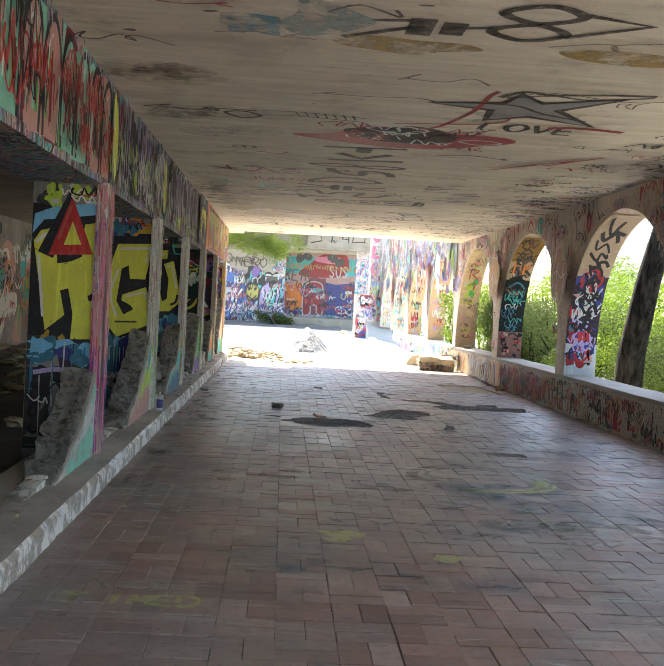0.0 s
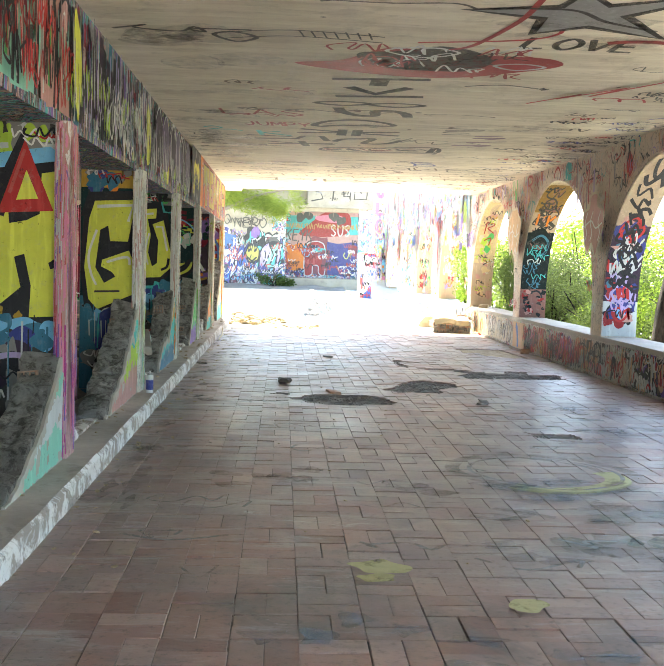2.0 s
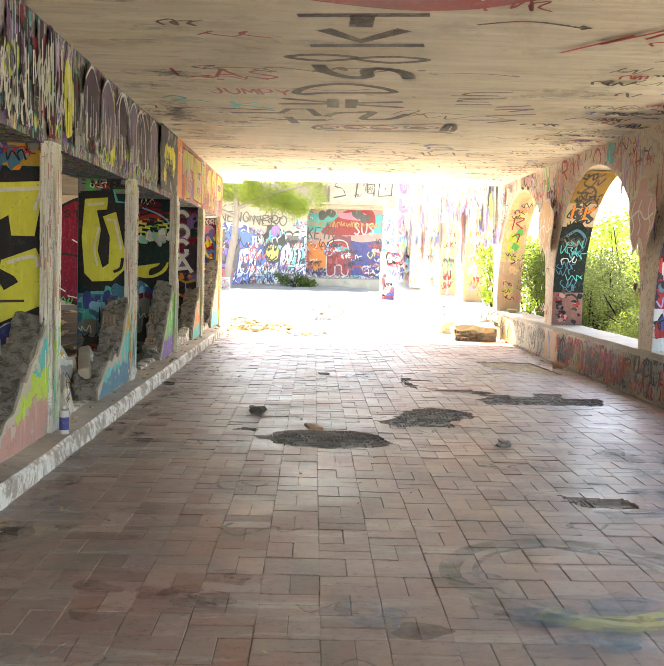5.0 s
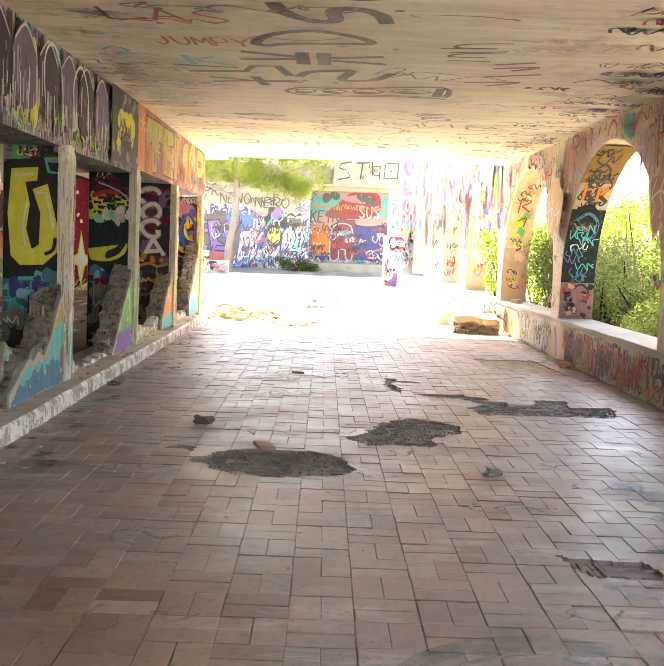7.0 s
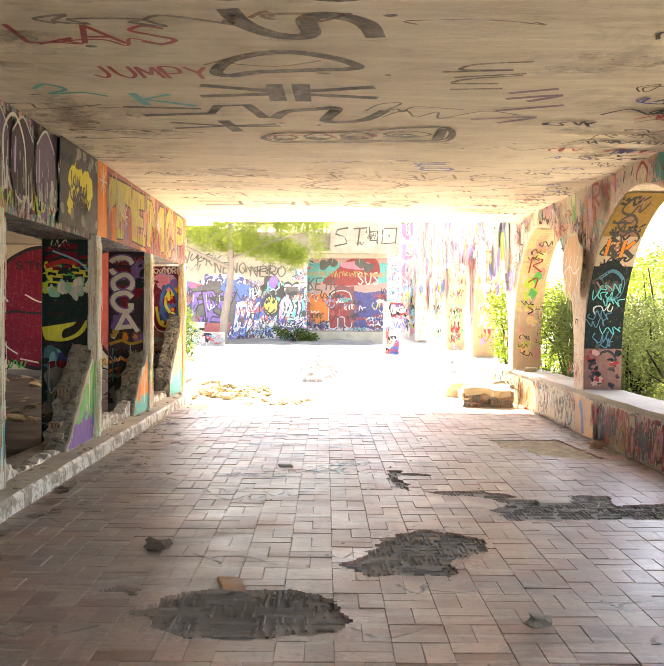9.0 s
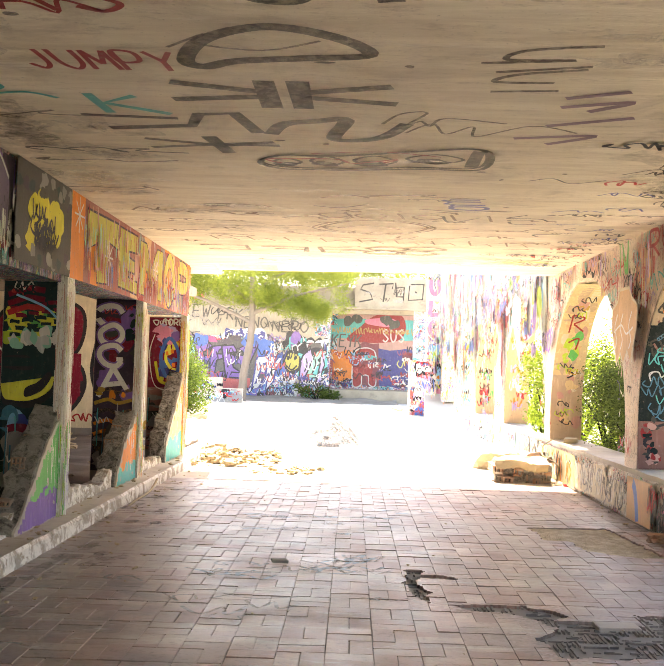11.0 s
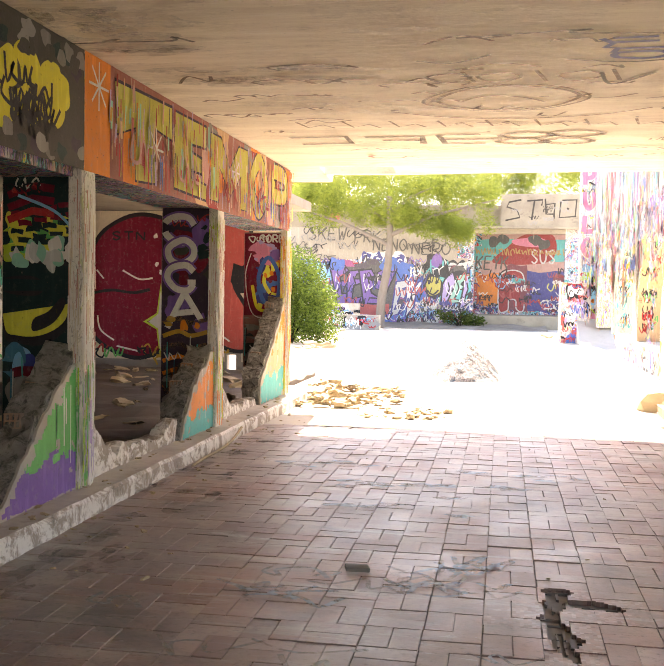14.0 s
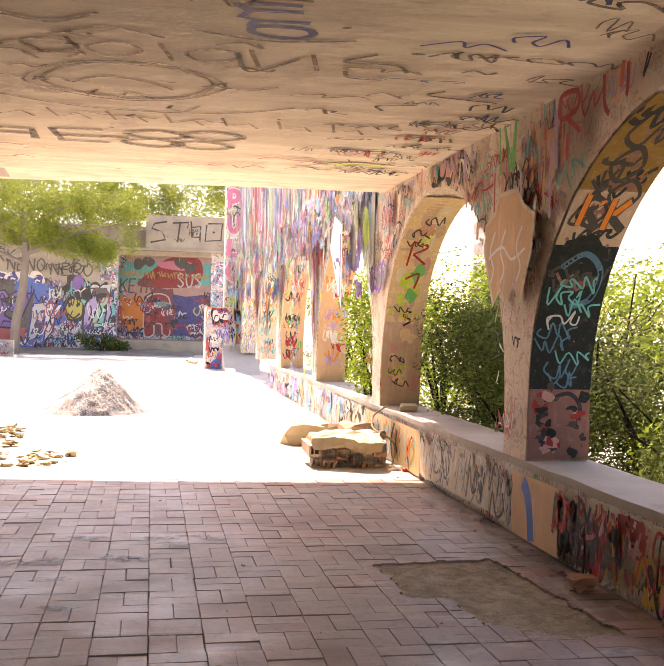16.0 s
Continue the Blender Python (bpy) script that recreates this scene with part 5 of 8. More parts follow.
for k in (-1, 0):
    a = JAMB + k * PERIOD + PIER / 2
    col = {-1: "rose", 0: "peach", 1: "peach"}.get(k, "rose")
    lobes = [(-0.12, 2.36), (0.12, 2.36), (0.2, 2.2), (0.42, 2.12), (0.36, 1.75), (0.2, 1.6), (0.05, 1.72), (-0.12, 1.55), (-0.22, 1.7), (-0.4, 1.95), (-0.38, 2.15), (-0.16, 2.2)]
    if k == 0:
        lobes = [(0.18, 2.4), (-0.18, 2.4), (-0.3, 2.28), (-0.5, 2.2), (-0.46, 1.96), (-0.27, 1.62), (-0.14, 1.74), (0.0, 1.6), (0.12, 1.72), (0.26, 1.6), (0.48, 2.0), (0.46, 2.2), (0.26, 2.28)]
    shape = [(a + u, v) for u, v in lobes]
    R.fill(shape, col, smooth=k != 0)
    R.stroke(shape, 0.035, "cream", True, sharp=k == 0)
    for f in (-0.24, 0.08, 0.3):
        R.stroke([(a + f - 0.05, 2.14), (a + f + 0.05, 2.0), (a + f - 0.03, 1.86), (a + f + 0.04, 1.76)], 0.024, "white")
    R.stroke([(a - 0.35, 1.98), (a - 0.1, 1.92), (a + 0.1, 2.02), (a + 0.38, 1.95)], 0.022, "white")
for u0, ch in ((16.2, "R"), (15.6, "U"), (15.0, "N"), (14.6, "O")):
    for pts, closed in GLYPHS[ch]:
        R.stroke([(u0 - 0.32 * p, 2.62 + 0.26 * q) for p, q in pts], 0.035, "dred", closed)
R.done(wall_right, "faded red, rose and black graffiti")


def soffit(k):
    """Paint on the reveal of an arch whose far side is pier k: u across the wall, v up the curve."""
    a = JAMB + k * PERIOD

    def place(u, v, o):
        if v < SPRING:
            return (WALL_X + u, a - 0.004 - o, v)
        t = min(1.0, (v - SPRING) / RISE)
        c = math.sqrt(max(0.0, 1 - t * t))
        return (WALL_X + u, a - HALF + HALF * c - 0.004 - o * (c + 0.1), v - 0.003 - o * t)

    return Painter(place, ok=lambda u, v: 0.0 <= u <= THICK and SILL + 0.01 < v < SPRING + RISE * 0.995, gap=0.016)


def coat(Pn, v0, v1, colour, n=64):
    Pn.rect(0.004, v0, THICK - 0.004, v1, colour, 0, random, 3, n)


sets = {0: [("dochre", 2.3, 2.7), ("clay", 1.98, 2.32), ("nightteal", 1.0, 2.0), ("dclay", 0.525, 1.02)],
        -1: [("chalk", 0.525, 1.0), ("plum", 0.98, 2.0), ("clay", 1.95, 2.7)],
        1: [("clay", 0.525, 1.5), ("straw", 1.48, 2.7)], 2: [("peach", 0.525, 2.7)], 3: [("peach", 0.525, 2.7)], 4: [("cream", 0.525, 2.7)]}
PAL.update(straw=(0.66, 0.5, 0.28), nightteal=(0.003, 0.011, 0.012))
PAL.update(dochre=(0.3, 0.17, 0.04), clay=(0.5, 0.37, 0.26), dclay=(0.25, 0.12, 0.1))
inks = {0: ["teal", "mint", "chalk", "black", "teal"], -1: ["black", "black", "white", "red", "navy"], 1: ["green", "dred", "black", "brown", "lime"],
        2: ["red", "lilac", "orange", "white"], 3: ["black", "red", "green"], 4: ["orange", "teal", "black"]}
for k, coats in sets.items():
    s = soffit(k)
    for c, v0, v1 in coats:
        coat(s, v0, v1, c)
    if k == 0:
        for _ in range(26):
            s.squiggle(rr.uniform(0.12, 0.34), rr.uniform(1.72, 2.66), 0.2, rr.uniform(0.05, 0.16), rr.choice(["soot", "black", "dclay"]), 0.02, rr, 5)
        for u, v in ((0.16, 2.2), (0.32, 2.3), (0.22, 2.45)):
            s.stroke([(u - 0.1, v), (u, v + 0.08), (u + 0.1, v), (u, v - 0.08)], 0.022, "soot", True)
        for v in (1.94, 2.0):
            for _ in range(4):
                s.blob(rr.uniform(0.08, 0.4), v, 0.16, 0.12, "nightteal", rr)
        for pts in ([(0.1, 2.12), (0.1, 2.3)], [(0.1, 2.3), (0.22, 2.26), (0.12, 2.2)], [(0.14, 2.2), (0.24, 2.1)], [(0.28, 2.1), (0.28, 2.28)], [(0.3, 2.18), (0.4, 2.28)], [(0.3, 2.18), (0.42, 2.1)]):
            s.stroke(pts, 0.05, "soot", sharp=True)
            s.stroke(pts, 0.038, "orange", sharp=True)
        for c, w in (("dblue", 0.04), ("nightteal", 0.02)):
            s.stroke([(0.1, 1.86), (0.24, 1.95), (0.38, 1.84), (0.36, 1.66), (0.22, 1.6)], w, c)
        s.blob(0.26, 1.76, 0.03, 0.03, "red", rr)
        for i in range(9):
            s.squiggle(rr.uniform(0.13, 0.33), 1.08 + 0.085 * i, 0.24, 0.14, rr.choice(["teal", "chalk", "teal", "dblue"]), 0.013, rr)
        s.rect(0.06, 0.72, 0.14, 0.86, "black", 0.012, rr, 2, 2)
        s.stroke([(0.18, 0.96), (0.3, 0.99), (0.38, 0.9), (0.36, 0.74)], 0.03, "black")
        for _ in range(46):
            s.blob(rr.uniform(0.04, 0.42), rr.uniform(0.56, 1.04), rr.uniform(0.03, 0.09), rr.uniform(0.03, 0.08), rr.choice(["dred", "dclay", "soot", "rose", "black", "nightteal"]), rr, 9, 0.4)
    elif k == -1:
        for _ in range(70):
            v = rr.uniform(0.72, 2.1)
            s.blob(rr.uniform(0.06, 0.4), v, rr.uniform(0.06, 0.2), rr.uniform(0.06, 0.2), rr.choice(["navy", "black", "dred", "plum", "dblue", "black", "rose"]), rr, 9, 0.35)
        for v, r, c in ((0.82, 0.1, "red"), (1.08, 0.12, "lilac"), (1.9, 0.15, "red"), (1.4, 0.12, "chalk")):
            s.stroke([(0.23 - r, v), (0.23, v + r), (0.23 + r, v), (0.23, v - r)], 0.03, c, True)
        s.blob(0.23, 0.82, 0.12, 0.12, "sky", rr)
        for i in range(22):
            s.squiggle(rr.uniform(0.13, 0.33), rr.uniform(0.8, 2.0), 0.24, 0.2, rr.choice(["navy", "black", "lilac", "black", "chalk", "red"]), rr.uniform(0.014, 0.03), rr)
        for i in range(13):
            s.squiggle(rr.uniform(0.18, 0.3), 1.25 + i * 0.11, rr.uniform(0.18, 0.3), rr.uniform(0.12, 0.24), "black", rr.uniform(0.03, 0.05), rr, 4)
    else:
        if k == 1:
            for _ in range(60):
                s.blob(rr.uniform(0.08, 0.38), rr.uniform(0.7, 2.6), rr.uniform(0.1, 0.25), rr.uniform(0.1, 0.3), rr.choice(["clay", "straw", "peach", "cream", "rose", "clay"]), rr, 9, 0.4)
            for _ in range(9):
                s.blob(rr.uniform(0.1, 0.34), rr.uniform(1.65, 2.05), 0.12, 0.16, rr.choice(["lime", "green", "straw"]), rr, 9, 0.4)
            for pts in ([(0.14, 2.1), (0.14, 2.34)], [(0.14, 2.34), (0.32, 2.3), (0.18, 2.22)], [(0.18, 2.22), (0.34, 2.12)], [(0.16, 1.96), (0.3, 2.02), (0.28, 1.86)], [(0.3, 1.6), (0.2, 1.56), (0.3, 1.5), (0.22, 1.44)]):
                s.stroke(pts, 0.024, "dred" if pts[0][1] > 1.8 else "black")
            for _ in range(14):
                s.squiggle(rr.uniform(0.13, 0.33), rr.choice([rr.uniform(0.7, 1.1), rr.uniform(2.3, 2.6), rr.uniform(1.2, 1.7)]), 0.18, 0.1, rr.choice(["brown", "soot", "lime", "ochre"]), 0.014, rr, 6)
        else:
            for _ in range(22):
                s.squiggle(rr.uniform(0.13, 0.33), rr.uniform(0.7, 2.6), 0.2, 0.2, rr.choice(inks[k]), rr.uniform(0.014, 0.026), rr)
        if k == 2:
            s.fill([(0.3, 2.12), (0.38, 2.2), (0.36, 2.26), (0.3, 2.22), (0.24, 2.26), (0.22, 2.2)], "lilac")
    s.done(wall_right if k < 2 else wall_yard, "painted arch reveal")

# parapet paint
V = Painter(lambda u, v, o: (WALL_X - 0.013 - o, u, v), ok=lambda u, v: 0.01 < v < SILL - 0.055)
V.cover(2.0, 0.02, 16.5, 0.52, rr, ["chalk", "white", "cream", "coral", "red", "pink", "soot", "peach"], 0.8, 0.32, 2.4, 0.022)
V.cover(16.5, 0.02, 21.7, 0.52, rr, ["cream", "peach", "orange", "chalk", "teal", "white"], 1.3, 0.3, 2.0, 0.018)
for _ in range(330):
    u, v = rr.uniform(3.0, 15.5), rr.uniform(0.1, 0.52)
    V.stroke([(u, v), (u + rr.uniform(-0.06, 0.06), v - rr.uniform(0.06, 0.3))], rr.uniform(0.012, 0.05), rr.choice(["black", "black", "soot", "cream", "chalk", "peach", "dred"] if u < 13 else ["red", "dred", "cream", "black", "rose", "chalk"]), sharp=True)
V.rect(16.1, 0.02, 16.9, 0.45, "peach", 0, rr, 6, 4)
V.stroke([(16.72, 0.42), (16.62, 0.34), (16.56, 0.2), (16.53, 0.03)], 0.11, "blue")
V.stroke([(16.55, 0.44), (16.46, 0.3), (16.42, 0.03)], 0.08, "peach")
V.rect(17.0, 0.05, 19.3, 0.45, "cream", 0.02, rr, 12, 4)
for _ in range(46):
    V.squiggle(rr.uniform(17.0, 19.3), rr.uniform(0.14, 0.36), 0.24, 0.3, rr.choice(["grey", "white", "chalk", "soot", "grey"]), rr.uniform(0.012, 0.03), rr, 4)
V.rect(19.3, 0.02, 21.7, 0.45, "straw", 0, rr, 10, 3)
for _ in range(60):
    u = rr.uniform(19.35, 21.65)
    V.stroke([(u, rr.uniform(0.03, 0.15)), (u + rr.uniform(-0.12, 0.12), 0.22), (u + rr.uniform(-0.1, 0.1), rr.uniform(0.3, 0.44))], rr.uniform(0.015, 0.06), rr.choice(["orange", "orange", "ochre", "cream", "grey", "chalk", "mint", "soot"]))
for _ in range(60):
    u = rr.uniform(13.2, 16.2)
    V.squiggle(u, rr.uniform(0.12, 0.36), 0.2, 0.34, rr.choice(["black", "soot", "red", "pink", "ochre", "black"]), rr.uniform(0.015, 0.035), rr, 4)
V.done(PARAPET_OB, "graffiti tags in black, red and cream")
V = Painter(lambda u, v, o: (WALL_X - 0.013 - o, u, v), ok=lambda u, v: 0.01 < v < SILL - 0.055)
V.cover(21.8, 0.02, 32.0, 0.52, rr, ["white", "chalk", "pink", "sky", "lilac", "cream", "peach"], 1.5, 0.4, 0.8, 0.02)
V.done(PARAPET_YARD_OB, "pastel drips")

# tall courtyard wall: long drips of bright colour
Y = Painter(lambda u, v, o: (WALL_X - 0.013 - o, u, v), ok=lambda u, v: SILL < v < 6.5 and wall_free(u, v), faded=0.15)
ry = random.Random(51)
bright = ["pink", "sky", "lime", "chalk", "lilac", "yellow", "orange", "teal", "red", "purple", "chalk", "blue", "grey"]
ZONES = ["white", "chalk", "pink", "white", "lilac", "sky", "chalk", "lime", "sky", "white", "purple", "white", "red", "coral", "white", "pink", "chalk", "teal"]
for _ in range(420):
    u, v = ry.uniform(21.8, 40.4), ry.uniform(2.6, 6.4)
    k = int((u * 1.9 + 1.5 * noise.noise(Vector((u * 2, v * 0.4, 3)))) % len(ZONES))
    Y.stroke([(u, v), (u + ry.uniform(-0.06, 0.06), v - ry.uniform(0.6, 2.2))], ry.uniform(0.08, 0.26), ZONES[k], sharp=True)
for _ in range(1500):
    u, v = ry.uniform(21.8, 40.4), ry.uniform(1.6, 6.3)
    k = int((u * 1.9 + 2.2 * noise.noise(Vector((u * 2, v * 0.4, 9)))) % len(ZONES))
    Y.stroke([(u, v), (u + ry.uniform(-0.05, 0.05), v - ry.uniform(0.3, 1.6))], ry.uniform(0.012, 0.05), ry.choice([ZONES[k], ZONES[k], "white", ry.choice(bright)]), sharp=True)
Y.cover(21.8, 2.4, 40.4, 5.0, ry, bright, 0.12, 0.6, 0.7, 0.03)
Y.cover(21.8, 0.6, 40.4, 3.2, ry, bright + ["white", "cream"], 0.9, 0.32, 3.0, 0.02)
for _ in range(160):
    Y.squiggle(ry.uniform(21.8, 40.4), ry.uniform(0.7, 4.5), 0.3, 0.5, ry.choice(["black", "dred", "navy", "green", "black"]), 0.03, ry, 7)
Y.fill([(21.2 + 0.55, 1.6), (22.3, 1.5), (22.6, 2.4), (22.3, 2.75), (21.8, 2.6)], "white", smooth=False)
for i in range(5):
    Y.stroke([(21.85 + i * 0.15, 1.75), (21.9 + i * 0.15, 2.5)], 0.06, "navy", sharp=True)
    Y.stroke([(21.85 + i * 0.15, 2.1 + 0.1 * (i % 2)), (22.0 + i * 0.15, 2.2)], 0.05, "navy", sharp=True)
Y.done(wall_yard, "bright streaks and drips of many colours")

# end pier with pink letters
E1 = Painter(lambda u, v, o: (u, 40.4 - o, v), ok=lambda u, v: 4.97 <= u <= 6.1 and 0 < v < 6.5)
E1.cover(4.97, 0.1, 6.1, 2.6, ry, ["red", "lime", "orange", "pink", "white", "sky"], 1.5, 0.5, 1.5, 0.04)
E1.cover(4.97, 2.6, 6.1, 6.3, ry, ["chalk", "grey", "white"], 0.6, 0.5, 0.8, 0.03)
for i, ch in enumerate("PULO"):
    for col, wd in (("white", 0.2), ("pink", 0.14)):
        for pts, closed in GLYPHS[ch]:
            E1.stroke([(5.06 + 0.3 * p, 4.85 - 0.72 * i + 0.5 * q) for p, q in pts], wd, col, closed)
E1.done(END_PIER_OB, "pink bubble letters one above another")

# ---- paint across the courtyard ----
# faded here dulls the paint as haze and shade would
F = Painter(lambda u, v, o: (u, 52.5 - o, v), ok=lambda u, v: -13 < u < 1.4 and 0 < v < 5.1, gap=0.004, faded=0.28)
rf = random.Random(61)
PAL.update(mustard=(0.5, 0.44, 0.05), dust=(0.42, 0.37, 0.29))
F.rect(-13, 2.9, 1.4, 4.3, "dust", 0, rf, 20, 6)
F.rect(-0.9, 0.3, 1.4, 3.0, "dust", 0, rf, 8, 8)
F.cover(-9, 0.2, 1.3, 2.9, rf, ["blue", "navy", "sky", "purple", "plum", "wine", "teal", "black", "soot", "black", "chalk"], 1.5, 0.75, 1.2, 0.05)
F.piece(-6.0, 2.2, 2.6, 1.2, rf, ("navy", "sky", "white"))
F.piece(-3.0, 1.9, 3.4, 1.9, rf, ("plum", "magenta", "lilac"))
F.piece(0.5, 1.7, 1.6, 1.5, rf, ("black", "teal", "mint"))
for u, v in ((-2.2, 2.4), (-1.6, 2.2)):
    F.blob(u, v, 0.8, 1.0, "blue", rf)
F.blob(-0.35, 1.75, 0.85, 1.0, "black", rf, 10, 0.15)
F.blob(-0.35, 1.75, 0.7, 0.8, "mustard", rf, 10, 0.15)
F.stroke([(-0.6, 1.6), (-0.35, 1.4), (-0.1, 1.6)], 0.07, "black")
F.blob(-0.52, 1.95, 0.14, 0.2, "black", rf)
F.blob(-0.18, 1.95, 0.14, 0.2, "black", rf)
F.word("SKEW", -5.9, 3.75, 0.34, 0.55, 0.06, "soot", 1.0, 0.15)
F.word("PRK", -3.85, 3.65, 0.32, 0.5, 0.06, "soot", 1.0, 0.15)
F.word("NENO", -3.0, 3.3, 0.3, 0.5, 0.06, "soot", 1.0, 0.1)
F.word("NERO", -1.3, 3.15, 0.34, 0.5, 0.06, "soot", 1.0, 0.1)
for _ in range(26):
    F.squiggle(rf.uniform(-8, 1), rf.uniform(2.7, 4.2), 0.9, 0.4, rf.choice(["soot", "black", "grey"]), 0.04, rf)
F.blob(-4.8, 4.75, 0.6, 0.4, "coral", rf)


def wild(Pn, u, v, w, h, rnd, fills, edge="black", letters=5):
    """Interlocking angular lettering: outlined slanted shapes with bars and highlights."""
    for i in range(letters):
        cu, bw = u + w * ((i + 0.5) / letters - 0.5), w / letters * 0.78
        lean, flip = rnd.uniform(-0.3, 0.5), rnd.choice((-1, 1))
        outline = rnd.choice((((-0.7, -1), (-0.1, -0.8), (0.05, -0.2), (0.3, -0.95), (0.75, -0.7), (0.5, 0.2), (0.8, 0.9), (0.1, 0.75), (-0.05, 0.2), (-0.35, 1), (-0.8, 0.7), (-0.5, -0.1)),
                              ((-0.6, -1), (0.7, -0.9), (0.9, -0.5), (-0.1, -0.55), (0.0, -0.1), (0.6, 0.0), (0.7, 0.35), (0.05, 0.4), (0.1, 0.6), (0.9, 0.7), (0.6, 1.0), (-0.7, 0.95)),
                              ((-0.8, -0.6), (-0.2, -1), (0.8, -0.6), (0.6, 0.1), (0.9, 0.5), (0.2, 1.0), (-0.6, 0.8), (-0.9, 0.2))))
        shape = [(cu + flip * bw * (a + rnd.uniform(-0.2, 0.2)) + lean * b * h * 0.4, v + h * 0.5 * (b + rnd.uniform(-0.2, 0.2))) for a, b in outline]
        Pn.fill(shape, rnd.choice(fills), smooth=False)
        Pn.stroke(shape, 0.075, edge, True, sharp=True)
        Pn.stroke([(cu - bw * 0.3, v - h * 0.2), (cu + bw * 0.1, v + h * 0.05), (cu - bw * 0.1, v + h * 0.25)], 0.06, edge, sharp=True)
        Pn.stroke([(cu - bw * 0.45, v + h * 0.1), (cu - bw * 0.4, v + h * 0.32)], 0.04, "white", sharp=True)


wild(F, -5.8, 2.3, 2.0, 1.0, rf, ["sky", "sky", "blue"], "navy", 4)
F.rect(-4.75, 0.75, -2.0, 2.6, "soot", 0.1, rf, 6, 4)
wild(F, -3.5, 1.75, 2.5, 1.6, rf, ["purple", "lilac", "coral", "plum", "purple"], "black", 4)
for u, v in ((-4.6, 2.65), (-2.3, 2.7), (-1.5, 2.5)):
    F.blob(u, v, 0.75, 0.6, "blue", rf)
wild(F, -1.55, 1.3, 1.0, 1.6, rf, ["sky", "white", "chalk"], "navy", 2)
wild(F, 0.75, 1.6, 1.2, 1.4, rf, ["teal", "mint", "lilac"], "black", 3)
F.rect(-3.6, 0.45, -2.3, 0.95, "coral", 0.06, rf, 4, 2)
F.blob(-0.35, 1.75, 0.85, 1.0, "black", rf, 10, 0.15)
F.blob(-0.35, 1.75, 0.7, 0.8, "mustard", rf, 10, 0.15)
F.stroke([(-0.6, 1.6), (-0.35, 1.4), (-0.1, 1.6)], 0.07, "black")
F.blob(-0.52, 1.95, 0.14, 0.2, "black", rf)
F.blob(-0.18, 1.95, 0.14, 0.2, "black", rf)
for _ in range(70):
    F.squiggle(rf.uniform(-7, 1.2), rf.uniform(0.4, 2.7), 0.5, 0.5, rf.choice(["black", "black", "white", "navy", "coral"]), 0.045, rf, 5)
for _ in range(30):
    F.squiggle(rf.uniform(-1.2, 1.2), rf.uniform(0.3, 1.2), 0.4, 0.25, rf.choice(["black", "white", "sky", "navy"]), 0.03, rf)
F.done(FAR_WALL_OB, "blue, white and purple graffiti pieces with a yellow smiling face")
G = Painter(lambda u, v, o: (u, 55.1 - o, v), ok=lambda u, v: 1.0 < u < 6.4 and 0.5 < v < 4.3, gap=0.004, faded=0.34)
G.rect(1.0, 0.5, 6.4, 4.3, "rose", 0, rf, 8, 6)
G.rect(1.0, 3.0, 6.4, 4.3, "teal", 0.05, rf, 8, 4)
G.fill([(2.2, 2.9), (2.8, 3.6), (3.6, 4.2), (4.8, 4.2), (5.0, 3.4), (4.4, 2.9)], "dred")
G.blob(3.9, 3.85, 1.6, 0.5, "pink", rf)
for _ in range(3):
    G.word("SUSHO", 3.9, 2.9, 0.3, 0.6, 0.07, "chalk", 1.0)
G.rect(1.5, 1.0, 2.9, 2.4, "orange", 0.1, rf, 4, 4)
G.rect(2.8, 0.7, 3.8, 2.8, "wine", 0.1, rf, 4, 4)
G.rect(3.8, 0.7, 5.9, 2.5, "navy", 0.1, rf, 5, 4)
G.word("KEYK", 1.4, 2.6, 0.3, 0.6, 0.07, "soot", 1.0, 0.2)
for _ in range(4):
    G.blob(rf.uniform(1.5, 6), rf.uniform(3.4, 4.1), 0.5, 0.5, "dteal", rf)
G.fill([(2.5, 0.75), (2.5, 2.1), (2.75, 2.5), (3.3, 2.55), (3.6, 2.2), (3.62, 0.8), (3.3, 0.8), (3.25, 1.2), (2.95, 1.2), (2.9, 0.75)], "dred")
G.stroke([(2.5, 0.75), (2.5, 2.1), (2.75, 2.5), (3.3, 2.55), (3.6, 2.2), (3.62, 0.8), (3.3, 0.8), (3.25, 1.2), (2.95, 1.2), (2.9, 0.75)], 0.06, "chalk", True)
G.blob(3.35, 2.1, 0.6, 0.3, "teal", rf)
for _ in range(14):
    G.squiggle(rf.uniform(1.2, 6), rf.uniform(0.7, 2.6), 0.7, 0.5, rf.choice(["white", "sky", "black", "acid", "coral"]), 0.05, rf)
for i in range(16):
    u = 1.5 + i * 0.26
    G.squiggle(u, 3.4, 0.2, 0.36, "ochre", 0.05, rf, 4)
G.cover(1.1, 0.7, 6.3, 2.4, rf, ["dred", "navy", "coral", "wine"], 0.2, 0.5, 1.0, 0.04)
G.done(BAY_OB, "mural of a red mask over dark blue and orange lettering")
S1 = Painter(lambda u, v, o: (u, 52.15 - o, v), ok=lambda u, v: 2.5 < u < 6.4 and 4.4 < v < 5.74, gap=0.004)
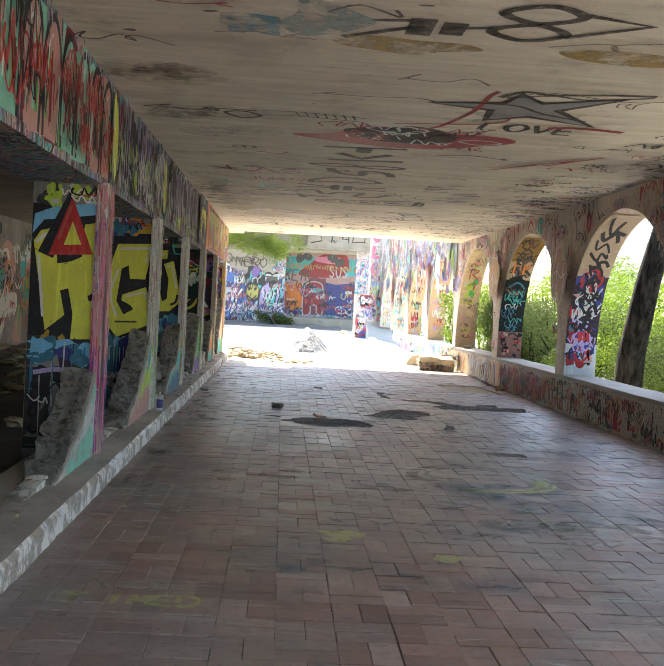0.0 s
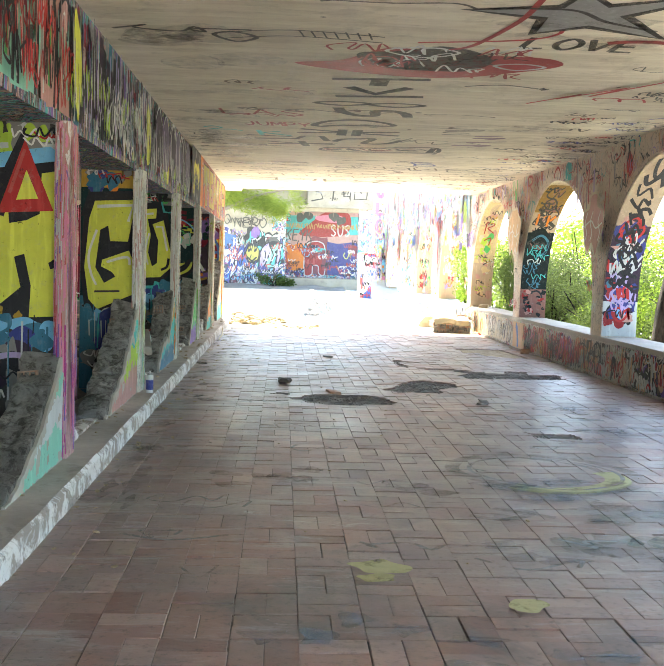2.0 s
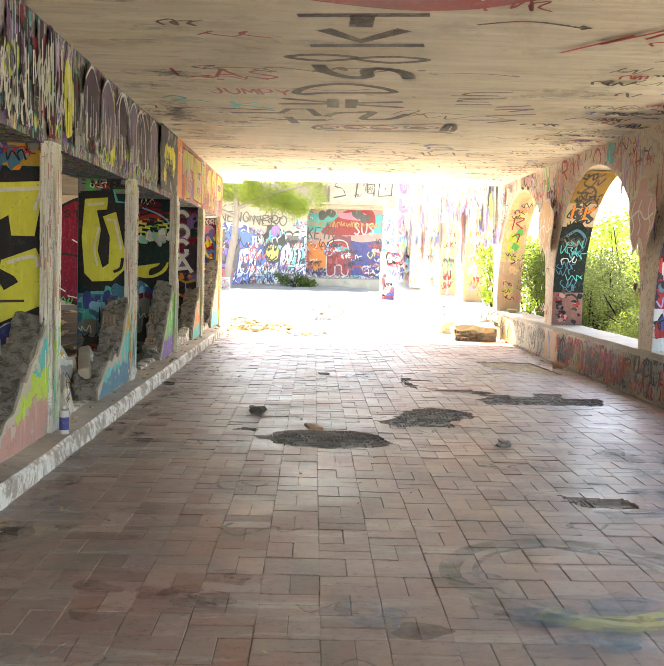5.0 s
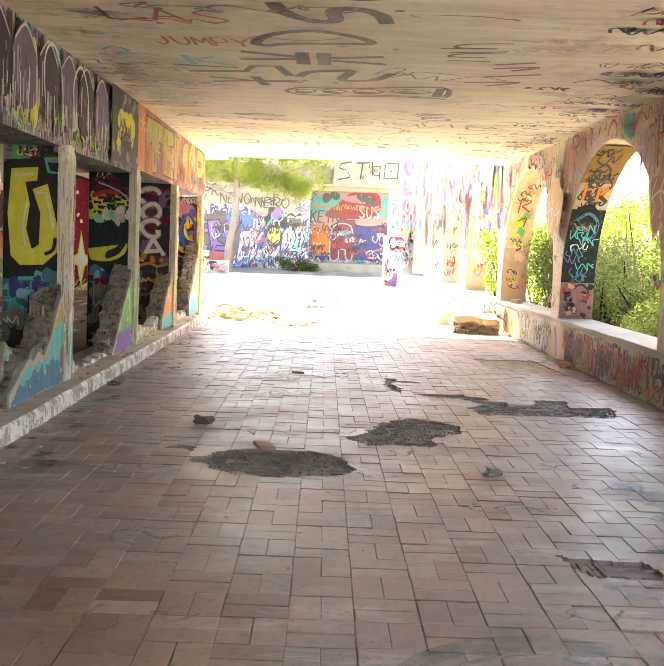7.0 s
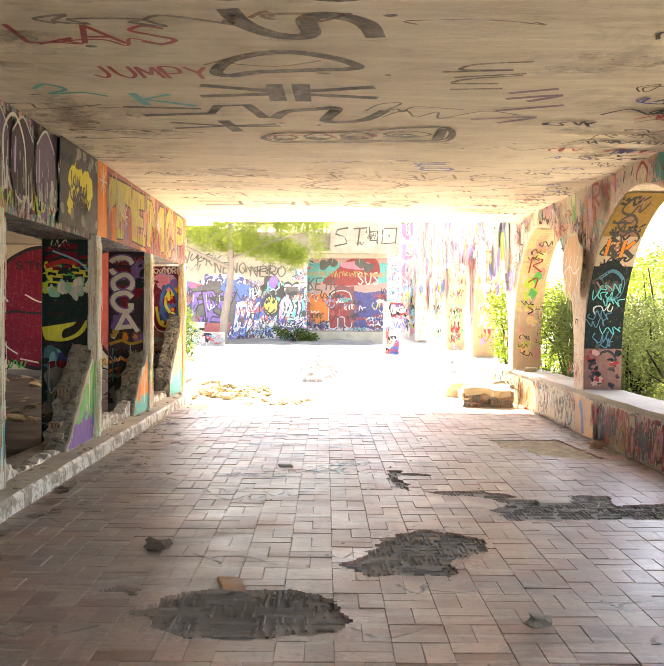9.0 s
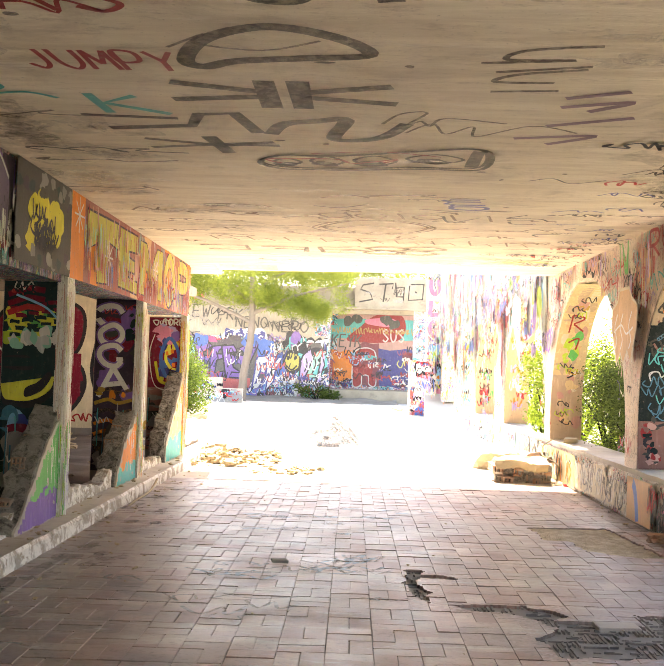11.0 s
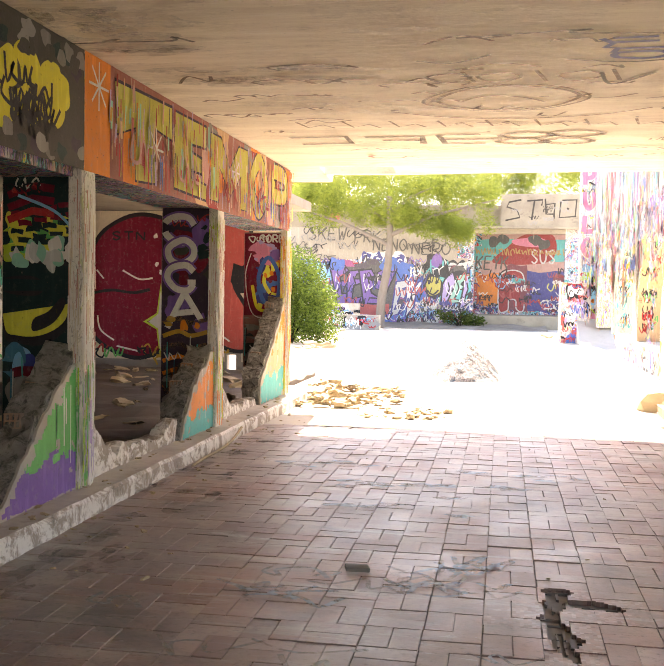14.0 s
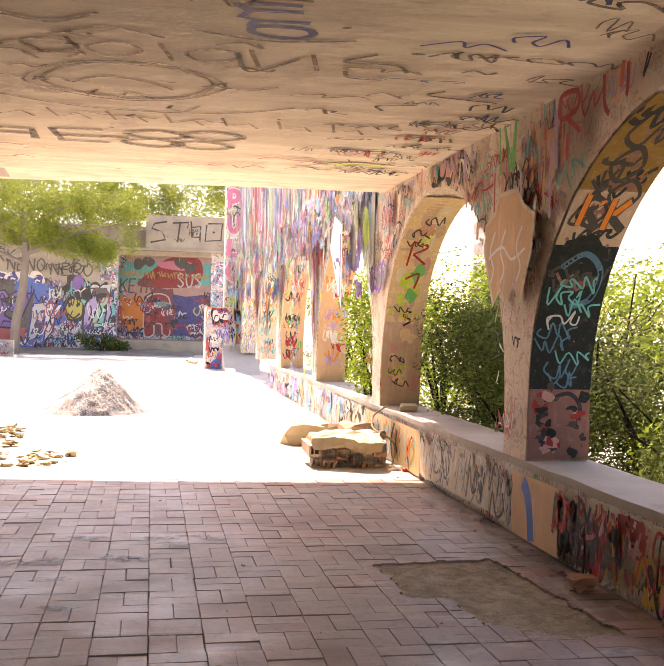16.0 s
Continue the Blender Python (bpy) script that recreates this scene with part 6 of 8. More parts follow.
for pts in ([(3.35, 5.5), (2.85, 5.4), (2.75, 5.2), (3.2, 5.05), (3.3, 4.75), (2.7, 4.62)], [(3.6, 5.45), (4.25, 5.5), (4.2, 5.25)], [(3.9, 5.45), (3.8, 4.65)], [(4.35, 5.55), (4.4, 4.9), (4.75, 4.9)],
            [(4.4, 5.3), (4.75, 5.35), (4.72, 4.7)], [(5.0, 5.45), (4.95, 4.75), (5.6, 4.8), (5.65, 5.5), (5.05, 5.48)], [(5.25, 5.15), (5.33, 5.1)]):
    S1.stroke(pts, 0.07, "soot", sharp=True)
for _ in range(10):
    S1.squiggle(rf.uniform(2.7, 6.2), rf.uniform(4.5, 5.6), 0.4, 0.2, rf.choice(["grey", "soot"]), 0.025, rf)
S1.done(BALCONY_OB, "black outlined letters")

# broad painted letters on the pedestal
PD = Painter(lambda u, v, o: (u, 39.9 - o, v), ok=lambda u, v: 4.42 < u < 5.28 and 0 < v < 1.83)
PD.cover(4.42, 0.05, 5.28, 1.8, rf, ["white", "lilac", "blue", "rose", "coral"], 1.4, 0.4, 1.5, 0.03)
tagged(PD.done(PEDESTAL_OB, "blue and red graffiti"), "blue and red graffiti", kind="stuff")


# ---- plants ----
def leaf_material(name, a, b, back=0.25):
    n = Nodes(name, 0.8)
    n.b.inputs["Specular IOR Level"].default_value = 0.15
    c = n.ramp(n.geo.outputs["Random Per Island"], [(0.0, a), (0.6, b), (1.0, tuple(min(1, v * 1.35) for v in b))])
    m = n.out(c)
    tr = n.t.nodes.new("ShaderNodeBsdfTranslucent")
    n.t.links.new(c, tr.inputs["Color"])
    mx = n.t.nodes.new("ShaderNodeMixShader")
    mx.inputs[0].default_value = back
    out = n.t.nodes["Material Output"]
    n.t.links.new(n.b.outputs[0], mx.inputs[1])
    n.t.links.new(tr.outputs[0], mx.inputs[2])
    n.t.links.new(mx.outputs[0], out.inputs[0])
    return m


# darker and paler copies of one leaf green: shade and sun put into colour
M["leaf"] = leaf_material("shaded_leaves", (0.035, 0.055, 0.014), (0.09, 0.125, 0.028), 0.45)
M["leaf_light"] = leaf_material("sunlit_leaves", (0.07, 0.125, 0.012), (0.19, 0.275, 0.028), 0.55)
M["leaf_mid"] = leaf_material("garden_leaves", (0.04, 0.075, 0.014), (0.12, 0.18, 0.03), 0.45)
M["needle"] = leaf_material("pine_needles", (0.1, 0.15, 0.025), (0.22, 0.27, 0.05), 0.5)
n = Nodes("bark", 0.9)
f = n.noise(9, 6, 0.7, stretch=(1, 1, 0.25))
n.b.inputs["Specular IOR Level"].default_value = 0.1
M["bark"] = n.out(n.mix(n.ramp(f.outputs[0], [(0.4, 0.0), (0.62, 1.0)]), (0.006, 0.005, 0.0045), (0.05, 0.042, 0.034)), f.outputs[0], 1.0, 0.06)


def tube(bm, pts, r0, r1, sides=7):
    rings = []
    for i, p in enumerate(pts):
        p = Vector(p)
        d = (Vector(pts[min(i + 1, len(pts) - 1)]) - Vector(pts[max(i - 1, 0)])).normalized()
        a = d.orthogonal().normalized()
        b = d.cross(a)
        r = r0 + (r1 - r0) * i / (len(pts) - 1)
        rings.append([bm.verts.new(p + (a * math.cos(2 * math.pi * k / sides) + b * math.sin(2 * math.pi * k / sides)) * r) for k in range(sides)])
    for q, s in zip(rings, rings[1:]):
        for k in range(sides):
            bm.faces.new((q[k], q[(k + 1) % sides], s[(k + 1) % sides], s[k]))


def leaves(clumps, count, size, rnd, long=2.0):
    """Small leaf blades round clump centres: (centre, radius)."""
    V, F = [], []
    total = sum(r ** 2 for _, r in clumps)
    for c, r in clumps:
        for _ in range(int(count * r * r / total)):
            d = Vector((rnd.gauss(0, 1), rnd.gauss(0, 1), rnd.gauss(0, 1))).normalized()
            p = Vector(c) + d * r * (rnd.random() ** 0.4) * Vector((1, 1, 0.85)).length / 1.65
            a = Vector((rnd.gauss(0, 1), rnd.gauss(0, 1), rnd.gauss(0, 0.7))).normalized()
            b = a.orthogonal().normalized()
            s = size * rnd.uniform(0.6, 1.3)
            i = len(V)
            V += [p, p + a * s * long * 0.5 + b * s * 0.5, p + a * s * long, p + a * s * long * 0.5 - b * s * 0.5]
            F.append((i, i + 1, i + 2, i + 3))
    return V, F


def plant(name, label, category, base, trunks, clumps, count, size, material, seed, group="", long=2.0):
    rnd = random.Random(seed)
    top = thing(name, label, category, group, at=base)
    for pts, r0, r1 in trunks:
        bm = bmesh.new()
        tube(bm, pts, r0, r1)
        part("trunk", bm, M["bark"], top, smooth=True)
    V, F = leaves(clumps, count, size, rnd, long)
    me = bpy.data.meshes.new("crown")
    me.from_pydata(V, [], F)
    me.materials.append(material)
    ob = new("crown", me)
    ob.parent = top
    return top


def clump_set(rnd, w, d, z0, z1, count, r):
    out = []
    for _ in range(count):
        out.append(((rnd.uniform(-w, w), rnd.uniform(-d, d), rnd.uniform(z0, z1)), r * rnd.uniform(0.6, 1.2)))
    return out


def stems(rnd, count, w, z):
    out = []
    for _ in range(count):
        e = Vector((rnd.uniform(-w, w), rnd.uniform(-w, w), z * rnd.uniform(0.6, 1)))
        m = e * 0.5 + Vector((rnd.uniform(-0.2, 0.2), rnd.uniform(-0.2, 0.2), 0.1))
        out.append(([(0, 0, 0), tuple(m), tuple(e)], 0.03, 0.008))
    return out


rp = random.Random(101)
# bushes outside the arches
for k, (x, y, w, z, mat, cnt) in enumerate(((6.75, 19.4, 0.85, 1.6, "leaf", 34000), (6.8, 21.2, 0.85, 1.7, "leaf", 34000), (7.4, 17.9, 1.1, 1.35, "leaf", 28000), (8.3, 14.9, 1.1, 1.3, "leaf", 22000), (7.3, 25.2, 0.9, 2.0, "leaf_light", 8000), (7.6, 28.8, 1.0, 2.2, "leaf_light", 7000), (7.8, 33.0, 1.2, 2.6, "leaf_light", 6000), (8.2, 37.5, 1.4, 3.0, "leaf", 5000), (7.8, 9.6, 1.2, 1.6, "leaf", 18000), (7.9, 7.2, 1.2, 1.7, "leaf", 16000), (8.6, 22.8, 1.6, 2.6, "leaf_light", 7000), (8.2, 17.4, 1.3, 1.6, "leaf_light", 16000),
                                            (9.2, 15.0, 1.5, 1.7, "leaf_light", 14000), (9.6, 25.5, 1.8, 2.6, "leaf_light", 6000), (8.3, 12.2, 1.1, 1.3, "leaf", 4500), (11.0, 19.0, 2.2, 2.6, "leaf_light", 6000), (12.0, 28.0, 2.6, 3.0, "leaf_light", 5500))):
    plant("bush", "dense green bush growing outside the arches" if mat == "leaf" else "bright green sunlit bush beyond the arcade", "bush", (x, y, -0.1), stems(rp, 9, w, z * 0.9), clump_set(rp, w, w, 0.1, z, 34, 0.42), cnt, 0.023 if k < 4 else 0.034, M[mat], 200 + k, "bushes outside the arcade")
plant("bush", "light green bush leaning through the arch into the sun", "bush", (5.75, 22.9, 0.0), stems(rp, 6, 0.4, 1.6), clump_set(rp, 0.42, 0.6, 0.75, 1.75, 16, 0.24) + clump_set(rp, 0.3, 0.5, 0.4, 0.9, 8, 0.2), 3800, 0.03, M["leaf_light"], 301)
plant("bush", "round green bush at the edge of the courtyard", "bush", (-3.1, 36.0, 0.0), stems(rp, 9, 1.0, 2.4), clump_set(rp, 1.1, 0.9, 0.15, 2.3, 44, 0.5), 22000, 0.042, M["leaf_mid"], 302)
plant("bush", "low scrub against the far graffiti wall", "bush", (0.9, 51.6, 0.0), stems(rp, 5, 0.6, 0.7), clump_set(rp, 0.9, 0.3, 0.1, 0.6, 9, 0.3), 900, 0.07, M["leaf"], 303)
# dark leaning trunk just outside the near arch
lean = [(0, 0, 0), (-0.02, -0.2, 0.9), (0.0, -0.65, 2.0), (0.1, -1.0, 3.0), (0.2, -1.5, 5.0)]
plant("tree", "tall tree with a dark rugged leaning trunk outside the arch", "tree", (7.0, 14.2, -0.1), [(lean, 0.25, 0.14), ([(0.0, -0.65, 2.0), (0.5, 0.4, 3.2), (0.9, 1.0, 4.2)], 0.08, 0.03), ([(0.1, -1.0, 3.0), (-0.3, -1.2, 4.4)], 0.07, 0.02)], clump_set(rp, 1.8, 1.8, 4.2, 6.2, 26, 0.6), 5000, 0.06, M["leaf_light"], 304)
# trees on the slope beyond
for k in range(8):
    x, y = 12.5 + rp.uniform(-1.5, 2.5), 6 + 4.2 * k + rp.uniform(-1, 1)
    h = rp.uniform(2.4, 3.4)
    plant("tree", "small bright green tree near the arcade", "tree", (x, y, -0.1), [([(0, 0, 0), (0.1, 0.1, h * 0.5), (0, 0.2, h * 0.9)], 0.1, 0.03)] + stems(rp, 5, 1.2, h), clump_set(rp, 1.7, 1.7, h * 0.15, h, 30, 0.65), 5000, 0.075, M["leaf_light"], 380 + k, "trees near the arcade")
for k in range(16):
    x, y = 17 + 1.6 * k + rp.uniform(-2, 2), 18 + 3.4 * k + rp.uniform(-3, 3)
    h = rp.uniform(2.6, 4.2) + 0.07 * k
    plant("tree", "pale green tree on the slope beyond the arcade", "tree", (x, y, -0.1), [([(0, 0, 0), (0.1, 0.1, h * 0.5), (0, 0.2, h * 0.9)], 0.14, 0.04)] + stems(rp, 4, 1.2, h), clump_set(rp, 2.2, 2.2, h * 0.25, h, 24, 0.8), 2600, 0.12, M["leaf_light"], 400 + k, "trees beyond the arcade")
# pine by the far wall
trunk = [(0, 0, 0), (0.05, 0, 1.2), (0.3, 0.0, 2.6), (0.35, 0, 3.8), (0.3, 0, 5.4)]
limbs = [([(0.35, 0, 3.4), (-1.6, -0.3, 4.3), (-3.6, -0.5, 4.9)], 0.1, 0.03), ([(0.35, 0, 3.8), (2.2, -0.4, 4.6), (4.6, -0.6, 5.2)], 0.1, 0.03), ([(0.3, 0, 4.6), (1.2, 0, 5.4), (2.4, 0, 5.9)], 0.07, 0.02), ([(0.3, 0, 4.3), (-1.0, 0.2, 5.2), (-2.2, 0, 5.8)], 0.07, 0.02)]
cl = []
for _ in range(120):
    u = rp.uniform(-3.6, 4.6)
    cl.append(((u, rp.uniform(-1.3, 1.0), rp.uniform(3.9 + 0.25 * abs(u - 1) * 0.3, 6.3) - (0.4 if u > 3 else 0)), rp.uniform(0.3, 0.6)))
n = Nodes("pine_bark", 0.9)
f = n.noise(7, 6, 0.7, stretch=(1, 1, 0.3))
M["bark"] = n.out(n.mix(f.outputs[0], (0.1, 0.08, 0.065), (0.3, 0.26, 0.22)), f.outputs[0], 0.9, 0.03)
plant("pine_tree", "pine tree with a leaning trunk and spreading light green crown", "tree", (-2.3, 49.6, 0.0), [(trunk, 0.2, 0.12)] + limbs, cl, 46000, 0.026, M["needle"], 500, "", 7.5)
for k in range(9):
    x = -11 + 2.6 * k
    plant("pine_tree", "pine tree standing behind the far building", "tree", (x, 61 + rp.uniform(0, 4), 0.0), [([(0, 0, 0), (0.2, 0, 4), (0, 0, 7)], 0.2, 0.08)] + [([(0.1, 0, 4.5), (rp.uniform(-2, 2), 0, 6.5)], 0.08, 0.03) for _ in range(3)], clump_set(rp, 2.4, 1.5, 4.8, 9.2, 40, 0.8), 9000, 0.05, M["needle"], 520 + k, "pines behind the building", 6.0)
# white tower block far off
bm = bmesh.new()
box(bm, 60, 67, 176, 184, 0, 34)
tower = tagged(part("tower_block", bm, M["concrete"]), "pale tower block far off beyond the trees", "building")
for i in range(8):
    bm = bmesh.new()
    box(bm, 59.9, 60.05, 177, 183, 3 + i * 3.8, 5 + i * 3.8)
    part("window_band", bm, M["mortar"], tower)

# low painted wall in front of the far building
bm = bmesh.new()
box(bm, -9.0, -2.0, 47.0, 47.35, -0.1, 0.56, 0.02)
lw = tagged(part("low_wall", bm, M["concrete"]), "low masonry wall with white, red and blue graffiti", "wall", kind="structure")
LW = Painter(lambda u, v, o: (u, 46.97 - o, v), ok=lambda u, v: 0 < v < 0.55, gap=0.006)
LW.cover(-8.5, 0.05, -2.05, 0.5, rf, ["white", "red", "black", "sky", "grey"], 1.2, 0.5, 2.0, 0.04)
LW.done(lw, "graffiti blocks")
bm = bmesh.new()
box(bm, -9.0, -3.2, 49.8, 50.1, -0.1, 1.0, 0.02)
lw = tagged(part("low_wall", bm, M["concrete"]), "second low wall with pale graffiti before the building", "wall", kind="structure")
LW = Painter(lambda u, v, o: (u, 49.77 - o, v), ok=lambda u, v: 0 < v < 0.98, gap=0.006)
LW.cover(-8.5, 0.05, -3.25, 0.95, rf, ["white", "sky", "black", "grey", "blue"], 1.4, 0.5, 2.0, 0.04)
LW.done(lw, "graffiti tags")
# earth bank along the far wall
bm = bmesh.new()
bmesh.ops.create_grid(bm, x_segments=60, y_segments=8, size=0.5)
for v in bm.verts:
    u, w = v.co.x, v.co.y
    v.co = Vector((-2.5 + u * 14, 50.6 + w * 4.0, -0.06 + 0.25 * max(0, w + 0.5) + 0.1 * noise.noise(Vector((u * 14, w * 4, 7)))))
tagged(part("earth_bank", bm, plaster("stony_earth", (0.27, 0.24, 0.2), (0.15, 0.13, 0.11), (0.4, 0.37, 0.32), 9, 0.7)), "strip of stony earth along the far wall", "ground", kind="structure")
# sloping concrete ramp by the end pier
bm = bmesh.new()
prism(bm, [(38.2, -0.05), (40.3, -0.05), (40.3, 0.75), (40.0, 0.75)], lambda u, v, w: (4.9 + w, u, v), 1.0)
tagged(part("ramp", bm, M["sand"]), "pale sloping concrete slab against the end pier", "ramp")


# ---- remnants of the infill walls between the columns ----
n = Nodes("broken_brick", 0.9)
c = n.mix(n.ramp(n.noise(5, 5).outputs[0], [(0.35, 0.0), (0.65, 1.0)]), (0.42, 0.22, 0.13), (0.38, 0.33, 0.28))
M["brick"] = n.out(c, n.noise(30, 5).outputs[0], 0.6, 0.012)
n = Nodes("broken_masonry", 0.95)
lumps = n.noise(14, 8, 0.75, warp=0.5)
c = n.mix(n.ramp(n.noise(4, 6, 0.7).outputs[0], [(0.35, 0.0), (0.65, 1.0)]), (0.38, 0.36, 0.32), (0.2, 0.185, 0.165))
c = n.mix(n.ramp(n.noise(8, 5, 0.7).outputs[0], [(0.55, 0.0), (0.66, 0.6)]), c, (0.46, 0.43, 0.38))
# low spots of the bump darkened: crevice shade put into the colour
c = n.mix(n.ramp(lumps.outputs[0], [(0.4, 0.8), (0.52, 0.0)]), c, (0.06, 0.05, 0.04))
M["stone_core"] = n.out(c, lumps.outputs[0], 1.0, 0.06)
REMNANTS = {  # column: heights from the column outwards towards the start, paint colours from the foot up
    2: ([(0, 0.8), (0.15, 0.68), (0.5, 0.45), (0.9, 0.27), (1.25, 0.14)], ["mint", "chalk", "mint"]),
    3: ([(0, 0.95), (0.2, 0.82), (0.5, 0.6), (0.85, 0.42), (1.2, 0.3), (1.6, 0.15)], ["rose", "lime", "teal"]),
    4: ([(0, 0.95), (0.2, 0.8), (0.35, 0.6), (0.5, 0.5), (1.1, 0.45), (1.45, 0.25)], ["dblue", "teal", "ochre"]),
    5: ([(0, 1.02), (0.25, 0.85), (0.5, 0.68), (0.8, 0.38), (1.05, 0.2)], ["purple", "green", "green"]),
    6: ([(0, 0.92), (0.3, 0.76), (0.6, 0.62), (0.9, 0.3), (0.95, 0.16)], ["teal", "orange", "orange"]),
    7: ([(0, 1.35), (0.1, 1.28), (0.4, 1.0), (0.8, 0.72), (1.2, 0.42)], ["teal", "peach", "orange"]),
}
rq = random.Random(71)
for k, (prof, cols) in REMNANTS.items():
    y0 = COLS[k] - 0.245
    xa, xb = -0.25, -0.03
    # ragged masonry core: the slope broken into uneven courses
    bm = bmesh.new()
    top, foot = prof[0][1], prof[-1]
    steps = 22
    slope = []
    for i in range(steps + 1):
        d = foot[0] * i / steps
        h = next((h0 + (h1 - h0) * (d - d0) / (d1 - d0) for (d0, h0), (d1, h1) in zip(prof, prof[1:]) if d0 <= d <= d1), foot[1])
        bite = 0.05 * noise.noise(Vector((d * 5, k * 3.1, 0))) + rq.uniform(-0.025, 0.02)
        slope.append((d, max(0.13, h + bite)))
    for (da, ha), (db, hb) in zip(slope, slope[1:]):
        prism(bm, [(y0 - da, 0.1), (y0 - db - 0.004, 0.1), (y0 - db - 0.004, hb), (y0 - da, ha)], lambda u, v, w: (xa + w, u, v), xb - 0.014 - xa)
    bmesh.ops.subdivide_edges(bm, edges=[e for e in bm.edges if e.calc_length() > 0.09], cuts=3, use_grid_fill=True)
    for v in bm.verts:
        if v.co.x < xb - 0.03 or v.co.z > 0.2:
            v.co += noise.noise_vector(v.co * 9) * 0.05 * Vector((1 if v.co.x < xb - 0.03 else 0, 1, 1)) + noise.noise_vector(v.co * 26) * 0.01 * Vector((1 if v.co.x < xb - 0.03 else 0, 1, 1))
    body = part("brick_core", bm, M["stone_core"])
    ob = thing("broken_wall", "broken remnant of a hollow-brick wall with %s paint" % {"mint": "mint", "rose": "rose and lime", "dblue": "blue", "purple": "purple and green", "teal": "orange and teal"}[cols[0]], "wall", "broken wall remnants")
    body.parent = ob
    # plaster skin with a ragged edge
    bm = bmesh.new()
    edge = []
    for i in range(26):
        d = prof[-1][0] * i / 25
        h = next((h0 + (h1 - h0) * (d - d0) / (d1 - d0) for (d0, h0), (d1, h1) in zip(prof, prof[1:]) if d0 <= d <= d1), prof[-1][1])
        edge.append((y0 - d, max(0.14, h - 0.04 + 0.05 * noise.noise(Vector((d * 6, k, 2))) + rq.uniform(-0.02, 0.015))))
    for (ya, ha), (yb, hb) in zip(edge, edge[1:]):
        prism(bm, [(ya, 0.12), (yb, 0.12), (yb, hb), (ya, ha)], lambda u, v, w: (xb - 0.012 + w, u, v), 0.018)
    part("plaster_skin", bm, M["concrete"], ob, "painted plaster skin")
    # hollow bricks sticking out of the broken edge
    for i in range(1 if k in (2, 3, 4) else 3):
        d, h = prof[1 + i % (len(prof) - 1)]
        bm = bmesh.new()
        L0, H0, W0 = 0.2, 0.09, 0.11
        for zz in (0, 0.043, 0.086):
            box(bm, 0, W0, 0, L0, zz, zz + 0.008)
        for xx in (0, 0.034, 0.068, 0.102):
            box(bm, xx, xx + 0.008, 0.001, L0 - 0.001, 0.001, 0.093)
        b = part("hollow_brick", bm, M["brick"], ob, "hollow clay brick with open cells")
        b.location = (xa + 0.005, y0 - d - 0.04, max(0.13, h - 0.1))
        b.rotation_euler = (rq.uniform(-0.2, 0.2), rq.uniform(-0.1, 0.1), rq.uniform(-0.15, 0.15))
    pn = Painter(lambda u, v, o: (xb + 0.006 + o, u, v), ok=lambda u, v, e=edge: any(a[0] >= u >= b[0] and v < min(a[1], b[1]) for a, b in zip(e, e[1:])) and v > 0.125)
    nj, ni = 54, 54
    wj, wi = (top - 0.12) / nj, foot[0] / ni

    def knot(i, j):
        d, h = wi * i, 0.12 + wj * j
        q = noise.noise_vector(Vector((d * 14, h * 14, k))) * 0.02
        return (y0 - d + q.x, h + q.y)

    for j in range(nj):
        for i in range(ni):
            d, h = wi * (i + 0.5), 0.12 + wj * (j + 0.5)
            wave = 0.55 * noise.noise(Vector((d * 4, h * 4, k))) + 0.2 * noise.noise(Vector((d * 15, h * 15, k)))
            near_edge = next((hh - h for (ya, hh), (yb, _) in zip(edge, edge[1:]) if ya >= y0 - d >= yb), 0)
            if near_edge < 0.07 + 0.06 * noise.noise(Vector((d * 7, h * 7, 40 + k))) or noise.noise(Vector((d * 9, h * 9, k + 20))) > 0.42:
                continue
            cidx = min(len(cols) - 1, max(0, int(3.0 * (h - 0.12) / max(0.15, top - 0.12) * (1 + 0.5 * d) + wave)))
            pn.add([(knot(i, j), knot(i + 1, j), knot(i + 1, j + 1), knot(i, j + 1))], cols[cidx])
            pn.off -= 0.00004
    pn.drips(y0 - 0.4, top * 0.7, 0.7, 10, 0.4, "white", rq, 0.012)
    pn.done(ob, "", "paint_layer")

# low ragged foot of the infill walls behind the kerb
bm = bmesh.new()
foot_rows = []
for i in range(700):
    y = 4.0 + 17.0 * i / 699
    near = min(abs((y - c) % 3.07) for c in COLS[2:3])
    h = 0.24 + 0.4 * max(0.0, 1 - near / 0.55) + 0.1 * noise.noise(Vector((y * 1.9, 4, 1))) + 0.07 * noise.noise(Vector((y * 8, 4, 7))) + 0.03 * noise.noise(Vector((y * 27, 1, 7)))
    h = max(0.135, h * (0.62 if y < 14.0 else 1.0))
    jig = 0.012 * noise.noise(Vector((y * 13, h, 2)))
    foot_rows.append([bm.verts.new(p) for p in ((-0.22, y, 0.08), (-0.215 + jig, y, h * 0.93), (-0.15, y, h), (-0.085 + jig, y, h * 0.98), (-0.075 - jig, y, 0.08 + (h - 0.08) * 0.5), (-0.07, y, 0.08))])
for a, b in zip(foot_rows, foot_rows[1:]):
    for i in range(5):
        bm.faces.new((a[i], b[i], b[i + 1], a[i + 1]))
tagged(part("wall_foot", bm, M["kerb_face"]), "ragged low foot of a demolished wall with flaking plaster", "wall", kind="structure")


